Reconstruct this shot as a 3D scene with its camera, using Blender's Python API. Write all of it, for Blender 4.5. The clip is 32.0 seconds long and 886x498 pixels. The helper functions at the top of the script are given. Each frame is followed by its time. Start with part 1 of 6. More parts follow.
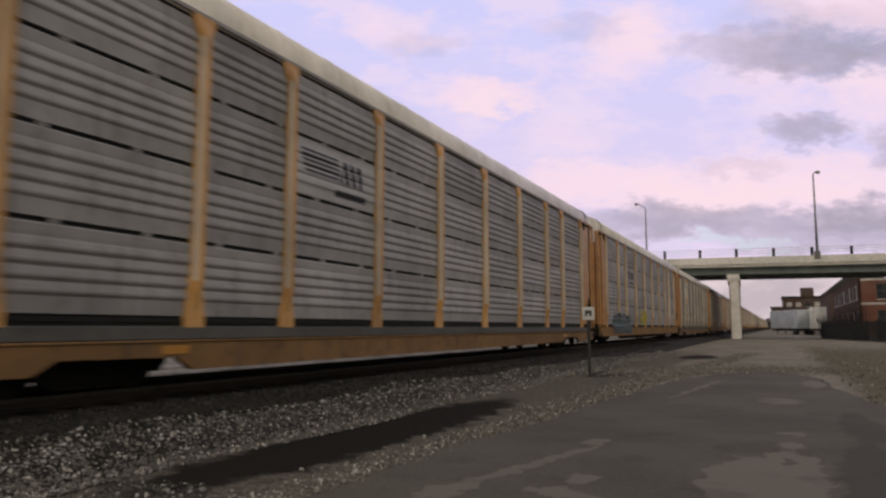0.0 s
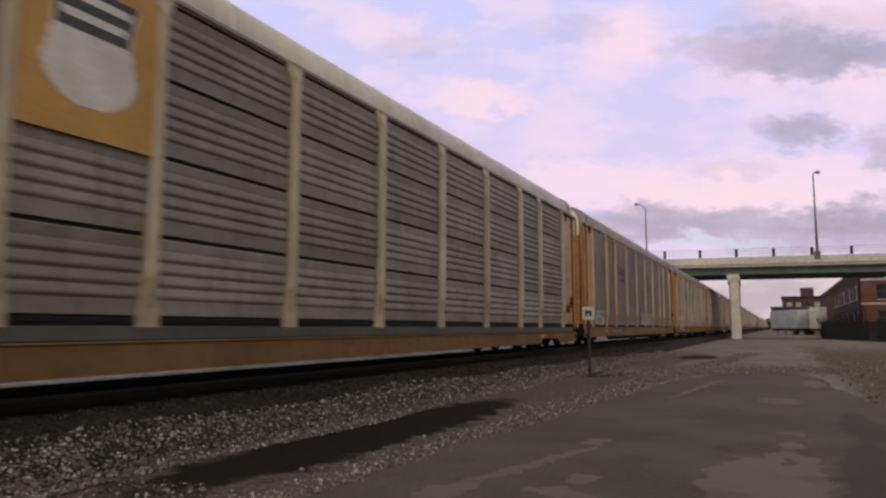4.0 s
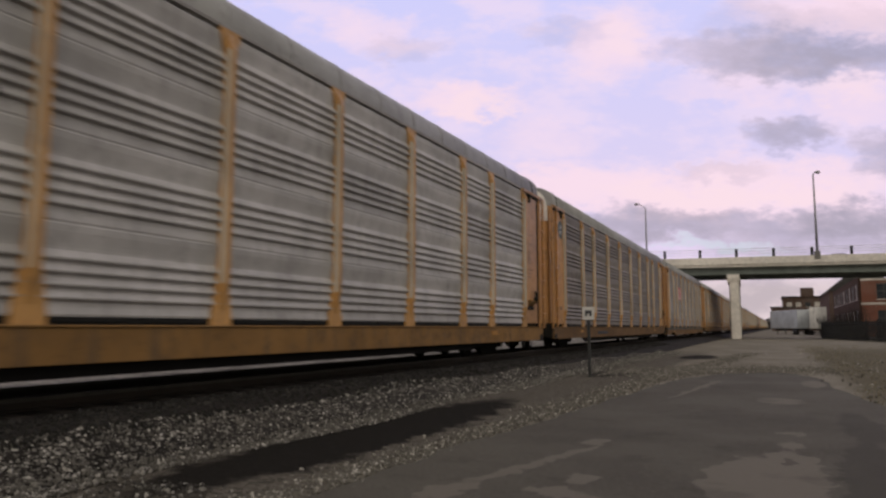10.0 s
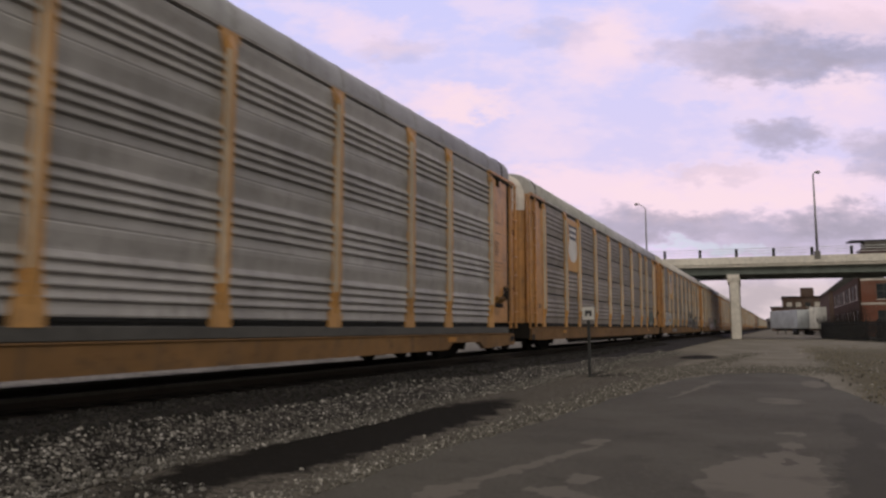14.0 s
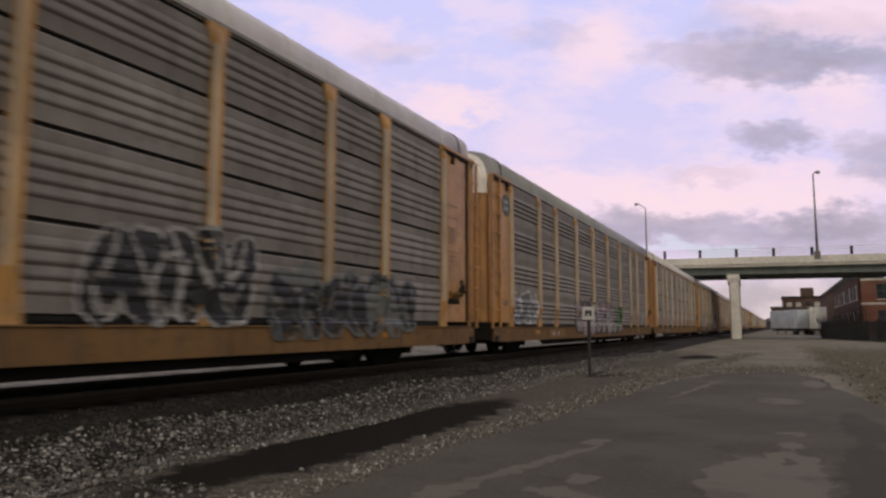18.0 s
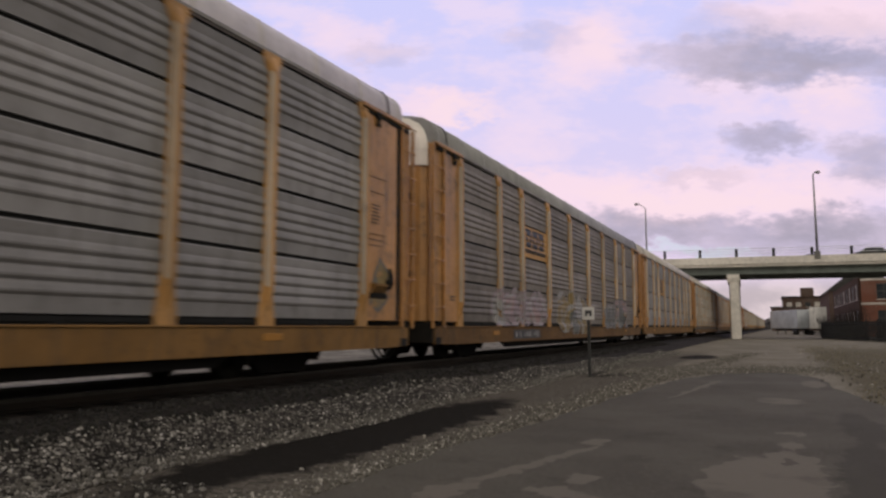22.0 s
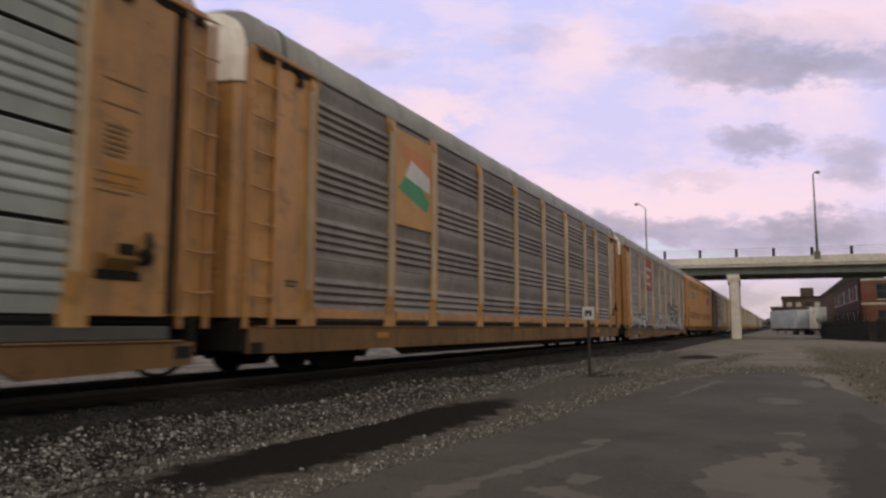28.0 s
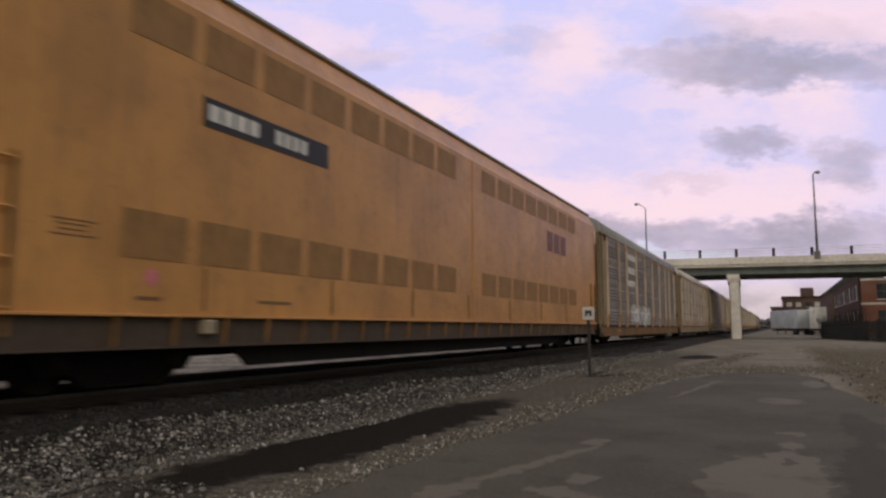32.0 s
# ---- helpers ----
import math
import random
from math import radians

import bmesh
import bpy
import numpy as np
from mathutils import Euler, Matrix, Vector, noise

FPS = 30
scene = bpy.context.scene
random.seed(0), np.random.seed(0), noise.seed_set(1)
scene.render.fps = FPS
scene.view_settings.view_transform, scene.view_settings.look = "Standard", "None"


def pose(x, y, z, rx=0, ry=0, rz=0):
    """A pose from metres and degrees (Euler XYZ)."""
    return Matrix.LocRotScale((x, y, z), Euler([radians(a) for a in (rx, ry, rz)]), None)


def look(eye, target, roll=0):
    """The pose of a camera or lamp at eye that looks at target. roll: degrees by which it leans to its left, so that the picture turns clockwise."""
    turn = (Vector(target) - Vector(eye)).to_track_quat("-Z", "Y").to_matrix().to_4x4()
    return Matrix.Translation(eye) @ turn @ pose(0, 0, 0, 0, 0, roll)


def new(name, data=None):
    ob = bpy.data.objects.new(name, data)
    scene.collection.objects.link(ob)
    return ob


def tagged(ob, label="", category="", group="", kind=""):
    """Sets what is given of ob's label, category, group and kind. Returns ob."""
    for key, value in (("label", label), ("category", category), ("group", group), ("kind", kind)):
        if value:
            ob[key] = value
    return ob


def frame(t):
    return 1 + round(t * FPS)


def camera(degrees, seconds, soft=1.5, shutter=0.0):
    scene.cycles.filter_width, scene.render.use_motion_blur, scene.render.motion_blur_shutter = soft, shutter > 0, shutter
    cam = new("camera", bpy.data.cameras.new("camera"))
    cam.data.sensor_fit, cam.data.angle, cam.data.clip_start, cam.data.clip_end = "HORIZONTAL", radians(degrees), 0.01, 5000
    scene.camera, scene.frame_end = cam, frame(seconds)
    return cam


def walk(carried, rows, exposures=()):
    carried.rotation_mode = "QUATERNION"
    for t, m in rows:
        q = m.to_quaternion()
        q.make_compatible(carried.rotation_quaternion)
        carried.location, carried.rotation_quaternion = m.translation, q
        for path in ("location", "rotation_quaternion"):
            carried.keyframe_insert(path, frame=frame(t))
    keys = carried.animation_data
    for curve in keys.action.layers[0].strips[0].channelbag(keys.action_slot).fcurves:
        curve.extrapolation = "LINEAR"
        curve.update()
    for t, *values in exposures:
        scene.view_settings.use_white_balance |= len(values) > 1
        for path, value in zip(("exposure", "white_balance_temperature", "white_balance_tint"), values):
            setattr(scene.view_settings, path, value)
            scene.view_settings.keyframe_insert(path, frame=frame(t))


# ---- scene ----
from collections import defaultdict

# ---------------------------------------------------------------- camera
FOV = 63.23
EYE = (0.0, 0.0, 1.3)
YAW, PITCH = 24.7655, 6.2238
cam = camera(FOV, 32.0, soft=2.5, shutter=0.3)
VIEW = pose(*EYE, 90 + PITCH, 0, YAW)
walk(cam, [(0.0, VIEW), (32.0, VIEW)], exposures=((0.0, 0.0), (32.0, 0.0)))

# ---------------------------------------------------------------- plan (metres, road level z = 0)
RAIL_Z = 0.5            # top of the rail
SIDE_X = -7.02          # near side of the train
TRACK_X = SIDE_X - 1.63
PITCH_CAR = 28.6        # coupled length of one car
FIRST, LAST = 0, 28     # cars of the train that come into view


# the train pulls unevenly: metres that it lags behind a smooth run, second by second
LAG = (-0.33, 0.05, 0.0, 0.15, 0.06, 0.0, -0.07, 0.08, -0.02, 0.08, 0.04, 0.24, 0.14, 0.10, 0.09, 0.04, 0.0,
       -0.05, -0.09, -0.22, -0.31, -0.32, -0.22, -0.17, -0.28, -0.14, -0.14, -0.14, -0.06, 0.42, 0.10, 0.24, 0.0)


def run(t):
    """Metres that the train has gone at t seconds."""
    q = (t - 16.0) / 16.0
    i = min(31, max(0, int(t)))
    u = t - i
    u = u * u * (3.0 - 2.0 * u)
    return 235.78 + 241.18 * q + 2.375 * q * q + 1.862 * q ** 3 - LAG[i] * (1.0 - u) - LAG[i + 1] * u


SLACK = (0.0, 0.01, -0.04, 0.02, -0.12, -0.14, -0.14, -0.17, 0.15, 0.0, 0.12, -0.02, -0.05, -0.34, 0.02, -0.23, 0.35, 0.01, -0.25)


def berth(number):
    """Place of a car in the train, with the play of the couplers."""
    return PITCH_CAR * number + (SLACK[number] if number < len(SLACK) else 0.0)


# ---------------------------------------------------------------- world and sun
def build_world():
    world = bpy.data.worlds.new("overcast_sky")
    scene.world = world
    world.use_nodes = True
    nt = world.node_tree
    nt.nodes.clear()
    out = nt.nodes.new("ShaderNodeOutputWorld")
    bg = nt.nodes.new("ShaderNodeBackground")
    sky = nt.nodes.new("ShaderNodeTexSky")
    sky.sky_type = "NISHITA"
    sky.sun_disc = False
    sky.sun_elevation, sky.sun_rotation = radians(32), radians(150)
    tc = nt.nodes.new("ShaderNodeTexCoord")
    noi = nt.nodes.new("ShaderNodeTexNoise")
    noi.inputs["Scale"].default_value = 2.2
    noi.inputs["Detail"].default_value = 7
    ramp = nt.nodes.new("ShaderNodeMapRange")
    ramp.inputs[1].default_value, ramp.inputs[2].default_value = 0.30, 0.52
    mix = nt.nodes.new("ShaderNodeMix")
    mix.data_type = "RGBA"
    mix.inputs[7].default_value = (8.75, 8.0, 6.75, 1)
    nt.links.new(tc.outputs["Generated"], noi.inputs["Vector"])
    nt.links.new(noi.outputs["Fac"], ramp.inputs[0])
    nt.links.new(ramp.outputs[0], mix.inputs[0])
    nt.links.new(sky.outputs[0], mix.inputs[6])
    # an overcast sky is about twice as bright overhead as at the horizon
    sep = nt.nodes.new("ShaderNodeSeparateXYZ")
    nt.links.new(tc.outputs["Generated"], sep.inputs[0])
    rise = nt.nodes.new("ShaderNodeMapRange")
    rise.inputs[1].default_value, rise.inputs[2].default_value = 0.0, 1.0
    rise.inputs[3].default_value, rise.inputs[4].default_value = 0.72, 1.45
    nt.links.new(sep.outputs[2], rise.inputs[0])
    dome = nt.nodes.new("ShaderNodeVectorMath")
    dome.operation = "SCALE"
    nt.links.new(mix.outputs[2], dome.inputs[0])
    nt.links.new(rise.outputs[0], dome.inputs[3])
    nt.links.new(dome.outputs[0], bg.inputs[0])
    bg.inputs[1].default_value = 0.060
    nt.links.new(bg.outputs[0], out.inputs[0])


build_world()
sun = new("sun", bpy.data.lights.new("sun", "SUN"))
sun.data.energy, sun.data.angle, sun.data.color = 0.6, radians(25), (1.0, 0.91, 0.80)
sun.matrix_world = look((40, -50, 45), (0, 0, 0))


# ---------------------------------------------------------------- mesh helpers
class Shape:
    """Collects faces for one mesh."""

    def __init__(self):
        self.v, self.f = [], []

    def add(self, verts, faces):
        n = len(self.v)
        self.v += [tuple(p) for p in verts]
        self.f += [tuple(i + n for i in face) for face in faces]
        return self

    def box(self, x0, x1, y0, y1, z0, z1, c=0.0):
        """A box, its edges chamfered by c."""
        if c <= 0:
            v = [(x, y, z) for z in (z0, z1) for y in (y0, y1) for x in (x0, x1)]
            return self.add(v, [(0, 2, 3, 1), (4, 5, 7, 6), (0, 1, 5, 4), (2, 6, 7, 3), (0, 4, 6, 2), (1, 3, 7, 5)])
        c = min(c, 0.45 * min(x1 - x0, y1 - y0, z1 - z0))
        lo, hi = (x0, y0, z0), (x1, y1, z1)
        verts, index = [], {}
        for sx in (0, 1):
            for sy in (0, 1):
                for sz in (0, 1):
                    s = (sx, sy, sz)
                    for a in range(3):
                        p = []
                        for k in range(3):
                            e = hi[k] if s[k] else lo[k]
                            if k != a:
                                e += -c if s[k] else c
                            p.append(e)
                        index[s, a] = len(verts)
                        verts.append(p)
        faces = []
        for a in range(3):
            b, d = (a + 1) % 3, (a + 2) % 3
            for s in (0, 1):
                ring = []
                for q, r in ((0, 0), (1, 0), (1, 1), (0, 1)):
                    k = [0, 0, 0]
                    k[a], k[b], k[d] = s, q, r
                    ring.append(index[tuple(k), a])
                faces.append(ring if s else ring[::-1])
            for q in (0, 1):
                for r in (0, 1):
                    k0, k1 = [0, 0, 0], [0, 0, 0]
                    k0[b] = k1[b] = q
                    k0[d] = k1[d] = r
                    k1[a] = 1
                    k0, k1 = tuple(k0), tuple(k1)
                    faces.append((index[k0, b], index[k1, b], index[k1, d], index[k0, d]))
        for s in ((i, j, k) for i in (0, 1) for j in (0, 1) for k in (0, 1)):
            faces.append((index[s, 0], index[s, 1], index[s, 2]))
        return self.add(verts, faces)

    def prism(self, outline, axis, a, b):
        """An outline in the two other axes, drawn out along one axis from a to b."""
        n = len(outline)

        def place(p, w):
            q = [p[0], p[1]]
            q.insert(axis, w)
            return tuple(q)

        verts = [place(p, a) for p in outline] + [place(p, b) for p in outline]
        faces = [tuple(range(n))[::-1], tuple(range(n, 2 * n))]
        faces += [(i, (i + 1) % n, n + (i + 1) % n, n + i) for i in range(n)]
        return self.add(verts, faces)

    def tube(self, path, r, n=8):
        """A round bar along a path."""
        path = [Vector(p) for p in path]
        rings = []
        for i, p in enumerate(path):
            d = (path[min(i + 1, len(path) - 1)] - path[max(i - 1, 0)]).normalized()
            u = d.cross(Vector((0, 0, 1)))
            u = Vector((1, 0, 0)) if u.length < 1e-4 else u.normalized()
            w = d.cross(u)
            rr = r[i] if isinstance(r, (list, tuple)) else r
            rings.append([p + rr * (math.cos(2 * math.pi * k / n) * u + math.sin(2 * math.pi * k / n) * w) for k in range(n)])
        verts = [q for ring in rings for q in ring]
        faces = []
        for i in range(len(path) - 1):
            for k in range(n):
                faces.append((i * n + k, i * n + (k + 1) % n, (i + 1) * n + (k + 1) % n, (i + 1) * n + k))
        faces += [tuple(range(n))[::-1], tuple((len(path) - 1) * n + k for k in range(n))]
        return self.add(verts, faces)

    def lathe(self, profile, centre, axis=0, n=24):
        """A profile of (radius, place along the axis), turned round the axis."""
        verts, m = [], len(profile)
        for r, w in profile:
            for k in range(n):
                a = 2 * math.pi * k / n
                q = [r * math.cos(a), r * math.sin(a)]
                q.insert(axis, w)
                verts.append(tuple(q[j] + centre[j] for j in range(3)))
        faces = [(i * n + k, i * n + (k + 1) % n, (i + 1) * n + (k + 1) % n, (i + 1) * n + k) for i in range(m - 1) for k in range(n)]
        faces += [tuple(range(n))[::-1], tuple((m - 1) * n + k for k in range(n))]
        return self.add(verts, faces)

    def mesh(self, name, mat, smooth=False):
        me = bpy.data.meshes.new(name)
        me.from_pydata(self.v, [], self.f)
        bm = bmesh.new()
        bm.from_mesh(me)
        if len(bm.faces) < 4000:
            bmesh.ops.recalc_face_normals(bm, faces=bm.faces)
        if smooth:
            for f in bm.faces:
                f.smooth = len(f.verts) <= 4
        bm.to_mesh(me)
        bm.free()
        me.materials.append(mat)
        return me


def part(name, shape, mat, parent, label="", at=None, smooth=False):
    """One mesh object under a thing or a part. shape: a Shape, or a mesh that several parts share."""
    me = shape if isinstance(shape, bpy.types.Mesh) else shape.mesh(name, mat, smooth)
    ob = new(name, me)
    ob.parent = parent
    if at is not None:
        ob.matrix_basis = at
    if label:
        ob["label"] = label
    return ob


def thing(name, label, category, at=None, group="", kind="", shape=None, mat=None, smooth=False):
    ob = new(name, shape.mesh(name, mat, smooth) if shape else None)
    if at is not None:
        ob.matrix_basis = at
    return tagged(ob, label, category, group, kind)


# ---------------------------------------------------------------- materials
class Nodes:
    def __init__(self, name):
        self.mat = bpy.data.materials.new(name)
        self.mat.use_nodes = True
        self.nt = self.mat.node_tree
        self.bsdf = self.nt.nodes["Principled BSDF"]
        self.out = self.nt.nodes["Material Output"]

    def link(self, a, b):
        self.nt.links.new(a, b)

    def put(self, socket, value):
        if hasattr(value, "is_linked"):
            self.link(value, socket)
        else:
            socket.default_value = value

    def math(self, op, a, b=0.0, clamp=False):
        n = self.nt.nodes.new("ShaderNodeMath")
        n.operation, n.use_clamp = op, clamp
        self.put(n.inputs[0], a)
        self.put(n.inputs[1], b)
        return n.outputs[0]

    def mix(self, fac, a, b, blend="MIX"):
        n = self.nt.nodes.new("ShaderNodeMix")
        n.data_type, n.blend_type = "RGBA", blend
        self.put(n.inputs[0], fac)
        for s, c in ((n.inputs[6], a), (n.inputs[7], b)):
            self.put(s, (*c, 1) if isinstance(c, tuple) and len(c) == 3 else c)
        return n.outputs[2]

    def step(self, value, lo, hi, a=0.0, b=1.0):
        n = self.nt.nodes.new("ShaderNodeMapRange")
        n.interpolation_type = "SMOOTHSTEP"
        self.put(n.inputs[0], value)
        for i, w in enumerate((lo, hi, a, b)):
            n.inputs[i + 1].default_value = w
        return n.outputs[0]

    def coords(self, scale=(1, 1, 1), world=False, offset=None):
        m = self.nt.nodes.new("ShaderNodeMapping")
        m.inputs["Scale"].default_value = scale
        if world:
            g = self.nt.nodes.new("ShaderNodeNewGeometry")
            self.link(g.outputs["Position"], m.inputs["Vector"])
        else:
            t = self.nt.nodes.new("ShaderNodeTexCoord")
            self.link(t.outputs["Object"], m.inputs["Vector"])
        if offset is not None:
            self.link(offset, m.inputs["Location"])
        return m.outputs[0]

    def noise(self, vec, scale, detail=5.0, rough=0.55):
        n = self.nt.nodes.new("ShaderNodeTexNoise")
        n.inputs["Scale"].default_value, n.inputs["Detail"].default_value, n.inputs["Roughness"].default_value = scale, detail, rough
        self.link(vec, n.inputs["Vector"])
        return n.outputs["Fac"]

    def bump(self, height, strength, distance=0.01):
        n = self.nt.nodes.new("ShaderNodeBump")
        n.inputs["Strength"].default_value, n.inputs["Distance"].default_value = strength, distance
        self.link(height, n.inputs["Height"])
        self.link(n.outputs[0], self.bsdf.inputs["Normal"])

    def random(self):
        return self.nt.nodes.new("ShaderNodeObjectInfo").outputs["Random"]

    def done(self, color, rough, metal=0.0, spec=0.5):
        self.put(self.bsdf.inputs["Base Color"], (*color, 1) if isinstance(color, tuple) else color)
        self.put(self.bsdf.inputs["Roughness"], rough)
        self.bsdf.inputs["Metallic"].default_value = metal
        self.bsdf.inputs["Specular IOR Level"].default_value = spec
        return self.mat


def shade(c, k):
    return tuple(min(1.0, x * k) for x in c)


def worn(name, color, rust=(0.10, 0.055, 0.03), dirt=(0.07, 0.06, 0.05), amount=0.5, rough=0.55, metal=0.0, streak=True, grain=9.0, bump=0.15, spec=0.45):
    """Weathered paint or metal: broad fading, streaks that run down, and fine specks."""
    n = Nodes(name)
    rnd = n.math("MULTIPLY", n.random(), 37.0)
    comb = n.nt.nodes.new("ShaderNodeCombineXYZ")
    for i in range(3):
        n.link(rnd, comb.inputs[i])
    v = n.coords((1, 1, 1), offset=comb.outputs[0])
    vs = n.coords((2.5, 2.5, 0.22), offset=comb.outputs[0])
    broad = n.noise(v, 0.7, 4)
    fine = n.noise(v, grain, 6, 0.65)
    run_down = n.noise(vs, 3.0, 6, 0.7)
    col = n.mix(n.step(broad, 0.3, 0.7), shade(color, 0.82), shade(color, 1.12))
    tone = n.math("ADD", n.math("MULTIPLY", n.random(), 0.22), 0.89)
    hsv = n.nt.nodes.new("ShaderNodeHueSaturation")
    n.link(tone, hsv.inputs["Value"])
    n.link(col, hsv.inputs["Color"])
    col = hsv.outputs[0]
    if streak:
        col = n.mix(n.math("MULTIPLY", n.step(run_down, 0.48, 0.78), amount), col, dirt)
    blotch = n.noise(v, 3.2, 5, 0.65)
    col = n.mix(n.math("MULTIPLY", n.step(blotch, 0.50, 0.72), amount * 0.75), col, n.mix(0.5, shade(color, 0.55), dirt))
    specks = n.math("MULTIPLY", n.step(fine, 0.60, 0.74), amount)
    col = n.mix(specks, col, rust)
    n.bump(fine, bump, 0.01)
    return n.done(col, n.step(fine, 0.3, 0.7, rough - 0.1, min(1.0, rough + 0.15)), metal, spec)


def plain(name, color, rough=0.7, metal=0.0, grain=6.0, vary=0.25, bump=0.2, world=False, spec=0.35):
    """A plain surface with grain at two scales."""
    n = Nodes(name)
    v = n.coords(world=world)
    a, b = n.noise(v, grain, 6, 0.6), n.noise(v, grain * 0.12, 4)
    f = n.math("ADD", n.math("MULTIPLY", a, 0.5), n.math("MULTIPLY", b, 0.5))
    col = n.mix(n.step(f, 0.35, 0.65), shade(color, 1 - vary), shade(color, 1 + vary))
    n.bump(a, bump, 0.01)
    return n.done(col, n.step(a, 0.3, 0.7, rough - 0.08, min(1.0, rough + 0.1)), metal, spec)


# colours of weathered paint
YELLOW = worn("yellow_paint", (0.46, 0.225, 0.069), amount=0.9, rough=0.45, spec=0.7)
YELLOW_OLD = worn("old_yellow_paint", (0.24, 0.13, 0.045), amount=0.95, rough=0.7, spec=0.2)
# yellow of the far cars, with the haze of distance put into its colour
HAZED_YELLOW = worn("haze_paled_yellow_paint", (0.27, 0.20, 0.115), amount=0.6, rough=0.65)
SILL_BROWN = worn("grimy_brown_yellow_paint", (0.19, 0.105, 0.044), amount=1.0, rough=0.75, spec=0.2)
FLANK = worn("pale_post_flank", (0.54, 0.485, 0.41), amount=0.35, rough=0.5)
TAN = worn("pale_tan_paint", (0.42, 0.33, 0.21), amount=0.6, rough=0.42, spec=0.9)
POSTPAINT = worn("faded_post_paint", (0.52, 0.28, 0.095), amount=0.6, rough=0.5, spec=0.45)
BLACK = plain("sooty_black_steel", (0.012, 0.011, 0.011), 0.85, spec=0.08)
GREASE = plain("greasy_dark_steel", (0.018, 0.016, 0.014), 0.75, spec=0.12)
RUBBER = plain("black_rubber", (0.02, 0.02, 0.02), 0.6)
PANELS = {
    "silver": worn("galvanized_panel", (0.335, 0.319, 0.314), amount=0.45, rough=0.58, metal=0.12, spec=0.35),
    "steel": worn("weathered_steel_panel", (0.280, 0.268, 0.268), amount=0.5, rough=0.58, metal=0.12, spec=0.35),
    "bright": worn("bright_galvanized_panel", (0.43, 0.41, 0.405), amount=0.45, rough=0.58, metal=0.12, spec=0.35),
    "dull": worn("dull_grey_panel", (0.29, 0.272, 0.262), amount=0.5, rough=0.58, metal=0.12, spec=0.35),
    "brown": worn("brown_grey_panel", (0.225, 0.199, 0.182), amount=0.65, rough=0.58, metal=0.12, spec=0.35),
    "taupe": worn("dark_taupe_panel", (0.172, 0.15, 0.13), amount=0.6, rough=0.58, metal=0.12, spec=0.35),
    "bluish": worn("pale_bluish_panel", (0.345, 0.365, 0.355), amount=0.35, rough=0.58, metal=0.12, spec=0.35),
}
ROOFS = {
    "cream": worn("cream_roof", (0.68, 0.63, 0.58), amount=0.3, rough=0.55),
    "grey": worn("grey_roof", (0.33, 0.325, 0.325), amount=0.4, rough=0.7),
    "dirty": worn("dirty_white_roof", (0.45, 0.44, 0.43), rust=(0.05, 0.045, 0.04), amount=0.8, rough=0.6),
}
WHITE_END = worn("white_end_paint", (0.80, 0.73, 0.67), amount=0.3, rough=0.5)
DECKGREY = plain("dark_grey_deck_paint", (0.075, 0.072, 0.068), 0.7)
# near-black that paints in the shade of slots, openings and linings
RECESS_SHADE = plain("recess_shade", (0.01, 0.01, 0.01), 0.9)


def paint(name, color, rough=0.5):
    return plain(name, color, rough, grain=14.0, vary=0.14, bump=0.05)


RUSTY = worn("rust_brown_steel", (0.075, 0.05, 0.036), amount=0.8, rough=0.8)
STENCIL = paint("faded_brown_stencil", (0.17, 0.095, 0.04))
INK = paint("black_lettering_paint", (0.02, 0.02, 0.022))
GREYINK = paint("faded_dark_lettering", (0.055, 0.055, 0.06))
CHALK = paint("white_lettering_paint", (0.62, 0.60, 0.58))
PALE = paint("faded_white_paint", (0.34, 0.33, 0.33))
SPRAY = {
    "white": paint("white_spray", (0.55, 0.53, 0.53)),
    "silver": paint("silver_spray", (0.42, 0.44, 0.44)),
    "faded": paint("faded_grey_spray", (0.32, 0.305, 0.30)),
    "lilac": paint("pale_lilac_spray", (0.30, 0.235, 0.26)),
    "black": paint("black_spray", (0.022, 0.022, 0.024)),
    "teal": paint("teal_spray", (0.06, 0.105, 0.10)),
    "purple": paint("purple_spray", (0.05, 0.04, 0.09)),
    "yellow": paint("yellow_spray", (0.38, 0.31, 0.03)),
    "green": paint("green_spray", (0.08, 0.16, 0.05)),
    "mint": paint("pale_mint_spray", (0.40, 0.46, 0.44)),
    "ochre": paint("ochre_spray", (0.26, 0.19, 0.09)),
    "grey": paint("grey_spray", (0.13, 0.135, 0.132)),
    "red": paint("red_spray", (0.20, 0.05, 0.05)),
    "pink": paint("pink_spray", (0.36, 0.25, 0.25)),
}
SIGN_YELLOW = paint("yellow_panel_paint", (0.49, 0.265, 0.08))
SIGN_RED = paint("faded_red_paint", (0.26, 0.045, 0.045))
DARK_RED = paint("faded_dark_red_paint", (0.17, 0.055, 0.035))
SIGN_PINK = paint("sunbleached_red_paint", (0.62, 0.20, 0.21))
SIGN_BLUE = paint("blue_emblem_paint", (0.05, 0.08, 0.22))
EMBLEM_DARK = paint("dark_green_emblem_paint", (0.05, 0.075, 0.075))
SIGN_GREEN = paint("green_emblem_paint", (0.05, 0.26, 0.10))
SIGN_ORANGE = paint("orange_emblem_paint", (0.55, 0.20, 0.06))
REFLECT = paint("orange_reflector", (0.38, 0.175, 0.03))
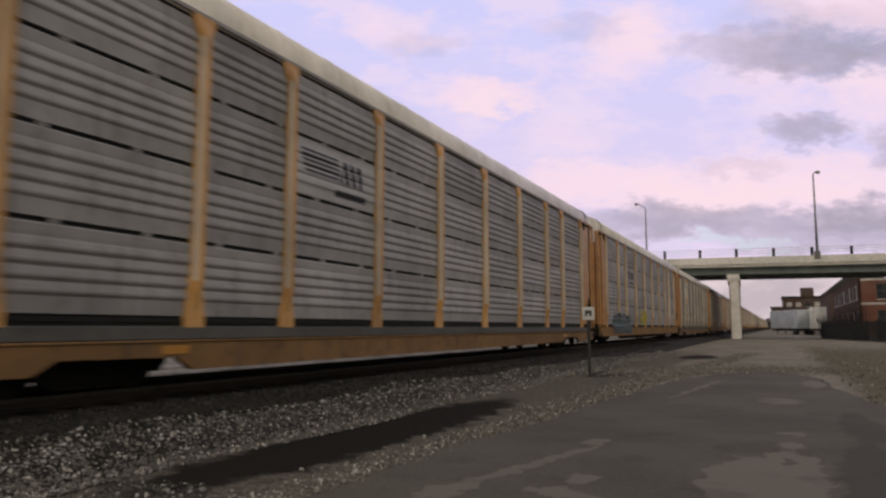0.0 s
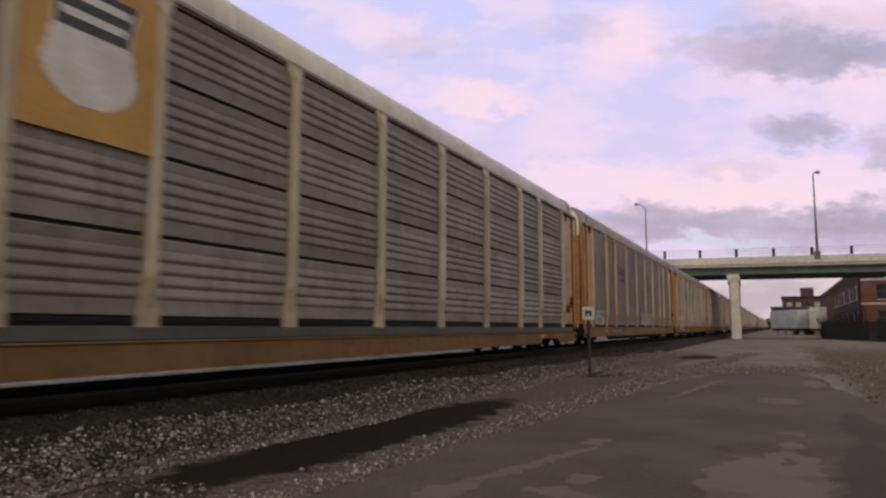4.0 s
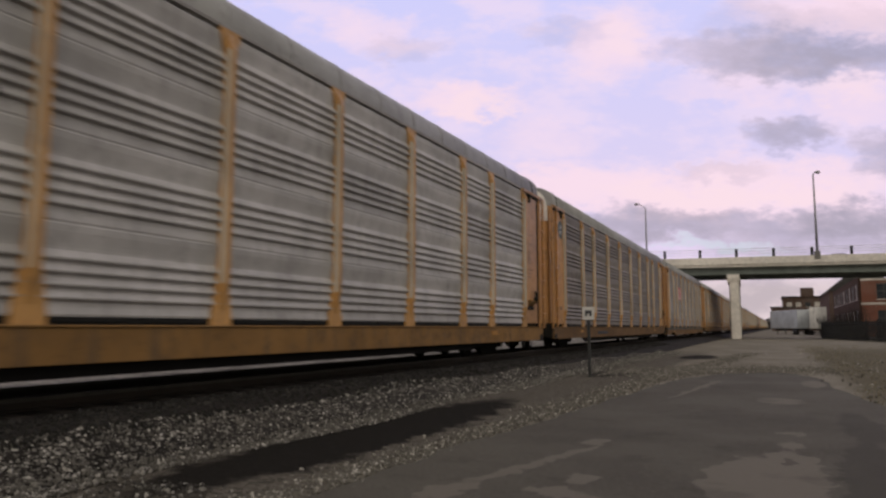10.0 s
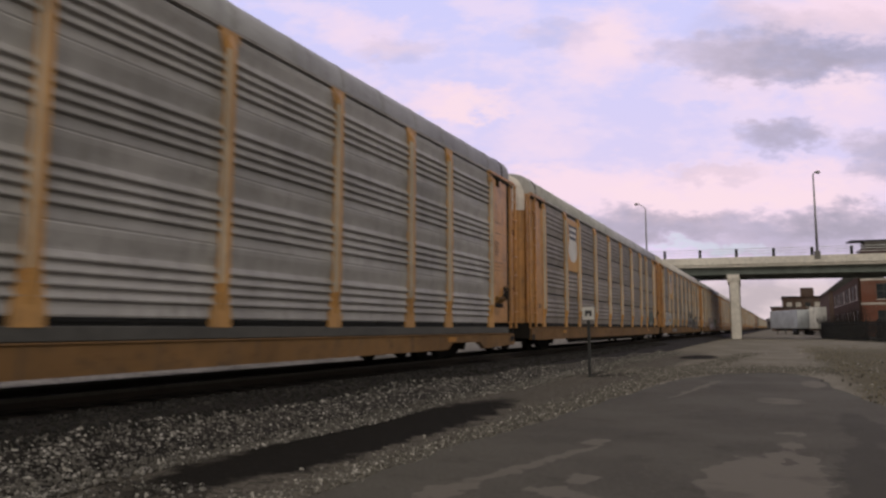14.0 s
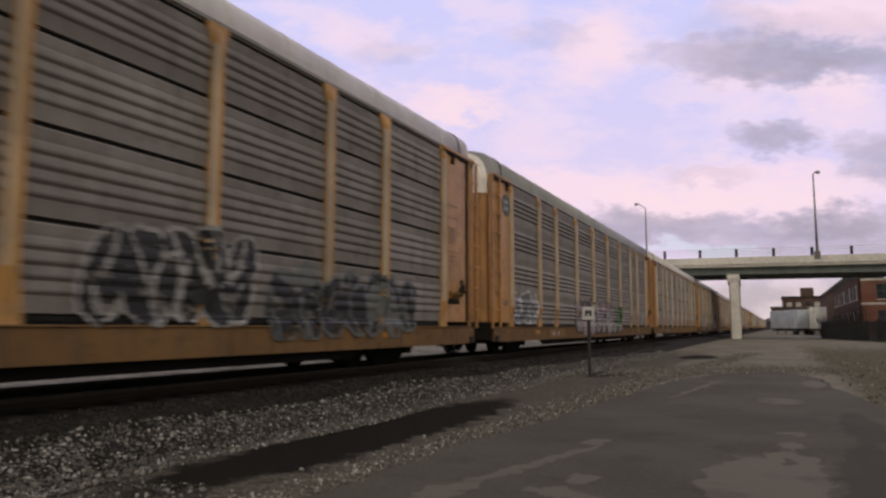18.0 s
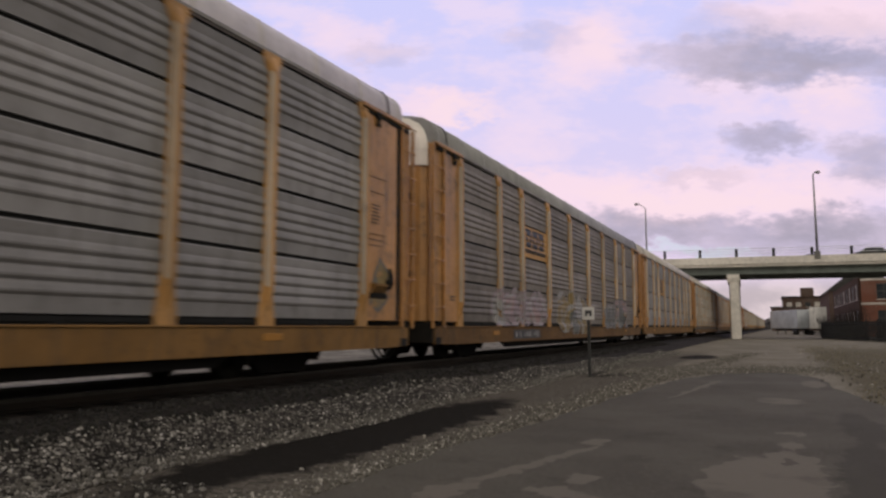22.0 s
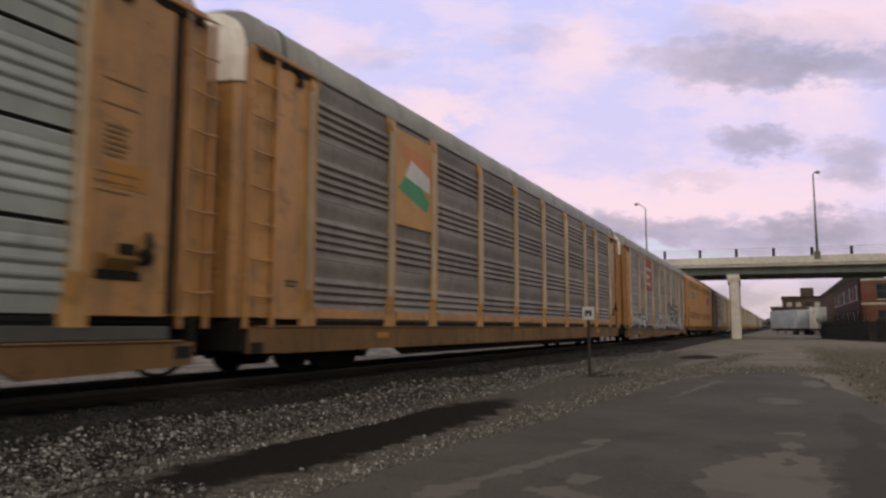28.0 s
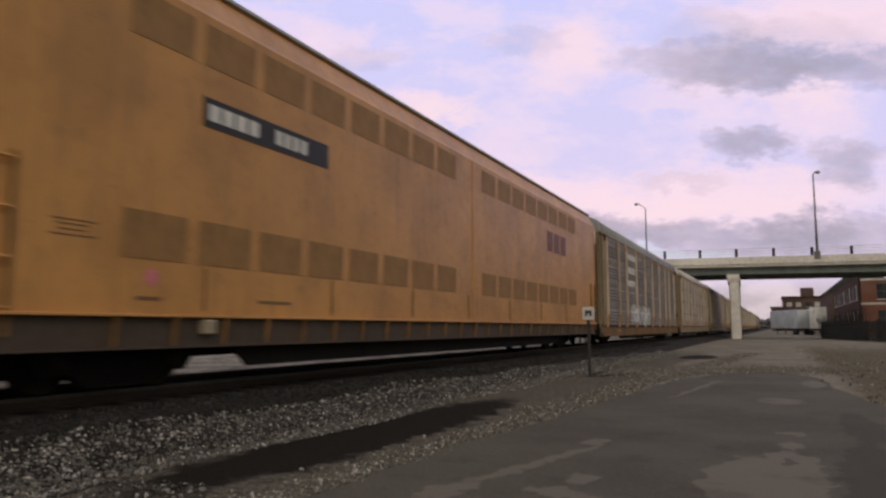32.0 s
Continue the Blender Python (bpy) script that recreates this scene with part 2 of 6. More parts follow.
def perforated(name, color):
    """Painted sheet punched with rows of small round holes."""
    n = Nodes(name)
    v = n.coords()
    vor = n.nt.nodes.new("ShaderNodeTexVoronoi")
    vor.inputs["Scale"].default_value, vor.inputs["Randomness"].default_value = 28.0, 0.25
    n.link(v, vor.inputs["Vector"])
    hole = n.step(vor.outputs["Distance"], 0.34, 0.24)
    grime = n.noise(v, 2.4, 5, 0.6)
    col = n.mix(n.step(grime, 0.35, 0.7), color, shade(color, 0.72))
    col = n.mix(n.math("MULTIPLY", hole, 0.8), col, (0.02, 0.016, 0.012))
    n.bump(hole, 0.5, -0.004)
    return n.done(col, 0.6, 0.0, 0.4)


MESH_SCREEN = perforated("perforated_steel_screen", (0.30, 0.155, 0.047))
AUTOYELLOW = worn("smooth_yellow_body", (0.54, 0.262, 0.073), amount=0.38, rough=0.42)
CONCRETE = plain("pale_concrete", (0.74, 0.69, 0.63), 0.85, grain=3.0, vary=0.16)
CONCRETE_DARK = plain("stained_concrete", (0.20, 0.19, 0.175), 0.85, grain=2.0, vary=0.25)
GIRDER = plain("grey_green_girder_paint", (0.16, 0.18, 0.165), 0.6)
POLE_GREY = plain("galvanized_pole", (0.27, 0.27, 0.28), 0.5, 0.5)
PALERAIL = plain("pale_rail_paint", (0.75, 0.76, 0.76), 0.5)
POST_DARK = plain("dark_rail_post", (0.035, 0.035, 0.035), 0.6)


# ---------------------------------------------------------------- sky backdrop
SKY_D = 3000.0


def build_sky():
    """A far sheet of drifting evening cloud, square to the view."""
    n = Nodes("drifting_clouds")
    nt = n.nt
    tc = nt.nodes.new("ShaderNodeTexCoord")
    sep = nt.nodes.new("ShaderNodeSeparateXYZ")
    n.link(tc.outputs["Object"], sep.inputs[0])
    k = 1.0 / 1000.0
    u = n.math("MULTIPLY", sep.outputs[0], k)      # 1 = 1000 m to the side
    v = n.math("MULTIPLY", sep.outputs[1], k)      # 1 = 1000 m up
    comb = nt.nodes.new("ShaderNodeCombineXYZ")
    n.link(u, comb.inputs[0])
    n.link(v, comb.inputs[1])
    map_ = nt.nodes.new("ShaderNodeMapping")
    map_.inputs["Scale"].default_value = (1.0, 2.1, 1.0)
    n.link(comb.outputs[0], map_.inputs[0])
    warp = nt.nodes.new("ShaderNodeTexNoise")
    warp.inputs["Scale"].default_value, warp.inputs["Detail"].default_value = 4.0, 6
    n.link(map_.outputs[0], warp.inputs["Vector"])
    wsep = nt.nodes.new("ShaderNodeSeparateColor")
    n.link(warp.outputs["Color"], wsep.inputs[0])
    du = n.math("MULTIPLY", n.math("SUBTRACT", wsep.outputs[0], 0.5), 0.26)
    dv = n.math("MULTIPLY", n.math("SUBTRACT", wsep.outputs[1], 0.5), 0.22)
    ragged = nt.nodes.new("ShaderNodeTexNoise")
    ragged.inputs["Scale"].default_value, ragged.inputs["Detail"].default_value, ragged.inputs["Roughness"].default_value = 13.0, 7, 0.62
    n.link(map_.outputs[0], ragged.inputs["Vector"])
    rsep = nt.nodes.new("ShaderNodeSeparateColor")
    n.link(ragged.outputs["Color"], rsep.inputs[0])
    du = n.math("ADD", du, n.math("MULTIPLY", n.math("SUBTRACT", rsep.outputs[0], 0.5), 0.16))
    dv = n.math("ADD", dv, n.math("MULTIPLY", n.math("SUBTRACT", rsep.outputs[1], 0.5), 0.14))
    uw, vw = n.math("ADD", u, du), n.math("ADD", v, dv)

    def puff(cu, cv, ru, rv, soft=1.0):
        """A soft oval patch: 1 in its middle, 0 past its rim."""
        a = n.math("DIVIDE", n.math("SUBTRACT", uw, cu), ru)
        b = n.math("DIVIDE", n.math("SUBTRACT", vw, cv), rv)
        d = n.math("ADD", n.math("MULTIPLY", a, a), n.math("MULTIPLY", b, b))
        return n.step(d, 1.0 + soft, 0.0)

    def px(x, y):
        return (x - 784) / 1273.6 * 3.0, (441 - y) / 1273.6 * 3.0

    def oval(x, y, rx, ry, soft=1.0):
        cu, cv = px(x, y)
        return puff(cu, cv, rx / 1273.6 * 3.0, ry / 1273.6 * 3.0, soft)

    base = n.mix(n.step(v, -0.30, 1.3), (0.78, 0.66, 0.86), (0.63, 0.63, 0.98))
    wisps = n.noise(map_.outputs[0], 2.6, 8, 0.6)
    fine = n.noise(map_.outputs[0], 9.0, 7, 0.6)
    col = n.mix(n.math("MULTIPLY", n.step(wisps, 0.42, 0.62), 0.75), base, (0.85, 0.71, 0.90))
    for x, y, rx, ry, w in ((850, 172, 95, 26, 0.9), (1120, 75, 70, 62, 0.8), (1640, 0, 170, 62, 0.9), (1330, 150, 120, 26, 0.45), (1540, 170, 90, 40, 0.6), (1060, 325, 190, 42, 1.0), (1400, 325, 230, 46, 1.0), (1230, 345, 150, 40, 0.9), (690, 55, 70, 40, 0.6), (1480, 10, 150, 40, 0.7), (1000, 230, 80, 30, 0.4)):
        col = n.mix(n.math("MULTIPLY", oval(x, y, rx, ry), w), col, (0.95, 0.735, 0.85))
    for x, y, rx, ry, w in ((1270, 338, 150, 20, 0.6), (1480, 330, 90, 18, 0.4), (870, 180, 60, 14, 0.5), (1520, 150, 90, 18, 0.4), (1140, 60, 40, 30, 0.35)):
        col = n.mix(n.math("MULTIPLY", oval(x, y, rx, ry), w), col, (0.99, 0.76, 0.81))
    for x, y, rx, ry, w in ((1425, 92, 190, 38, 0.62), (1530, 52, 130, 44, 0.22), (1640, 100, 140, 34, 0.42), (1370, 40, 90, 34, 0.2), (1430, 232, 70, 27, 0.66), (1330, 396, 240, 28, 0.54), (1190, 390, 130, 26, 0.46), (1600, 392, 190, 34, 0.55), (1605, 262, 60, 40, 0.55), (1540, 378, 70, 28, 0.5), (1440, 108, 90, 28, 0.3), (1020, 48, 70, 26, 0.2), (1310, 298, 70, 12, 0.2), (1500, 435, 200, 16, 0.5), (750, 80, 70, 20, 0.2)):
        shadow = n.math("MULTIPLY", oval(x, y, rx, ry, 1.3), n.step(fine, 0.2, 0.65, 0.72, 1.0))
        col = n.mix(n.math("MULTIPLY", shadow, w), col, (0.36, 0.325, 0.40))
    col = n.mix(n.math("MULTIPLY", n.step(v, -0.02, -0.15), 0.85), col, n.mix(n.step(wisps, 0.40, 0.60), (0.52, 0.44, 0.45), (0.72, 0.60, 0.60)))
    gap = oval(1300, 432, 110, 9)
    col = n.mix(n.math("MULTIPLY", gap, 0.7), col, (0.66, 0.70, 0.80))
    emit = nt.nodes.new("ShaderNodeEmission")
    n.link(col, emit.inputs[0])
    emit.inputs[1].default_value = 1.0
    n.link(emit.outputs[0], n.out.inputs["Surface"])
    s = Shape().add([(-4200, -700, 0), (4200, -700, 0), (4200, 4200, 0), (-4200, 4200, 0)], [(0, 1, 2, 3)])
    ob = thing("backdrop", "lilac evening sky with drifting grey and pink clouds", "sky", VIEW @ pose(0, 0, -SKY_D), kind="structure", shape=s, mat=n.mat)
    return ob


sky_sheet = build_sky()


# ---------------------------------------------------------------- ground
def ground_material():
    n = Nodes("dirt_and_gravel_ground")
    v = n.coords(world=True)
    sep = n.nt.nodes.new("ShaderNodeSeparateXYZ")
    n.link(v, sep.inputs[0])
    x, y = sep.outputs[0], sep.outputs[1]
    big, mid, fine = n.noise(v, 0.35, 5), n.noise(v, 2.2, 6, 0.65), n.noise(v, 22.0, 4, 0.7)
    dirt = n.mix(n.step(big, 0.35, 0.65), (0.165, 0.149, 0.123), (0.235, 0.212, 0.176))
    dirt = n.mix(n.step(mid, 0.5, 0.7), dirt, (0.132, 0.118, 0.096))
    vor = n.nt.nodes.new("ShaderNodeTexVoronoi")
    vor.inputs["Scale"].default_value = 26.0
    n.link(v, vor.inputs["Vector"])
    stone = n.mix(vor.outputs["Color"], (0.047, 0.042, 0.035), (0.145, 0.130, 0.111))
    wob = n.math("ADD", x, n.math("MULTIPLY", n.math("SUBTRACT", mid, 0.5), 1.3))
    strip_ = n.math("MULTIPLY", n.step(wob, -3.0, -3.6), n.step(y, 46.0, 34.0))
    col = n.mix(n.math("MULTIPLY", strip_, n.step(fine, 0.3, 0.5)), dirt, stone)
    # dry grass and litter at the far verge
    verge = n.math("MULTIPLY", n.step(wob, 1.1, 1.9), n.step(y, 60.0, 40.0))
    col = n.mix(n.math("MULTIPLY", verge, 0.92), col, n.mix(n.step(fine, 0.4, 0.6), (0.072, 0.064, 0.044), (0.145, 0.126, 0.089)))
    # wet, oily hollow beside the track
    def hollow(cx, cy, rx, ry):
        a = n.math("DIVIDE", n.math("SUBTRACT", wob, cx), rx)
        b = n.math("DIVIDE", n.math("SUBTRACT", n.math("ADD", y, n.math("MULTIPLY", big, 1.5)), cy), ry)
        return n.step(n.math("ADD", n.math("MULTIPLY", a, a), n.math("MULTIPLY", b, b)), 1.35, 0.75)
    wet = hollow(-4.64, 9.1, 0.74, 4.25)
    for args in ((-4.4, 21.5, 0.5, 1.6), (-3.2, 35.0, 0.8, 2.2), (-6.2, 27.0, 0.6, 2.4)):
        wet = n.math("MAXIMUM", wet, hollow(*args))
    col = n.mix(n.math("MULTIPLY", wet, 0.93), col, (0.011, 0.010, 0.009))
    n.bump(n.math("ADD", n.math("MULTIPLY", vor.outputs["Distance"], 0.8), fine), 0.5, 0.03)
    return n.done(col, 0.97, 0.0, 0.04)


def road_material():
    n = Nodes("worn_asphalt")
    v = n.coords(world=True)
    sep = n.nt.nodes.new("ShaderNodeSeparateXYZ")
    n.link(v, sep.inputs[0])
    x, y = sep.outputs[0], sep.outputs[1]
    big, mid, fine = n.noise(v, 0.5, 4), n.noise(v, 3.0, 6, 0.6), n.noise(v, 26.0, 6, 0.75)
    col = n.mix(n.step(big, 0.35, 0.65), (0.073, 0.066, 0.055), (0.097, 0.089, 0.074))
    col = n.mix(n.step(fine, 0.5, 0.72), col, (0.136, 0.124, 0.104))
    col = n.mix(n.step(fine, 0.46, 0.30), col, (0.047, 0.043, 0.036))
    wx = n.math("ADD", x, n.math("MULTIPLY", n.math("SUBTRACT", n.noise(v, 3.0, 6, 0.68), 0.5), 0.5))
    wy = n.math("ADD", y, n.math("MULTIPLY", n.math("SUBTRACT", n.noise(v, 2.6, 6, 0.68), 0.5), 1.3))

    def worn_spot(cx, cy, rx, ry, slant=0.0):
        px, py = n.math("SUBTRACT", wx, cx), n.math("SUBTRACT", wy, cy)
        px = n.math("SUBTRACT", px, n.math("MULTIPLY", py, slant))
        a, b = n.math("DIVIDE", px, rx), n.math("DIVIDE", py, ry)
        return n.step(n.math("ADD", n.math("MULTIPLY", a, a), n.math("MULTIPLY", b, b)), 1.12, 0.92)

    pale = None
    for q in ((-0.15, 6.9, 0.50, 1.25, 0.05), (0.05, 7.8, 0.27, 0.75, 0.0), (-2.2, 6.55, 0.09, 1.55, 0.24), (-2.45, 5.45, 0.16, 0.5, 0.2), (-1.92, 8.35, 0.14, 0.28, 0.0), (-1.58, 6.22, 0.14, 0.2, 0.2), (-1.6, 5.62, 0.32, 0.2, 0.0),
              (0.0, 14.2, 0.40, 0.62, 0.0), (0.1, 9.9, 0.17, 0.17, 0.0), (0.08, 9.0, 0.10, 0.3, 0.0), (0.70, 18.7, 0.24, 1.1, 0.0), (-1.56, 16.6, 0.08, 2.5, 0.105)):
        s = worn_spot(*q)
        pale = s if pale is None else n.math("MAXIMUM", pale, s)
    col = n.mix(n.math("MULTIPLY", pale, 0.9), col, n.mix(fine, (0.128, 0.113, 0.095), (0.174, 0.155, 0.132)))
    col = n.mix(n.math("MULTIPLY", worn_spot(0.04, 7.8, 0.07, 0.22), 0.8), col, (0.072, 0.065, 0.055))
    for q in ((0.75, 7.4, 0.30, 2.0, 0.05), (0.95, 11.0, 0.25, 1.6, 0.0)):
        col = n.mix(n.math("MULTIPLY", worn_spot(*q), 0.55), col, (0.045, 0.041, 0.035))
    stain = n.noise(v, 1.1, 5, 0.6)
    col = n.mix(n.math("MULTIPLY", n.step(stain, 0.56, 0.68), 0.35), col, (0.043, 0.038, 0.031))
    grit = n.noise(v, 9.0, 4, 0.7)
    col = n.mix(n.math("MULTIPLY", n.step(grit, 0.60, 0.75), 0.4), col, (0.128, 0.116, 0.098))
    n.bump(n.math("ADD", fine, n.math("MULTIPLY", pale, -0.4)), 0.7, 0.015)
    return n.done(col, n.step(fine, 0.3, 0.7, 0.85, 1.0), 0.0, 0.15)


GROUND = ground_material()
ASPHALT = road_material()


def wave(a, b):
    return noise.noise(Vector((a, b, 3.7)))


def build_ground():
    # one sheet to the horizon, fine near the camera
    xs = [-4000, -1500, -500, -150, -60, -30, -18] + [-13 + 0.5 * i for i in range(41)] + [9, 12, 18, 30, 60, 150, 500, 1500, 4000]
    ys = [-3000, -800, -200, -60, -20, -8, -3] + [0.5 * i for i in range(1, 61)] + [33, 36, 40, 46, 54, 64, 80, 100, 130, 180, 260, 400, 700, 1300, 2500, 4500]
    s = Shape()
    for y in ys:
        for x in xs:
            z = 0.0
            if -6 < x < 7.5 and 0 < y < 50:
                z = 0.03 * wave(x * 0.7, y * 0.5) - 0.02
                if -3.2 < x < 1.6 and y < 23:
                    z = min(z, -0.02) - 0.02
                if x > 1.8:
                    z += 0.10 * min(1.0, (x - 1.8) / 1.5) * (0.6 + wave(x, y))
            s.v.append((x, y, z))
    m = len(xs)
    for j in range(len(ys) - 1):
        for i in range(m - 1):
            s.f.append((j * m + i, j * m + i + 1, (j + 1) * m + i + 1, (j + 1) * m + i))
    thing("ground", "grey gravelly dirt ground beside the railway", "ground", kind="structure", shape=s, mat=GROUND, smooth=True)
    # worn asphalt with a ragged rim
    rim = []
    left = [(-3.6, -6.0), (-3.45, 0.0), (-3.3, 4.5), (-3.25, 7.4), (-2.95, 10.0), (-2.75, 13.5), (-2.5, 17.0), (-2.2, 19.6), (-1.4, 21.8), (-0.4, 22.8), (0.4, 22.6), (0.9, 21.0), (1.15, 17.5), (1.55, 14.0), (1.9, 10.0), (2.3, 5.0), (2.6, 0.0), (2.8, -6.0)]
    for (ax, ay), (bx, by) in zip(left, left[1:]):
        n = max(2, int(math.hypot(bx - ax, by - ay) / 0.25))
        for i in range(n):
            q = i / n
            x, y = ax + (bx - ax) * q, ay + (by - ay) * q
            x += 0.13 * wave(x * 2.2, y * 2.0) + 0.05 * wave(x * 9, y * 9)
            y += 0.2 * wave(x * 2.0 + 9, y * 2.0)
            rim.append((x, y))
    s = Shape().prism(rim, 2, -0.25, 0.012)
    thing("road", "dark worn asphalt with pale bare patches and ragged edges", "road", kind="structure", shape=s, mat=ASPHALT)


build_ground()


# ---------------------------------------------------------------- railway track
# dark ballast, with the train's shade put into its colour as well
BALLAST = plain("shade_darkened_ballast", (0.025, 0.022, 0.020), 0.9, grain=18.0, vary=0.45, bump=0.8, world=True, spec=0.1)
FAR_BALLAST = plain("pale_ballast", (0.20, 0.185, 0.165), 0.95, grain=7.0, vary=0.55, bump=0.8, world=True, spec=0.0)
TIE = plain("creosoted_sleeper_wood", (0.03, 0.024, 0.02), 0.85, grain=12.0)
RAIL = plain("rusty_rail_steel", (0.03, 0.022, 0.018), 0.8, 0.0)
RAILHEAD = plain("worn_rail_head", (0.07, 0.062, 0.055), 0.6, 0.5)


def build_track():
    c = TRACK_X
    s = Shape()
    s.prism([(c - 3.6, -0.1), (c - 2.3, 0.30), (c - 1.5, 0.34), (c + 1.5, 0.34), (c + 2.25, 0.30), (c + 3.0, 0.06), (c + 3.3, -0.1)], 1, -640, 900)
    thing("ballast_bed", "dark stone ballast under the track, its colour deepened for the train's shade", "ballast", kind="structure", shape=s, mat=BALLAST)
    s = Shape()
    s.prism([(c - 16, -0.1), (c - 15, 0.2), (c - 3.0, 0.2), (c - 2.45, 0.305), (c - 2.3, 0.305), (c - 2.3, -0.1)], 1, -640, 600)
    thing("ballast_field", "pale dusty ballast across the track", "ballast", kind="structure", shape=s, mat=FAR_BALLAST)
    for x in (c - 0.7525, c + 0.7525):
        s = Shape()
        s.prism([(x - 0.07, 0.345), (x + 0.07, 0.345), (x + 0.07, 0.36), (x + 0.012, 0.375), (x + 0.012, 0.455), (x - 0.012, 0.455), (x - 0.012, 0.375), (x - 0.07, 0.36)], 1, -640, 900)
        rail = thing("rail", "rusty steel rail with a bright worn head", "rail", group="rails of the track", kind="structure", shape=s, mat=RAIL)
        h = Shape().prism([(x - 0.036, 0.452), (x + 0.036, 0.452), (x + 0.036, 0.49), (x + 0.028, 0.50), (x - 0.028, 0.50), (x - 0.036, 0.49)], 1, -640, 900)
        part("rail_head", h, RAILHEAD, rail)
    tie = Shape().box(-1.3, 1.3, -0.11, 0.11, 0.0, 0.145, 0.012).mesh("sleeper", TIE)
    base = thing("sleepers", "dark creosoted wooden sleepers under the rails", "sleepers", kind="structure", shape=Shape().box(c - 1.3, c + 1.3, -6.2, -5.98, 0.20, 0.36, 0.012), mat=TIE)
    for i in range(150):
        part("sleeper", tie, None, base, "", pose(c, -5.0 + 0.54 * i, 0.20))


build_track()


def stones(name, label, count, place, size, mat, seed):
    """Loose broken stones, each a small uneven lump."""
    rng = np.random.default_rng(seed)
    g = (1 + 5 ** 0.5) / 2
    ico = np.array([(-1, g, 0), (1, g, 0), (-1, -g, 0), (1, -g, 0), (0, -1, g), (0, 1, g), (0, -1, -g), (0, 1, -g), (g, 0, -1), (g, 0, 1), (-g, 0, -1), (-g, 0, 1)]) / 1.9
    tri = np.array([(0, 11, 5), (0, 5, 1), (0, 1, 7), (0, 7, 10), (0, 10, 11), (1, 5, 9), (5, 11, 4), (11, 10, 2), (10, 7, 6), (7, 1, 8), (3, 9, 4), (3, 4, 2), (3, 2, 6), (3, 6, 8), (3, 8, 9), (4, 9, 5), (2, 4, 11), (6, 2, 10), (8, 6, 7), (9, 8, 1)])
    x, y, z = place(rng, count)
    r = size[0] + (size[1] - size[0]) * rng.random(count) ** 2.2
    v = ico[None] * (0.65 + 0.7 * rng.random((count, 12, 1)))
    v = v * (0.6 + 0.8 * rng.random((count, 1, 3)))
    a = rng.random(count) * 6.283
    ca, sa = np.cos(a)[:, None], np.sin(a)[:, None]
    vx, vy = v[:, :, 0] * ca - v[:, :, 1] * sa, v[:, :, 0] * sa + v[:, :, 1] * ca
    v = np.stack([vx, vy, v[:, :, 2]], 2) * r[:, None, None] + np.stack([x, y, z + 0.3 * r], 1)[:, None, :]
    f = (tri[None] + 12 * np.arange(count)[:, None, None]).reshape(-1, 3)
    me = bpy.data.meshes.new(name)
    me.from_pydata(v.reshape(-1, 3), [], f)
    me.materials.append(mat)
    return tagged(new(name, me), label, "gravel", kind="stuff")


def stone_material(name, dark, pale):
    n = Nodes(name)
    g = n.nt.nodes.new("ShaderNodeNewGeometry")
    v = n.coords(world=True)
    fine = n.noise(v, 40.0, 5, 0.6)
    r = n.math("POWER", g.outputs["Random Per Island"], 5.0)
    col = n.mix(r, dark, pale)
    col = n.mix(n.math("MULTIPLY", n.step(fine, 0.4, 0.65), 0.5), col, shade(dark, 0.8))
    n.bump(fine, 0.4, 0.01)
    return n.done(col, 0.9, 0.0, 0.3)


GRAVEL = stone_material("broken_limestone", (0.092, 0.085, 0.075), (0.54, 0.51, 0.47))
PALE_RUBBLE = stone_material("dusty_rubble", (0.115, 0.105, 0.090), (0.52, 0.49, 0.44))
WET_GRAVEL = stone_material("wet_broken_stone", (0.045, 0.041, 0.036), (0.46, 0.44, 0.40))
# shoulder stones, darkened in colour for the shade beside the train
SHADED_STONE = stone_material("shaded_stone", (0.016, 0.015, 0.013), (0.055, 0.05, 0.045))


def bed_height(x):
    """Height of the ballast's near shoulder."""
    d = x - TRACK_X
    h = np.where(d < 2.25, 0.34 - 0.055 * np.clip((d - 1.5) / 0.75, 0, 1), 0.30 - 0.24 * (d - 2.25) / 0.75)
    return np.maximum(h, 0.0)


def on_shoulder(rng, n):
    y = 2.5 + 45 * rng.random(n) ** 1.7
    x = TRACK_X + 1.5 + 1.0 * rng.random(n)
    return x, y, bed_height(x)


def on_strip(rng, n):
    y = 2.2 + 38 * rng.random(n) ** 1.6
    q = rng.random(n)
    x = -6.30 + 1.15 * q ** 1.1 + 0.10 * np.sin(y * 0.9) + 0.022 * np.clip(y - 12, 0, 30)
    return x, y, bed_height(x) - 0.01


def on_margin(rng, n):
    y = 2.5 + 38 * rng.random(n) ** 1.5
    x = -3.80 + 0.045 * y + rng.normal(0, 1.0, n) * np.where(y < 11, 0.15, 0.28)
    x = np.where(y > 18, x + 0.03 * (y - 18), x)
    return x, y, 0 * x - 0.01


def on_hollow(rng, n):
    y = 2.6 + 2.2 * rng.random(n)
    x = -4.55 + rng.normal(0, 0.55, n) + 0.12 * np.sin(3 * y)
    return x, y, 0 * x - 0.015


def on_band(rng, n):
    q = rng.random(n)
    x = -4.6 + 6.2 * q
    y = 21.5 + 7.5 * q * (1 - 0.5 * q) + rng.normal(0, 1.3, n)
    return x, y, 0 * x - 0.01


def on_verge(rng, n):
    y = 12 + 40 * rng.random(n) ** 1.3
    x = 1.5 + 2.6 * rng.random(n) - 0.02 * (y - 12)
    return x, y, 0 * x + 0.02


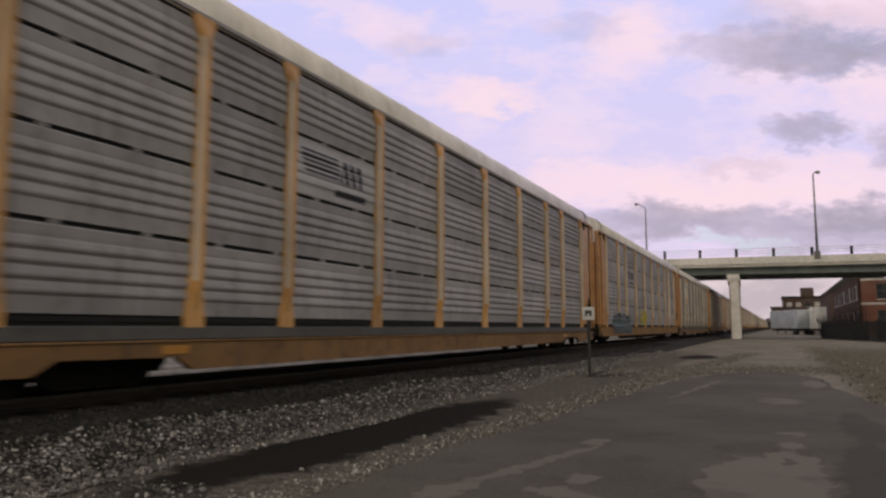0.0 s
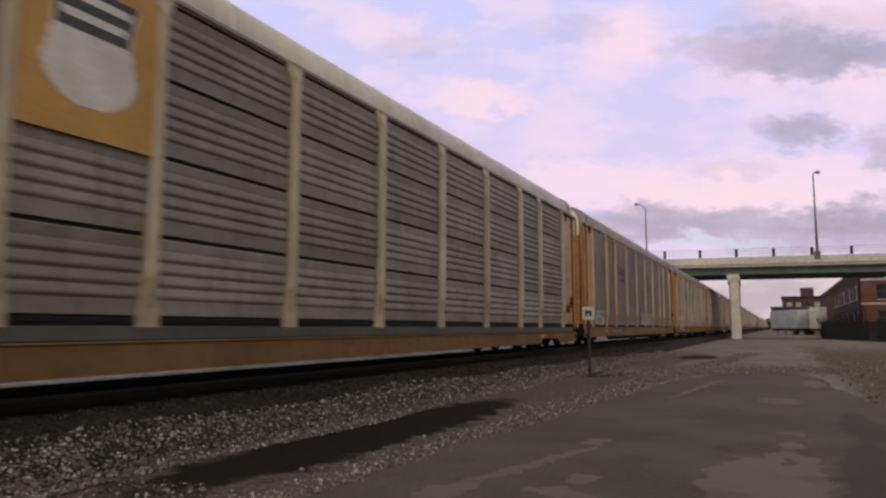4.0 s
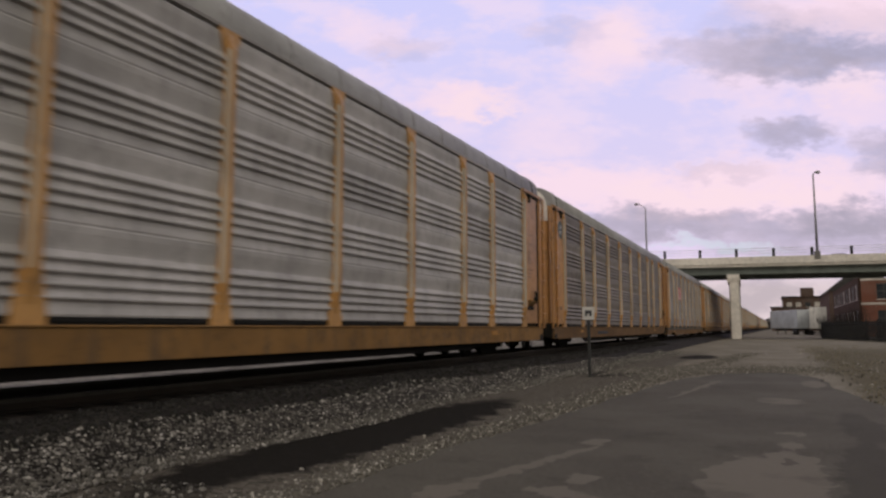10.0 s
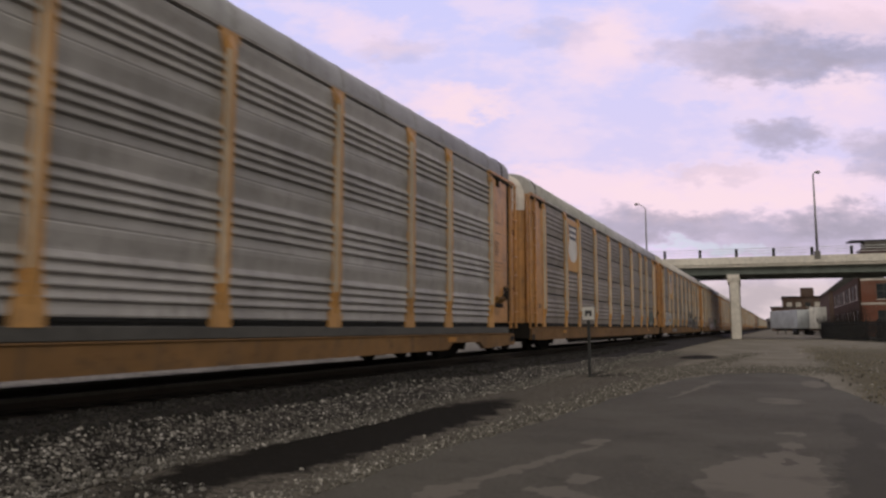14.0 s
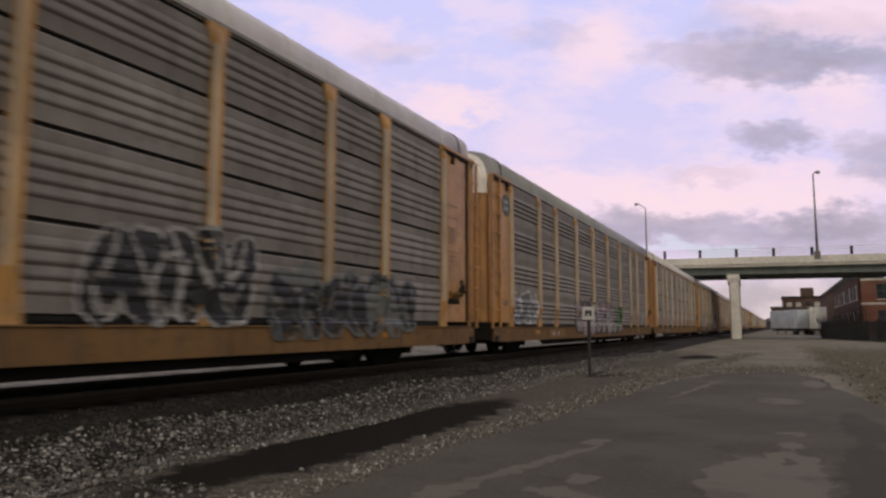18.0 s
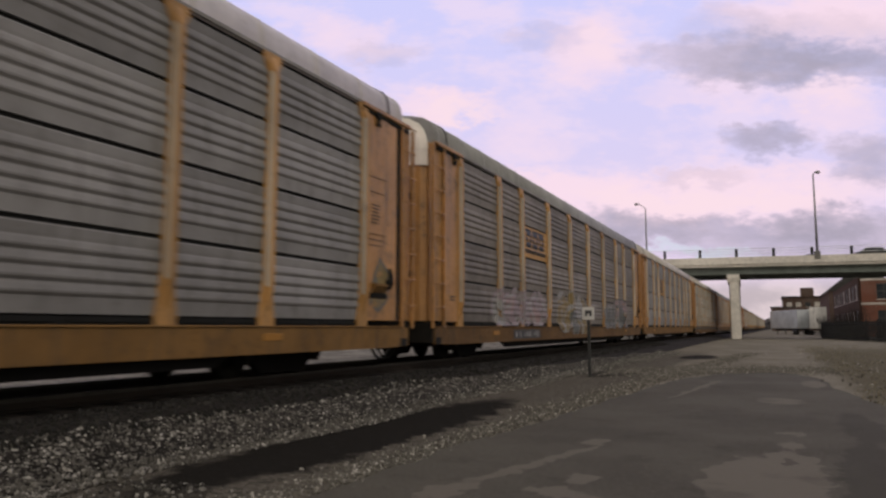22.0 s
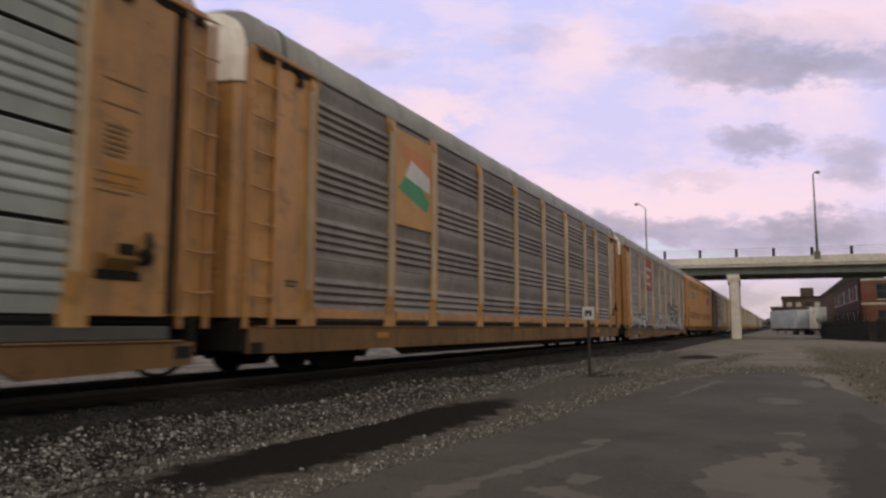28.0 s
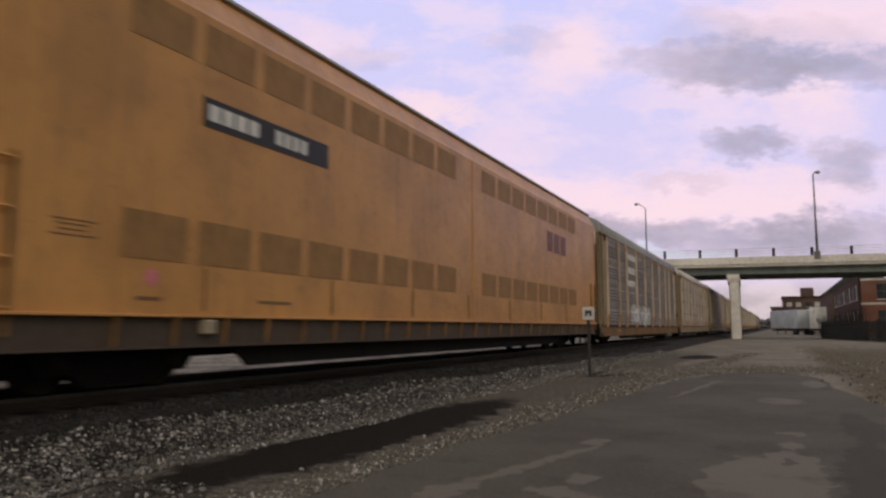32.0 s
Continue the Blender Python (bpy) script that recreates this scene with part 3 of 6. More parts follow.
stones("ballast_stones", "dark broken stones along the track, their colour deepened for the train's shade", 7000, on_shoulder, (0.015, 0.04), SHADED_STONE, 1)
stones("gravel_strip", "pale and grey broken limestone beside the track", 36000, on_strip, (0.007, 0.024), GRAVEL, 2)
stones("gravel_margin", "scattered grey gravel at the asphalt's edge", 12000, on_margin, (0.007, 0.022), PALE_RUBBLE, 3)
stones("hollow_stones", "dark wet stones with pale chips by the hollow", 1100, on_hollow, (0.007, 0.024), WET_GRAVEL, 6)
stones("gravel_band", "thin grey gravel across the lot", 9000, on_band, (0.008, 0.020), PALE_RUBBLE, 4)
stones("verge_rubble", "dirty rubble and stones on the verge", 700, on_verge, (0.010, 0.04), PALE_RUBBLE, 5)


# ---------------------------------------------------------------- small trackside sign
def build_sign():
    x, y = -4.52, 19.0
    sign = thing("trackside_sign", "small square white sign on a dark steel post", "sign", pose(x, y, 0, 0, 0, 8))
    s = Shape().box(-0.04, 0.04, -0.032, 0.032, -0.15, 1.52, 0.006)
    part("post", s, POST_DARK, sign)
    s = Shape().box(-0.155, 0.155, -0.045, -0.033, 1.50, 1.84, 0.006)
    plate = part("plate", s, CHALK, sign, "white square plate with a dark square mark")
    s = Shape()
    s.box(-0.085, 0.085, -0.049, -0.046, 1.60, 1.75)
    part("mark", s, GREYINK, plate)
    s = Shape().box(-0.03, 0.03, -0.053, -0.0495, 1.60, 1.66)
    part("mark_notch", s, CHALK, plate)


build_sign()

# ---------------------------------------------------------------- road bridge over the line
B0 = Vector((-4.3, 89.5, 0.0))            # the near column
BDIR = Vector((math.cos(radians(7.0)), math.sin(radians(7.0)), 0.0))
BRIDGE = Matrix.Translation(B0) @ Matrix.Rotation(radians(7.0), 4, "Z")


def build_bridge():
    br = thing("road_bridge", "concrete road bridge on steel girders over the railway", "bridge", BRIDGE)
    a, b = -130.0, 130.0
    part("deck", Shape().box(a, b, -0.5, 10.6, 8.18, 8.50, 0.02), CONCRETE_DARK, br)
    part("carriageway", Shape().box(a, b, -0.35, 10.45, 8.504, 8.80, 0.02), ASPHALT, br, "asphalt carriageway")
    part("fascia", Shape().prism([(-0.62, 8.22), (-0.502, 8.22), (-0.502, 8.49), (-0.62, 8.49)], 0, a, b), CONCRETE, br, "pale concrete deck edge")
    for y in (-0.78, 10.5):
        s = Shape().prism([(y, 8.50), (y + 0.42, 8.50), (y + 0.28, 8.80), (y + 0.22, 9.33), (y + 0.02, 9.33)], 0, a, b)
        part("parapet", s, CONCRETE, br, "pale concrete parapet")
    for k in range(6):
        y = 0.0 + k * 2.0
        s = Shape()
        s.box(a, b, y - 0.02, y + 0.02, 7.45, 8.18)
        s.box(a, b, y - 0.2, y + 0.2, 7.38, 7.46)
        s.box(a, b, y - 0.2, y + 0.2, 8.11, 8.179)
        part("girder", s, GIRDER, br, "grey-green steel girder")
    s = Shape()
    for i in range(20):
        x = -62.0 + i * 6.5
        s.box(x - 0.05, x + 0.05, 0.02, 9.98, 7.55, 8.1)
    tagged(part("cross_bracing", s, GIRDER, br), kind="stuff")
    # columns under a cap
    for k, y in enumerate((0.0, 5.0, 10.0)):
        col = part("column", Shape().box(-0.5 + 0.095 * y, 0.5 + 0.095 * y, y - 0.5, y + 0.5, -0.3, 6.5, 0.09), CONCRETE, br, "square concrete column")
    cap = Shape().prism([(-0.7, 7.375), (-0.7, 6.9), (-0.55, 6.45), (10.55, 6.45), (10.7, 6.9), (10.7, 7.375)], 0, -0.70, 0.62)
    cap.v = [(x + 0.095 * y, y, z) for x, y, z in cap.v]      # the pier stands askew under the deck
    part("pier_cap", cap, CONCRETE, br)
    for x in (-110.0, -82.0, -54.0, -26.0, 26.0, 54.0, 82.0, 110.0):
        part("abutment_pier", Shape().box(x - 0.6, x + 0.6, -0.2, 10.2, -0.3, 7.375, 0.05), CONCRETE_DARK, br)
    post = Shape().box(-0.15, 0.15, -0.08, 0.08, 0.0, 0.93, 0.02).mesh("rail_post", POST_DARK)
    bar = Shape()
    for y in (-0.66, 10.62):
        bar.box(a, b, y - 0.04, y + 0.04, 10.235, 10.285, 0.01)
        bar.box(a, b, y - 0.03, y + 0.03, 9.64, 9.69, 0.01)
        bar.box(a, b, y - 0.03, y + 0.03, 9.95, 10.0, 0.01)
    part("hand_rail", bar, PALERAIL, br, "thin pale metal rails")
    for i in range(34):
        for y in (-0.66, 10.62):
            part("rail_post", post, None, br, "", pose(0.36 - 3.93 * 17 + 3.93 * i, y, 9.33))
    return br


build_bridge()


def lamp_post(name, at, height, arm, label):
    lamp = thing(name, label, "street lamp", at, "street lamps of the bridge")
    part("base", Shape().box(-0.28, 0.28, -0.28, 0.28, 0.0, 0.9, 0.05), CONCRETE_DARK, lamp)
    part("pole", Shape().tube([(0, 0, 0.8), (0, 0, height * 0.5), (0, 0, height)], [0.15, 0.11, 0.075], 12), POLE_GREY, lamp, smooth=True)
    path = [(arm * 1.0 * q, 0, height + abs(arm) * 0.75 * math.sin(q * 1.5)) for q in (0.0, 0.25, 0.5, 0.75, 1.0)]
    part("arm", Shape().tube(path, 0.05, 8), POLE_GREY, lamp, smooth=True)
    e = path[-1]
    d = 1 if arm > 0 else -1
    part("head", Shape().lathe([(0.05, 0.0), (0.17, 0.12), (0.19, 0.32), (0.12, 0.5), (0.03, 0.55)], (0, 0, 0), 0, 12), POLE_GREY, lamp, at=pose(e[0] - (0.1 if d > 0 else 0.45), 0, e[2] - 0.04), smooth=True)


lamp_post("street_lamp", BRIDGE @ pose(8.75, -0.66, 8.9), 9.6, 0.3, "tall grey street lamp on the bridge parapet")
lamp_post("street_lamp", BRIDGE @ pose(-9.95, 11.6, 8.2), 9.2, -1.0, "grey street lamp with a bent arm behind the bridge")

# ---------------------------------------------------------------- buildings and yard behind the bridge

def brick_material(name, color, mortar=(0.2, 0.18, 0.16)):
    n = Nodes(name)
    v = n.coords()
    b = n.nt.nodes.new("ShaderNodeTexBrick")
    b.inputs["Scale"].default_value = 1.0
    b.inputs["Brick Width"].default_value, b.inputs["Row Height"].default_value = 0.22, 0.075
    b.inputs["Mortar Size"].default_value = 0.008
    b.inputs["Color1"].default_value = (*color, 1)
    b.inputs["Color2"].default_value = (*shade(color, 0.7), 1)
    b.inputs["Mortar"].default_value = (*mortar, 1)
    rot = n.nt.nodes.new("ShaderNodeMapping")
    rot.inputs["Rotation"].default_value = (radians(90), 0, 0)
    n.link(v, rot.inputs[0])
    n.link(rot.outputs[0], b.inputs["Vector"])
    big = n.noise(v, 0.4, 4)
    col = n.mix(n.step(big, 0.3, 0.7), b.outputs["Color"], shade(color, 0.75))
    n.bump(b.outputs["Fac"], 0.3, -0.01)
    return n.done(col, 0.95, 0.0, 0.05)


BRICK = brick_material("red_brick", (0.27, 0.115, 0.08))
BRICK_DARK = brick_material("darker_brick", (0.10, 0.062, 0.048), (0.09, 0.075, 0.062))
BRICK_FAR = brick_material("brown_brick", (0.13, 0.085, 0.070))
BAND = plain("pale_stone_band", (0.6, 0.55, 0.5), 0.8)
GLASS = plain("dark_window_glass", (0.03, 0.035, 0.04), 0.25)
FRAME = plain("window_frame_paint", (0.10, 0.09, 0.085), 0.6)
ROOFING = plain("dark_roofing", (0.05, 0.048, 0.046), 0.85)


def window(parent, x, y, z, w, h, axis, out, lintel=True, blind=None):
    """A recessed window unit on a wall that faces along one axis."""
    def bx(a0, a1, d0, d1, z0, z1):
        s = Shape()
        d0, d1 = sorted((d0 * out, d1 * out))
        if axis == 1:
            return s.box(x + a0, x + a1, y + d0, y + d1, z + z0, z + z1)
        return s.box(x + d0, x + d1, y + a0, y + a1, z + z0, z + z1)
    win = part("window", bx(-w / 2, w / 2, -0.1, 0.02, 0, h), GLASS if blind is None else blind, parent)
    s = bx(-w / 2 - 0.06, -w / 2, -0.05, 0.06, -0.06, h + 0.06)
    for t in (bx(w / 2, w / 2 + 0.06, -0.05, 0.06, -0.06, h + 0.06), bx(-w / 2, w / 2, -0.05, 0.06, h, h + 0.06), bx(-0.03, 0.03, 0.0, 0.05, 0, h), bx(-w / 2, w / 2, 0.0, 0.05, h * 0.5 - 0.03, h * 0.5 + 0.03)):
        s.add(t.v, t.f)
    part("frame", s, FRAME, win)
    part("sill", bx(-w / 2 - 0.12, w / 2 + 0.12, 0.0, 0.12, -0.16, -0.061), BAND, win)


def build_brick_building():
    x0, x1, y0, y1, h = 10.9, 34.0, 119.0, 170.0, 8.0
    b = thing("brick_building", "two-storey red brick building with pale stone bands", "building")
    part("wall", Shape().box(x0 + 0.30, x1, y0, y1, -0.3, h, 0.02), BRICK, b)
    part("side_wall", Shape().box(x0, x0 + 0.297, y0 + 0.3, y1, -0.3, h + 0.6, 0.02), BRICK_DARK, b, "darker brick side wall")
    part("stone_band", Shape().box(x0 + 0.24, x1 + 0.06, y0 - 0.06, y1 + 0.06, 4.55, 4.85), BAND, b)
    part("coping", Shape().box(x0 + 0.3, x1 + 0.1, y0 - 0.1, y1 + 0.1, h, h + 0.28), BAND, b, "pale stone coping")
    part("roof", Shape().box(x0 + 0.3, x1 - 0.3, y0 + 0.3, y1 - 0.3, h - 0.2, h + 0.05), ROOFING, b)
    for j, z in ((0, 1.6), (1, 5.4)):
        for i in range(7):
            window(b, x0 + 3.1 + i * 3.1, y0, z, 1.7, 2.1, 1, -1)
        for i in range(9):
            window(b, x0, y0 + 3.0 + i * 5.4, z, 1.9, 2.1, 0, -1, blind=BAND if (i + j) % 2 else None)
    # older, darker block with a pitched roof behind it
    d = thing("dark_brick_block", "dark brick block with a sloping roof behind the fence", "building")
    part("wall", Shape().box(10.6, 24.0, 178.0, 215.0, -0.3, 9.2), BRICK_FAR, d)
    part("roof", Shape().prism([(10.2, 9.2), (24.4, 9.2), (19.0, 13.6), (15.5, 13.6)], 1, 177.6, 215.4), ROOFING, d)
    for j in range(2):
        for i in range(3):
            window(d, 12.6 + i * 3.6, 178.0, 1.8 + 3.9 * j, 1.6, 2.2, 1, -1, blind=BAND if (i + j) % 3 == 0 else None)


def build_far_building():
    b = thing("apartment_building", "long brown brick building with pale windows far away", "building")
    part("wall", Shape().box(2.4, 25.0, 300.0, 330.0, -0.3, 12.6), BRICK_FAR, b)
    part("stair_tower", Shape().box(8.6, 12.9, 299.4, 306.0, 12.6, 16.0), BRICK_FAR, b)
    part("roof", Shape().box(2.0, 25.4, 299.6, 330.4, 12.5, 12.9), ROOFING, b)
    for j in range(3):
        for i in range(7):
            window(b, 4.6 + i * 3.1, 300.0, 1.7 + 3.7 * j, 1.7, 1.5, 1, -1, blind=BAND if (i * 3 + j) % 4 else None)
    c = thing("low_shed", "low dark shed behind the trailers", "shed")
    part("wall", Shape().box(-1.6, 6.0, 285.0, 296.0, -0.2, 8.3), BRICK_FAR, c)
    part("roof", Shape().box(-1.9, 6.3, 284.7, 296.3, 8.3, 8.7), ROOFING, c)
    part("door", Shape().box(1.0, 3.2, 284.85, 285.02, 0, 3.0), FRAME, c)


build_brick_building()
build_far_building()
TRAILER_GREY = worn("grey_trailer_skin", (0.56, 0.59, 0.61), amount=0.2, rough=0.5)
TRAILER_WHITE = worn("white_trailer_skin", (0.80, 0.78, 0.76), amount=0.1, rough=0.45)


def trailer(label, at, length, mat, height=4.05):
    t = thing("box_trailer", label, "trailer", at, "parked trailers")
    part("body", Shape().box(-1.28, 1.28, 0, length, 1.1, height, 0.05), mat, t)
    s = Shape()
    for i in range(int(length / 1.2) + 1):
        y = min(length - 0.02, 0.02 + i * 1.2)
        for x in (-1.30, 1.28):
            s.box(x, x + 0.02, y - 0.03, y + 0.03, 1.15, height - 0.05)
    part("side_post", s, mat, t)
    for x in (-0.62, 0.62):
        d = part("rear_door", Shape().box(x - 0.58, x + 0.58, -0.03, 0.01, 1.2, height - 0.12, 0.01), mat, t)
        part("lock_rod", Shape().tube([(x, -0.05, 1.2), (x, -0.05, height - 0.15)], 0.02, 6), POLE_GREY, d)
    part("bumper", Shape().box(-1.1, 1.1, 0.0, 0.12, 0.45, 0.58, 0.02), GREASE, t)
    part("chassis", Shape().box(-0.5, 0.5, 0.1, length - 0.3, 0.8, 1.1, 0.02), GREASE, t)
    for y in (1.2, 2.5):
        for x in (-1.0, 1.0):
            w = part("wheel", Shape().lathe([(0.1, x - 0.22), (0.46, x - 0.22), (0.5, x - 0.15), (0.5, x + 0.15), (0.46, x + 0.22), (0.1, x + 0.22)], (0, y, 0.5), 0, 20), RUBBER, t, smooth=True)
            part("hub", Shape().lathe([(0.2, x - 0.235), (0.12, x - 0.25), (0.12, x + 0.25), (0.2, x + 0.235)], (0, y, 0.5), 0, 12), POLE_GREY, w)
    part("landing_leg", Shape().box(-0.8, -0.7, length - 2.6, length - 2.4, 0, 0.9).box(0.7, 0.8, length - 2.6, length - 2.4, 0, 0.9), GREASE, t)


trailer("white box trailer parked in the yard", pose(6.35, 137.0, 0, 0, 0, -3.2), 14.0, TRAILER_WHITE, 4.7)
trailer("long pale grey box trailer parked in the yard", pose(4.6, 146.0, 0, 0, 0, 17), 15.5, TRAILER_GREY, 4.5)
FENCE = plain("black_fence_steel", (0.015, 0.015, 0.016), 0.6)
TWIG = plain("bare_brown_twigs", (0.035, 0.026, 0.021), 0.9)


def build_fence():
    f = thing("fence", "black picket fence along the yard's edge", "fence")
    pts = [(4.9, 98.0), (6.4, 84.0), (9.2, 72.0), (13.0, 60.0)]
    picket = Shape().box(-0.035, 0.035, -0.035, 0.035, 0.0, 1.9).mesh("picket", FENCE)
    post = Shape().box(-0.07, 0.07, -0.07, 0.07, 0.0, 2.1, 0.01).mesh("post", FENCE)
    bars = Shape()
    for (ax, ay), (bx, by) in zip(pts, pts[1:]):
        n = int(math.hypot(bx - ax, by - ay) / 0.28)
        for i in range(n):
            q = i / n
            part("post" if i % 10 == 0 else "picket", post if i % 10 == 0 else picket, None, f, "", pose(ax + (bx - ax) * q, ay + (by - ay) * q, 0))
        for z in (0.3, 1.65):
            bars.tube([(ax, ay, z), (bx, by, z)], 0.04, 4)
    part("rail_bar", bars, FENCE, f)


def shrub(at, w, h, seed):
    """A bare winter shrub: a thicket of forked twigs."""
    rng = random.Random(seed)
    ob = thing("shrub", "bare dark brown shrub by the fence", "shrub", at, "shrubs along the fence")
    stems, twigs = Shape(), Shape()
    for i in range(22):
        a, r = rng.uniform(0, 6.28), rng.uniform(0.1, 0.5) * w
        b = Vector((rng.uniform(-0.25, 0.25) * w, rng.uniform(-0.25, 0.25) * w, 0))
        m = b + Vector((r * 0.5 * math.cos(a), r * 0.5 * math.sin(a), h * rng.uniform(0.35, 0.6)))
        e = m + Vector((r * 0.5 * math.cos(a) + rng.uniform(-0.2, 0.2), r * 0.5 * math.sin(a), h * rng.uniform(0.2, 0.5)))
        stems.tube([b, m, e], [0.035, 0.022, 0.01], 4)
        for k in range(14):
            q = rng.uniform(0.2, 1.0)
            s = m.lerp(e, q) if k % 2 else b.lerp(m, q)
            d = Vector((rng.uniform(-1, 1), rng.uniform(-1, 1), rng.uniform(0.0, 1.2))) * 0.35 * h * 0.4
            twigs.tube([s, s + d * 0.6, s + d + Vector((0, 0, 0.05))], [0.018, 0.012, 0.005], 3)
    part("stem", stems, TWIG, ob)
    part("twigs", twigs, TWIG, ob)


build_fence()
for i, (x, y, w, h) in enumerate(((5.6, 101.0, 2.6, 2.6), (6.6, 93.0, 2.8, 2.2), (7.6, 85.0, 2.6, 2.0), (8.9, 78.0, 2.4, 1.8), (7.4, 104.0, 3.0, 3.4), (9.6, 106.0, 3.2, 4.2), (10.8, 92.0, 3.0, 2.4), (11.5, 82.0, 3.0, 2.0))):
    shrub(pose(x, y, 0), w, h, 20 + i)


# ---------------------------------------------------------------- distance and verge
def far_woods():
    """A low line of bare woods and roofs along the horizon."""
    rng = np.random.default_rng(9)
    n = 2600
    x = rng.uniform(-420, 420, n)
    y = rng.uniform(640, 820, n)
    h = 5 + 7 * np.abs(np.sin(x * 0.021) + 0.6 * np.sin(x * 0.067 + 1)) + rng.uniform(-1, 2, n)
    z = rng.random(n) ** 0.7 * h
    g = np.array([(1, 0, 0), (-1, 0, 0), (0, 1, 0), (0, -1, 0), (0, 0, 1), (0, 0, -1)], float)
    tri = np.array([(0, 2, 4), (2, 1, 4), (1, 3, 4), (3, 0, 4), (2, 0, 5), (1, 2, 5), (3, 1, 5), (0, 3, 5)])
    v = g[None] * rng.uniform(0.6, 1.4, (n, 6, 1)) * rng.uniform(1.2, 3.4, (n, 1, 1)) * np.array([1.2, 1.0, 1.1]) + np.stack([x, y, z], 1)[:, None, :]
    f = (tri[None] + 6 * np.arange(n)[:, None, None]).reshape(-1, 3)
    me = bpy.data.meshes.new("far_woods")
    me.from_pydata(v.reshape(-1, 3), [], f)
    me.materials.append(plain("hazy_bare_woods", (0.14, 0.13, 0.135), 1.0, grain=0.3, vary=0.3, world=True, spec=0.0))
    tagged(new("far_woods", me), "hazy grey bare woods along the horizon", "trees", kind="stuff")


def verge_grass():
    """Short dry grass and weeds on the rough verge."""
    rng = np.random.default_rng(12)
    n = 6000
    y = 11 + 50 * rng.random(n) ** 1.5
    x = 1.75 + 5.5 * rng.random(n) ** 1.3 + 0.4 * np.sin(y * 0.7) - 0.015 * (y - 11)
    a = rng.random(n) * 6.283
    h = 0.02 + 0.09 * rng.random(n) ** 2
    w = 0.006 + 0.006 * rng.random(n)
    base = np.stack([x, y, 0 * x + 0.01], 1)
    side = np.stack([np.cos(a), np.sin(a), 0 * a], 1) * w[:, None]
    tip = base + np.stack([np.cos(a + 1.5) * h * 0.6, np.sin(a + 1.5) * h * 0.6, h], 1)
    back = np.stack([np.cos(a + 1.57), np.sin(a + 1.57), 0 * a], 1) * w[:, None]
    v = np.stack([base - side, base + side, base + back, tip], 1).reshape(-1, 3)
    tri = np.array([(0, 1, 3), (1, 2, 3), (2, 0, 3)])
    f = (tri[None] + 4 * np.arange(n)[:, None, None]).reshape(-1, 3)
    me = bpy.data.meshes.new("verge_grass")
    me.from_pydata(v, [], f)
    me.materials.append(stone_material("dry_grass", (0.17, 0.148, 0.098), (0.30, 0.26, 0.18)))
    tagged(new("verge_grass", me), "short dry brown grass on the verge", "grass", kind="stuff")


far_woods()
verge_grass()


# ---------------------------------------------------------------- the train of auto racks
HALF = 1.60                                       # outer plane of the side panels, from the track's middle
BAYS = (2.8, 2.0, 2.87, 2.87, 2.87, 2.87, 2.87, 2.0, 2.8)
POSTS = [sum(BAYS[:i]) for i in range(len(BAYS) + 1)]
BODY = POSTS[-1]
FRONT, REAR = -1.72, BODY + 2.12                  # ends of the body
ROW0, ROW_H, ROWS = 0.92, 1.03, 4                 # panel rows above the rail
TOP = ROW0 + ROW_H * ROWS
cache = {}


def profile(style):
    """Outline (depth, height) of one panel row, from its foot to its top."""
    if style == "fine":
        pts, z, n = [(0.0, 0.0)], 0.0, 10
        step = ROW_H / n
        for i in range(n):
            pts += [(0.0, z + 0.25 * step), (-0.008, z + 0.62 * step), (-0.008, z + 0.82 * step), (0.0, z + step)]
            z += step
        return pts
    pts, gap = [], 0.03 if style == "slot" else 0.0
    top = 0.002 if style == "slot" else 0.018
    ribs, foot = (4, 0.19) if style == "slot" else (4, 0.165)
    step = 0.160 if style == "slot" else 0.145
    pts.append((-0.012 if style == "group" else -0.03, gap))
    if style == "group":
        pts += [(-0.006, 0.025), (-0.022, 0.10)]
    z = foot + gap
    if style == "slot":
        for i in range(ribs):
            pts += [(-0.027, z), (-0.002, z + 0.22 * step), (0.001, z + 0.38 * step), (-0.014, z + 0.74 * step), (-0.027, z + 0.92 * step)]
            z += step
        return pts + [(-0.022, z + 0.03), (-0.018, ROW_H - gap - 0.02), (-0.03, ROW_H - gap)]
    for i in range(ribs):
        pts += [(-0.03, z), (top, z + 0.18 * step), (top + 0.003, z + 0.32 * step), (-0.016, z + 0.72 * step), (-0.03, z + 0.90 * step)]
        z += step
    if style == "group":
        pts += [(-0.030, z + 0.02), (-0.024, z + 0.07), (-0.006, z + 0.19), (-0.003, ROW_H - 0.02), (-0.011, ROW_H)]
    else:
        pts += [(-0.03, z + 0.02), (-0.022, z + 0.05), (-0.022, ROW_H - gap - 0.02), (-0.03, ROW_H - gap)]
    return pts


def depth(style, z):
    """Depth of the panel face at a height above the rail."""
    q = (z - ROW0) % ROW_H
    pts = profile(style)
    for a, b in zip(pts, pts[1:]):
        if a[1] <= q <= b[1] and b[1] > a[1]:
            return a[0] + (b[0] - a[0]) * (q - a[1]) / (b[1] - a[1])
    return -0.03


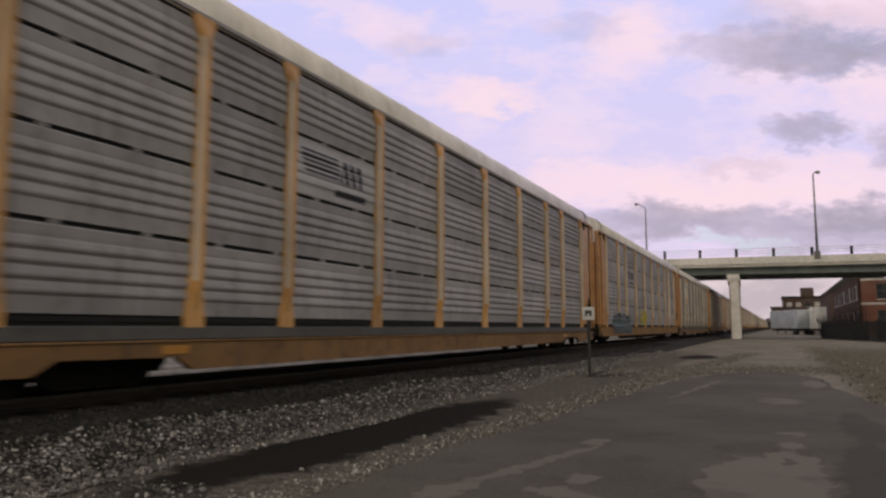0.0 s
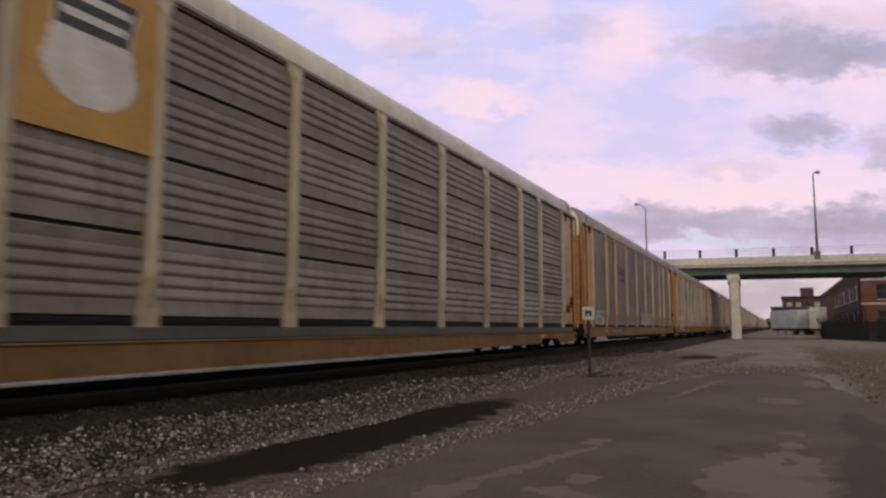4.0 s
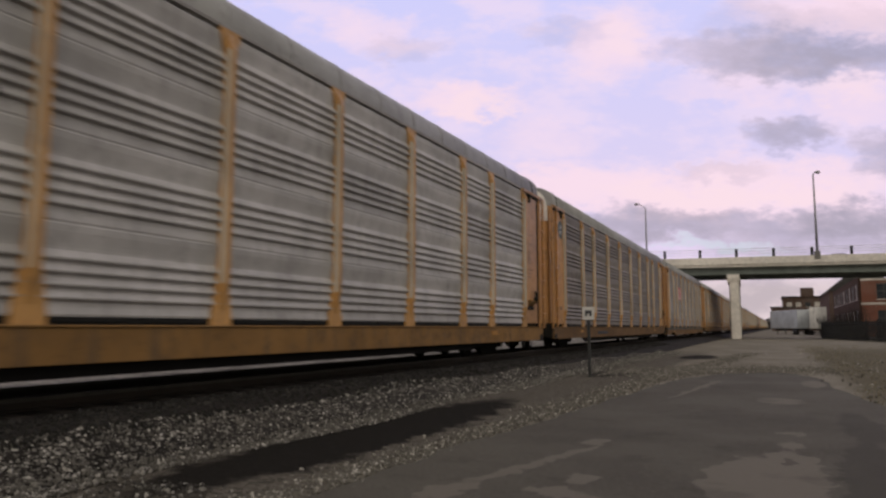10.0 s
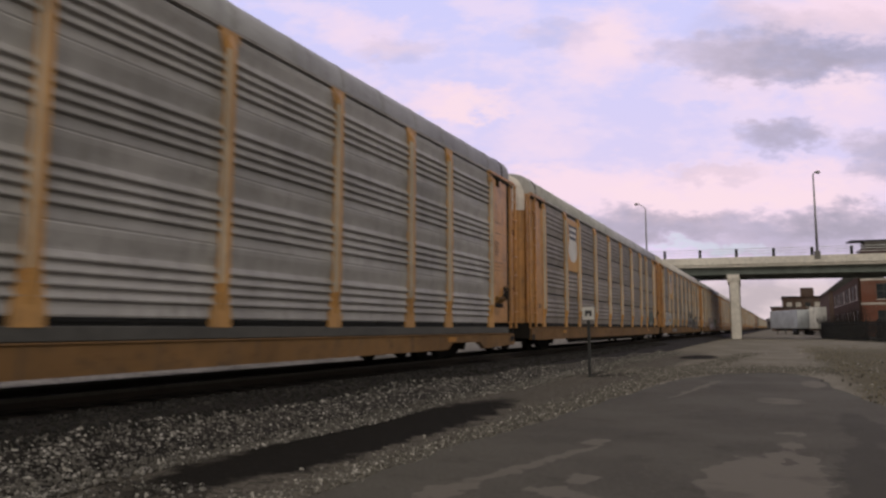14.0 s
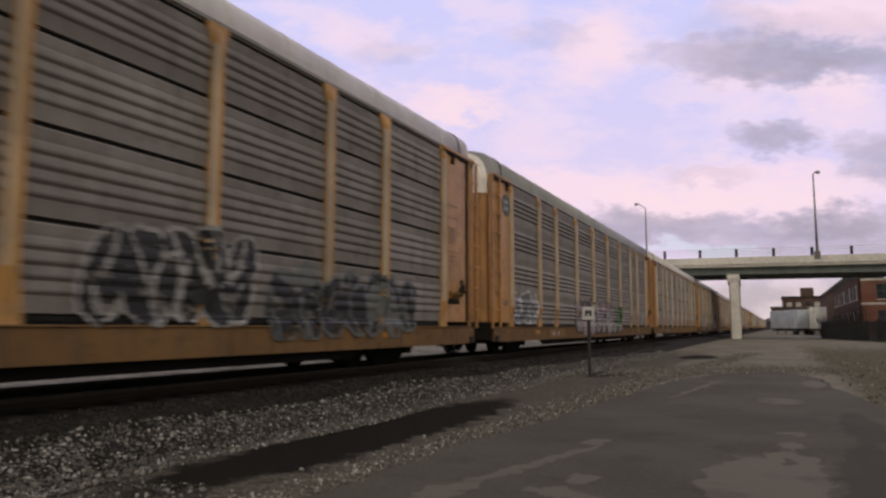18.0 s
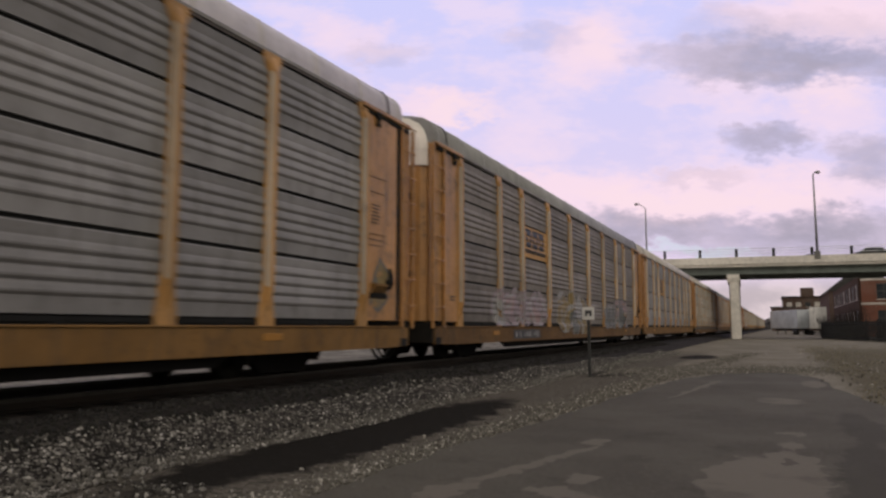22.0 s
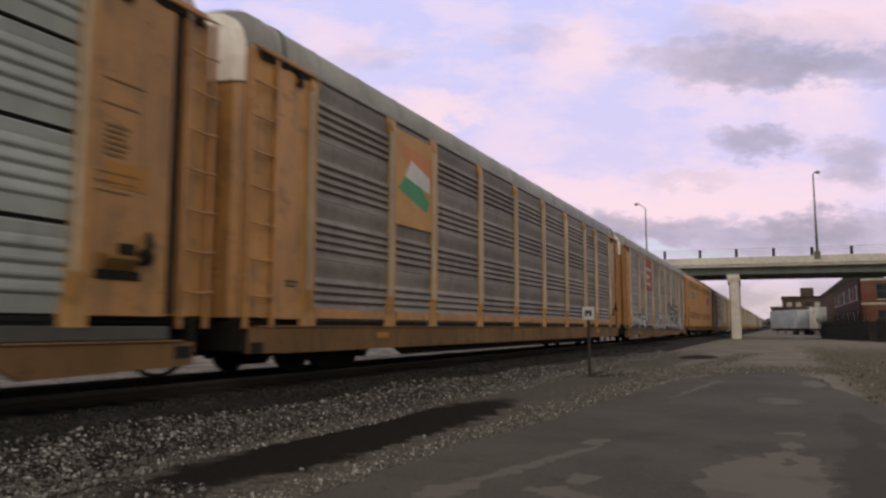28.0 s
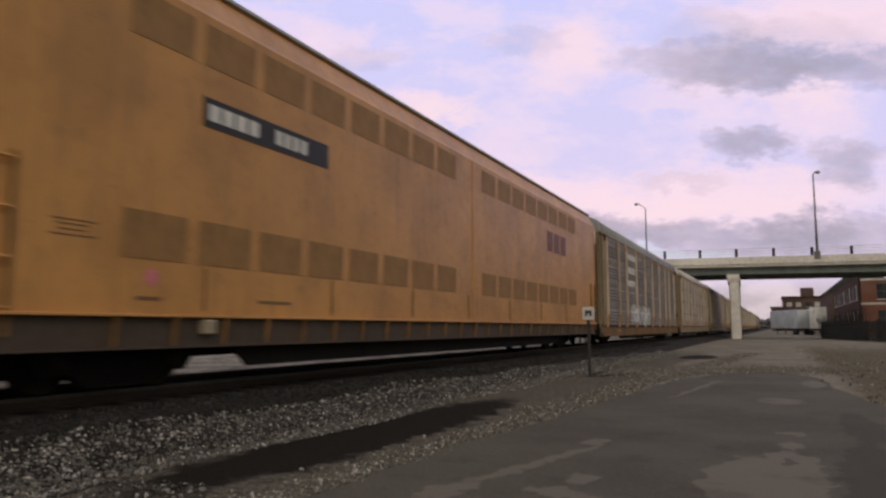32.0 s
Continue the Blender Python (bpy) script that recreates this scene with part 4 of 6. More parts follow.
def panel_mesh(style, width, mat):
    key = ("panel", style, width, mat.name)
    if key not in cache:
        pts = profile(style)
        outline = [(HALF + x, z) for x, z in pts] + [(HALF - 0.06, pts[-1][1]), (HALF - 0.06, pts[0][1])]
        cache[key] = Shape().add(
            [(x, y, z) for y in (0.0, width) for x, z in outline],
            [tuple(range(len(outline))), tuple(range(len(outline), 2 * len(outline)))[::-1]]
            + [(i, (i + 1) % len(outline), len(outline) + (i + 1) % len(outline), len(outline) + i) for i in range(len(outline))],
        ).mesh("panel", mat)
    return cache[key]


def post_mesh(kind, mat):
    """A hat-section side post, flared at its foot and head."""
    key = ("post", kind, mat.name)
    if key not in cache:
        w, foot = 0.082, {"group": 0.20, "slot": 0.17, "bolted": 0.14}[kind]
        s = Shape()
        z0, z1 = ROW0 - 0.12, TOP + 0.06
        outline = [(-foot, z0), (foot, z0), (foot, z0 + 0.16), (w, z0 + 0.88), (w, z1 - 0.36), (w + 0.12, z1 - 0.10), (w + 0.12, z1), (-w - 0.12, z1), (-w - 0.12, z1 - 0.10), (-w, z1 - 0.36), (-w, z0 + 0.88), (-foot, z0 + 0.16)]
        s.prism(outline, 0, HALF - 0.05, HALF + 0.020)
        # the hat: its flanks take a paler material than its painted face
        zs, out = (z0 + 0.24, z0 + 0.62, z1 - 0.30, z1 - 0.06), (0.022, 0.098, 0.098, 0.022)
        ring = [[(HALF + 0.018, -0.066, z), (HALF + 0.018, 0.066, z), (HALF + x, 0.056, z), (HALF + x, -0.056, z)] for z, x in zip(zs, out)]
        s.add([q for r in ring for q in r], [(0, 1, 2, 3), (12, 15, 14, 13)] + [(4 * k + i, 4 * k + (i + 1) % 4, 4 * k + 4 + (i + 1) % 4, 4 * k + 4 + i) for k in range(3) for i in range(4)])
        if kind == "bolted":
            for i in range(12):
                z = z0 + 0.75 + i * 0.31
                for y in (-w - 0.035, w + 0.035):
                    s.box(HALF - 0.02, HALF + 0.022, y - 0.028, y + 0.028, z - 0.028, z + 0.028, 0.008)
        me = s.mesh("side_post", mat)
        me.materials.append(FLANK)
        for f in me.polygons:
            if abs(f.normal.y) > 0.8 and f.center.x > HALF + 0.021 and f.area > 0.02:
                f.material_index = 1
        cache[key] = me
    return cache[key]


def roof_outline(inset=0.0):
    half = [(HALF - 0.01, 0.10), (HALF - 0.015, 0.26), (HALF - 0.05, 0.44), (HALF - 0.14, 0.58), (HALF - 0.32, 0.69), (HALF - 0.62, 0.77), (HALF - 1.0, 0.82), (0.25, 0.85)]
    pts = [(x - inset, TOP + z - inset * (z / 0.85)) for x, z in half]
    return pts + [(-x, z) for x, z in pts[::-1]]


def roof_mesh(mat):
    key = ("roof", mat.name)
    if key not in cache:
        s = Shape()
        outer = roof_outline() + [(-HALF + 0.02, TOP + 0.04), (HALF - 0.02, TOP + 0.04)]
        s.prism(outer, 1, FRONT + 0.30, REAR - 0.55)
        cache[key] = s.mesh("roof", mat, True)
        r = Shape()
        n = 18
        for i in range(n + 1):
            y = FRONT + 0.5 + (REAR - FRONT - 1.25) * i / n
            out, inn = [], []
            for a, b in zip(roof_outline(-0.007), roof_outline(0.02)):
                out.append(a)
                inn.append(b)
            r.prism(out + inn[::-1], 1, y - 0.03, y + 0.03)
        cache["ribs", mat.name] = r.mesh("roof_seam", mat)
    return cache[key], cache["ribs", mat.name]


def bogie_parts():
    if "bogie" in cache:
        return cache["bogie"]
    side = [(-1.25, 0.44), (-1.10, 0.58), (-0.62, 0.60), (-0.42, 0.72), (0.42, 0.72), (0.62, 0.60), (1.10, 0.58), (1.25, 0.42), (1.10, 0.22), (0.72, 0.24), (0.50, 0.07), (-0.50, 0.07), (-0.72, 0.24), (-1.10, 0.22)]
    frame = Shape().prism(side, 0, -0.07, 0.07)
    spring = Shape()
    for x in (0.0,):
        for y in (-0.2, 0.0, 0.2):
            spring.lathe([(0.075, 0.24), (0.085, 0.27), (0.07, 0.30), (0.085, 0.33), (0.07, 0.36), (0.085, 0.39), (0.07, 0.42), (0.085, 0.45), (0.07, 0.50)], (x, y, 0), 2, 10)
    bolster = Shape().box(-1.15, 1.15, -0.22, 0.22, 0.47, 0.63, 0.03)
    half = [(0.075, 0.0), (0.08, 0.64), (0.16, 0.66), (0.30, 0.67), (0.42, 0.665), (0.425, 0.69), (0.385, 0.71), (0.38, 0.80), (0.34, 0.80), (0.30, 0.77), (0.14, 0.75), (0.10, 0.80), (0.09, 1.02), (0.02, 1.03)]
    wheels = Shape().lathe([(r, -w) for r, w in half[::-1]] + half[1:], (0, 0, 0), 0, 24)
    caps = Shape()
    caps.lathe([(0.13, -0.03), (0.14, 0.05), (0.10, 0.11), (0.03, 0.12)], (0, 0, 0), 0, 12)
    cache["bogie"] = dict(frame=frame.mesh("side_frame", BLACK), spring=spring.mesh("spring_nest", GREASE, True), bolster=bolster.mesh("bolster", BLACK),
                          wheels=wheels.mesh("wheel_set", GREASE, True), caps=caps.mesh("bearing_cap", GREASE, True))
    return cache["bogie"]


wheel_sets = []   # (wheel set, car number, place along the car) for the motions


def add_bogie(car, number, y, near):
    b = bogie_parts()
    frame = part("bogie", b["bolster"], None, car, "sooty black cast steel bogie", pose(0, y, 0))
    for x in (-1.01, 1.01):
        part("side_frame", b["frame"], None, frame, "", pose(x, 0, 0))
        part("spring_nest", b["spring"], None, frame, "", pose(x, 0, 0))
    if near:
        for dy in (-0.865, 0.865):
            part("bearing_cap", b["caps"], None, frame, "", pose(1.05, dy, 0.385))
    for dy in (-0.865, 0.865):
        w = part("wheel_set", b["wheels"], None, frame, "", pose(0, dy, 0.38))
        if near:
            wheel_sets.append((w, number, y + dy, dy))


def sill_parts(car, deep, mat, label=""):
    """The side sill: deep sills drop to a belly and are notched over the bogies."""
    y0, y1 = FRONT + 0.25, REAR - 0.3
    f, r = 1.64, BODY - 1.75
    top = 0.61 if deep else 0.80
    key = ("sill", deep, mat.name)
    if key not in cache:
        if deep:
            out = [(y0, top), (y0, 0.31)]
            for q in (f, r):
                out += [(q - 1.15, 0.28), (q - 0.85, 0.44), (q + 0.85, 0.42), (q + 1.15, 0.25)]
            out += [(y1, 0.31), (y1, top)]
        else:
            out = [(y0, top), (y0, 0.42), (y0 + 1.0, 0.40), (y1 - 1.0, 0.40), (y1, 0.42), (y1, top)]
        cache[key] = Shape().prism(out, 0, HALF - 0.07, HALF + 0.03).mesh("side_sill", mat)
        cache["far", key] = Shape().prism(out, 0, -HALF - 0.03, -HALF + 0.07).mesh("side_sill", mat)
        cache["lip", key] = Shape().box(HALF - 0.12, HALF + 0.05, y0 + 0.2, y1 - 0.2, top, top + 0.03, 0.008).mesh("sill_lip", mat)
        lower = 0.40 if deep else 0.36
        # the pocket's shade is a flat black plate on the sill
        cache["pocket", key] = Shape().box(HALF + 0.026, HALF + 0.034, 0.0, 0.30, lower, lower + 0.16, 0.003).mesh("jacking_pocket", RECESS_SHADE)
    part("side_sill", cache[key], None, car, label)
    part("side_sill", cache["far", key], None, car, label)
    part("sill_lip", cache["lip", key], None, car)
    for y in (y0 + 0.02, y1 - 0.34):
        part("jacking_pocket", cache["pocket", key], None, car, "black jacking pocket", pose(0, y, 0.0 if deep else 0.06))
    if "foot_rail" not in cache:
        # coloured black to put in the shade under the panels' foot
        cache["foot_rail"] = Shape().box(HALF - 0.06, HALF - 0.030, 0.0, BODY, 0.82, 0.925).mesh("foot_rail", RECESS_SHADE)
        cache["band"] = Shape().box(HALF - 0.06, HALF + 0.012, FRONT + 0.75, REAR - 0.72, 0.645, 0.815, 0.01).mesh("deck_edge", DECKGREY)
        out = [(f + 1.6, 0.40), (f + 2.0, 0.24), (r - 2.0, 0.24), (r - 1.6, 0.40)]
        cache["belly"] = Shape().prism(out, 0, HALF - 0.18, HALF - 0.12).mesh("lower_beam", BLACK)
    part("foot_rail", cache["foot_rail"], None, car, "recessed rail, black to paint the shade under the panels")
    if deep:
        part("deck_edge", cache["band"], None, car, "dark grey deck edge")
    else:
        part("lower_beam", cache["belly"], None, car, "black lower side beam")


def underframe(car):
    if "under" not in cache:
        s = Shape().box(-0.42, 0.42, FRONT + 0.4, REAR - 0.4, 0.36, 0.86, 0.03)
        s.box(-HALF + 0.08, HALF - 0.08, FRONT + 0.3, REAR - 0.3, 0.84, 0.90, 0.01)
        for i in range(14):
            y = 3.4 + i * (BODY - 6.8) / 13
            s.prism([(-HALF + 0.1, 0.84), (HALF - 0.1, 0.84), (HALF - 0.1, 0.66), (0.4, 0.42), (-0.4, 0.42), (-HALF + 0.1, 0.66)], 1, y - 0.05, y + 0.05)
        cache["under"] = s.mesh("underframe", BLACK)
        cache["box"] = Shape().box(0.5, 1.1, 9.0, 10.4, 0.34, 0.66, 0.06).mesh("brake_box", BLACK)
        cache["tank"] = Shape().lathe([(0.05, 12.0), (0.19, 12.05), (0.19, 13.2), (0.05, 13.25)], (0.9, 0, 0.52), 1, 14).mesh("air_reservoir", BLACK, False)
        for nm, y, d in (("coupler_front", FRONT + 0.3, -1), ("coupler_rear", REAR - 0.3, 1)):
            s = Shape()
            s.box(-0.30, 0.30, min(y, y + d * 0.42), max(y, y + d * 0.42), 0.36, 0.96, 0.06)
            s.box(-0.16, 0.16, min(y + d * 0.40, y + d * 0.62), max(y + d * 0.40, y + d * 0.62), 0.48, 0.82, 0.04)
            s.box(-0.24, 0.22, min(y + d * 0.55, y + d * 0.80), max(y + d * 0.55, y + d * 0.80), 0.36, 0.90, 0.07)
            cache[nm] = s.mesh("coupler", GREASE)
        cache["end_sill"] = Shape().box(-HALF + 0.06, HALF - 0.02, -0.05, 0.05, 0.44, 0.93, 0.02).mesh("end_sill", GREASE)
        pts = []
        for i in range(11):
            q = i / 10
            pts.append((1.15 - 0.5 * q, -1.0 + 1.9 * q, 0.50 - 0.40 * math.sin(math.pi * q) * (1 - 0.2 * q)))
        cache["hose"] = Shape().tube(pts, 0.03, 7).mesh("air_hose", RUBBER, True)
        pts = [(1.3, -0.9, 0.5), (1.32, -0.6, 0.22), (1.25, -0.2, 0.17), (1.2, 0.1, 0.3), (1.2, 0.15, 0.48)]
        cache["cable"] = Shape().tube(pts, 0.02, 6).mesh("uncoupling_lever", GREASE, True)
    part("underframe", cache["under"], None, car)
    part("air_reservoir", cache["tank"], None, car)
    part("brake_box", cache["box"], None, car)
    part("coupler", cache["coupler_front"], None, car)
    part("coupler", cache["coupler_rear"], None, car)
    for y in (FRONT + 0.22, REAR - 0.26):
        part("end_sill", cache["end_sill"], None, car, "", pose(0, y, 0))
    part("air_hose", cache["hose"], None, car, "hanging black rubber air hose", pose(0, REAR - 0.1, 0))
    part("uncoupling_lever", cache["cable"], None, car, "", pose(0, REAR - 0.25, 0))


def marks(car, y, z, rows, mat, name="stencil", w=0.35, h=0.035, gap=0.07, x=HALF + 0.012):
    """Stencilled small print as bars."""
    s = Shape()
    for i in range(rows):
        k = w * (1.0 - 0.22 * ((i * 7) % 3) / 2)
        s.box(x - 0.006, x + 0.003, y, y + k, z - i * gap - h, z - i * gap)
    return tagged(part(name, s, mat, car), kind="stuff" if rows > 1 else "")


def end_parts(car, mat, upper, vents=True):
    """Flat end bays, end doors with a white head, ladders and small fittings."""
    key = ("ends", mat.name, upper.name)
    if key not in cache:
        c = {}
        # flat end bays of the sides, with a folded edge
        c["front_bay"] = Shape().box(HALF - 0.05, HALF + 0.005, FRONT + 0.80, 0.0, 0.93, TOP + 0.05, 0.01).mesh("end_bay", mat)
        c["rear_bay"] = Shape().box(HALF - 0.05, HALF + 0.005, BODY, BODY + 1.32, 0.93, TOP + 0.05, 0.01).mesh("end_bay", mat)
        s = Shape().box(-HALF + 0.04, HALF - 0.07, FRONT + 0.6, 0.0, 0.9, TOP + 0.05)
        c["front_back"] = s.mesh("end_bay_lining", RECESS_SHADE)
        c["rear_back"] = Shape().box(-HALF + 0.04, HALF - 0.07, BODY, REAR - 0.55, 0.9, TOP + 0.05).mesh("end_bay_lining", RECESS_SHADE)
        # end doors, curved towards the corners
        for nm, y, d in (("front_door", FRONT, 1), ("rear_door", REAR, -1)):
            plan = [(-HALF + 0.02, y + d * 0.72), (-HALF + 0.05, y + d * 0.35), (-HALF + 0.30, y + d * 0.12), (-0.7, y), (0.7, y), (HALF - 0.30, y + d * 0.12), (HALF - 0.05, y + d * 0.35), (HALF - 0.02, y + d * 0.72)]
            ribbed = plan[:4]
            for q in (-0.6, -0.2, 0.2, 0.6):
                ribbed += [(q - 0.05, y), (q - 0.035, y - d * 0.035), (q + 0.035, y - d * 0.035), (q + 0.05, y)]
            ribbed += plan[4:]
            inn = [(px * 0.965, py + d * 0.05) for px, py in plan]
            c[nm] = Shape().prism(ribbed + inn[::-1], 2, 0.95, 5.10).mesh("end_door", mat)
            plan = [(px, py - d * 0.045) for px, py in ((-HALF + 0.14, y + d * 0.24), (-HALF + 0.30, y + d * 0.12), (-0.7, y), (0.7, y), (HALF - 0.30, y + d * 0.12), (HALF - 0.14, y + d * 0.24))]
            # white head: the door's curve, closed by a hood that follows the roof
            up = Shape()
            rings = []
            for z, k, back in ((4.55, 1.0, 0.0), (4.95, 1.0, 0.0), (5.20, 0.975, 0.02), (5.42, 0.91, 0.05), (5.60, 0.81, 0.10), (5.75, 0.66, 0.16), (5.85, 0.45, 0.24), (5.88, 0.2, 0.32)):
                rings.append([(px * k, py + d * back, z) for px, py in plan])
            m = len(plan)
            for ring in rings:
                up.v += ring
            for i in range(len(rings) - 1):
                for j in range(m - 1):
                    up.f.append((i * m + j, i * m + j + 1, (i + 1) * m + j + 1, (i + 1) * m + j))
            up.f.append(tuple(range((len(rings) - 1) * m, len(rings) * m)))
            up.f.append(tuple(range(m))[::-1])
            up.f.append(tuple(i * m for i in range(len(rings))) + tuple(i * m + m - 1 for i in range(len(rings) - 1, -1, -1)))
            c[nm + "_head"] = up.mesh("door_head", upper)
            # the hole's dark inside is painted as a black block
            c[nm + "_hole"] = Shape().box(0.86, 1.18, y - 0.012 if d > 0 else y - 0.10, y + 0.10 if d > 0 else y + 0.012, 0, 0.14).mesh("vent_hole", RECESS_SHADE)
        # corner ladders: two stiles, rungs
        for nm, y0, y1 in (("front_ladder", FRONT + 0.12, FRONT + 0.78), ("rear_ladder", BODY + 1.52, REAR - 0.08)):
            s = Shape()
            for y in (y0, y1 - 0.05):
                s.box(HALF - 0.02, HALF + 0.05, y, y + 0.06, 0.78, TOP + 0.02, 0.01)
            c[nm] = s.mesh("ladder", mat)
            s = Shape()
            s.box(HALF - 0.10, HALF - 0.06, y0 + 0.02, y1 - 0.02, 0.95, TOP + 0.02, 0.008)
            c[nm + "_back"] = s.mesh("corner_sheet", mat)
        s = Shape().tube([(HALF + 0.005, 0.04, 0), (HALF + 0.045, 0.07, -0.03), (HALF + 0.045, 0.33, -0.045), (HALF + 0.045, 0.58, -0.03), (HALF + 0.005, 0.60, 0)], 0.016, 6)
        c["rung"] = s.mesh("rung", mat, True)
        c["track"] = Shape().box(HALF - 0.03, HALF + 0.06, FRONT + 0.35, 0.10, TOP + 0.0, TOP + 0.10, 0.02).mesh("door_track", mat)
        c["track_rear"] = Shape().box(HALF - 0.03, HALF + 0.06, BODY - 0.10, REAR - 0.25, TOP + 0.0, TOP + 0.10, 0.02).mesh("door_track", mat)
        # sagging dark strip painting the tracks' shadow, and a dark strap over each roof end
        for nm, ya, yb in (("gap", FRONT + 0.40, 0.12), ("gap_rear", BODY - 0.12, REAR - 0.30)):
            low = [(ya + (yb - ya) * k / 8, TOP - 0.05 - 0.045 * abs(math.sin(1.9 * k + ya))) for k in range(9)]
            c[nm] = Shape().prism(low + [(yb, TOP + 0.002), (ya, TOP + 0.002)], 0, HALF - 0.02, HALF + 0.024).mesh("track_gap", GREASE)
        for nm, y in (("strap", FRONT + 0.95), ("strap_rear", REAR - 1.15)):
            c[nm] = Shape().prism(roof_outline(-0.016) + roof_outline(0.03)[::-1], 1, y - 0.022, y + 0.022).mesh("roof_strap", GREASE)
        s = Shape().prism([(-0.12, 0.0), (0.12, 0.0), (0.05, -0.16), (0.07, -0.26), (-0.07, -0.26), (-0.03, -0.14)], 0, HALF + 0.005, HALF + 0.06)
        c["roller"] = s.mesh("door_roller", GREASE)
        c["ledge"] = Shape().prism([(HALF + 0.004, 1.47), (HALF + 0.03, 1.47), (HALF + 0.13, 1.60), (HALF + 0.13, 1.64), (HALF + 0.004, 1.66)], 1, BODY + 0.30, BODY + 0.78).mesh("brake_step", YELLOW_OLD)
        c["ledge_gap"] = Shape().box(HALF + 0.004, HALF + 0.03, BODY + 0.24, BODY + 0.90, 1.36, 1.47, 0.01).mesh("step_bracket", GREASE)
        s = Shape()
        s.tube([(HALF + 0.03, BODY + 0.84, 1.56), (HALF + 0.12, BODY + 0.92, 1.68), (HALF + 0.09, BODY + 0.96, 1.78), (HALF + 0.05, BODY + 0.98, 1.96)], [0.045, 0.06, 0.05, 0.03], 7)
        s.lathe([(0.05, HALF + 0.01), (0.11, HALF + 0.03), (0.11, HALF + 0.08), (0.04, HALF + 0.10)], (0, BODY + 0.94, 1.66), 0, 12)
        c["latch"] = s.mesh("hand_brake", GREASE)
        # added dark strip that paints the shade of the gap by the rear ladder
        c["bay_gap"] = Shape().box(HALF - 0.04, HALF + 0.012, BODY + 1.335, BODY + 1.455, 0.97, TOP, 0.006).mesh("door_seal", GREASE)
        cache[key] = c
    c = cache[key]
    for nm, obname, label in (("front_bay", "end_bay", ""), ("rear_bay", "end_bay", ""), ("front_door", "end_door", ""), ("rear_door", "end_door", ""),
                              ("front_door_head", "door_head", "white-painted head of the end door"), ("rear_door_head", "door_head", ""),
                              ("front_back", "end_bay_lining", ""), ("rear_back", "end_bay_lining", ""), ("track", "door_track", ""), ("track_rear", "door_track", ""), ("latch", "hand_brake", "black hand brake lever"), ("ledge", "brake_step", ""), ("ledge_gap", "step_bracket", ""), ("gap", "track_gap", "dark strip that paints the shadow under the door track"), ("gap_rear", "track_gap", ""), ("strap", "roof_strap", "dark roof strap"), ("strap_rear", "roof_strap", ""), ("bay_gap", "door_seal", "dark strip painted in for the shaded gap beside the ladder")):
        part(obname, c[nm], None, car, label)
    for y in (-0.38, BODY + 0.5):
        part("door_roller", c["roller"], None, car, "", pose(0, y, TOP))
    for nm in ("front_door_hole", "rear_door_hole") if vents else ():
        for z in (1.95, 3.75):
            part("vent_hole", c[nm], None, car, "", pose(0, 0, z))
    for nm, y0 in (("front_ladder", FRONT + 0.12), ("rear_ladder", BODY + 1.52)):
        lad = part("ladder", c[nm], None, car)
        part("corner_sheet", c[nm + "_back"], None, lad)
        for i in range(8):
            part("rung", c["rung"], None, lad, "", pose(0, y0, 1.30 + 0.545 * i))


def strip(car, name, style, y0, y1, z0, z1, mat, label="", inside=None, lift=0.006, cell=0.05):
    """Paint that follows the ribs: cells of the panel face for which inside(y, z) holds."""
    s = Shape()
    zs = [z0]
    while zs[-1] < z1 - 1e-6:
        zs.append(min(z1, zs[-1] + cell * 0.8))
    n = max(1, round((y1 - y0) / cell))
    ys = [y0 + (y1 - y0) * i / n for i in range(n + 1)]
    if inside is None:
        ys, n = [y0, y1], 1
    xs = [HALF + max(depth(style, z), depth(style, min(z1, z + 0.02)), depth(style, max(z0, z - 0.02))) + lift for z in zs]
    index = {}

    def vid(i, j):
        if (i, j) not in index:
            index[i, j] = len(s.v)
            s.v.append((xs[j], ys[i], zs[j]))
        return index[i, j]

    for i in range(n):
        for j in range(len(zs) - 1):
            if inside is None or inside((ys[i] + ys[i + 1]) / 2, (zs[j] + zs[j + 1]) / 2):
                s.f.append((vid(i, j), vid(i + 1, j), vid(i + 1, j + 1), vid(i, j + 1)))
    if not s.f:
        return None
    me = bpy.data.meshes.new(name)
    me.from_pydata(s.v, [], s.f)
    me.materials.append(mat)
    ob = new(name, me)
    ob.parent = car
    if label:
        ob["label"] = label
    return ob


def skin(style, y, z):
    """How far the car's outermost surface stands out at a place of its side."""
    if z < ROW0 + 0.02:
        d = 0.054 if 0.60 < z < 0.86 else 0.034
    else:
        d = depth(style, z)
    if y < 0 or y > BODY:
        d = max(d, 0.006)
    p = min(abs(y - q) for q in POSTS)
    half = 0.09 + max(0.0, min(0.19, (1.70 - z) * 0.25))
    if p < half and z > 0.85:
        d = max(d, min(0.10, 0.022 + 0.2 * max(0.0, z - 1.02)) if p < 0.085 else 0.022)
    return d


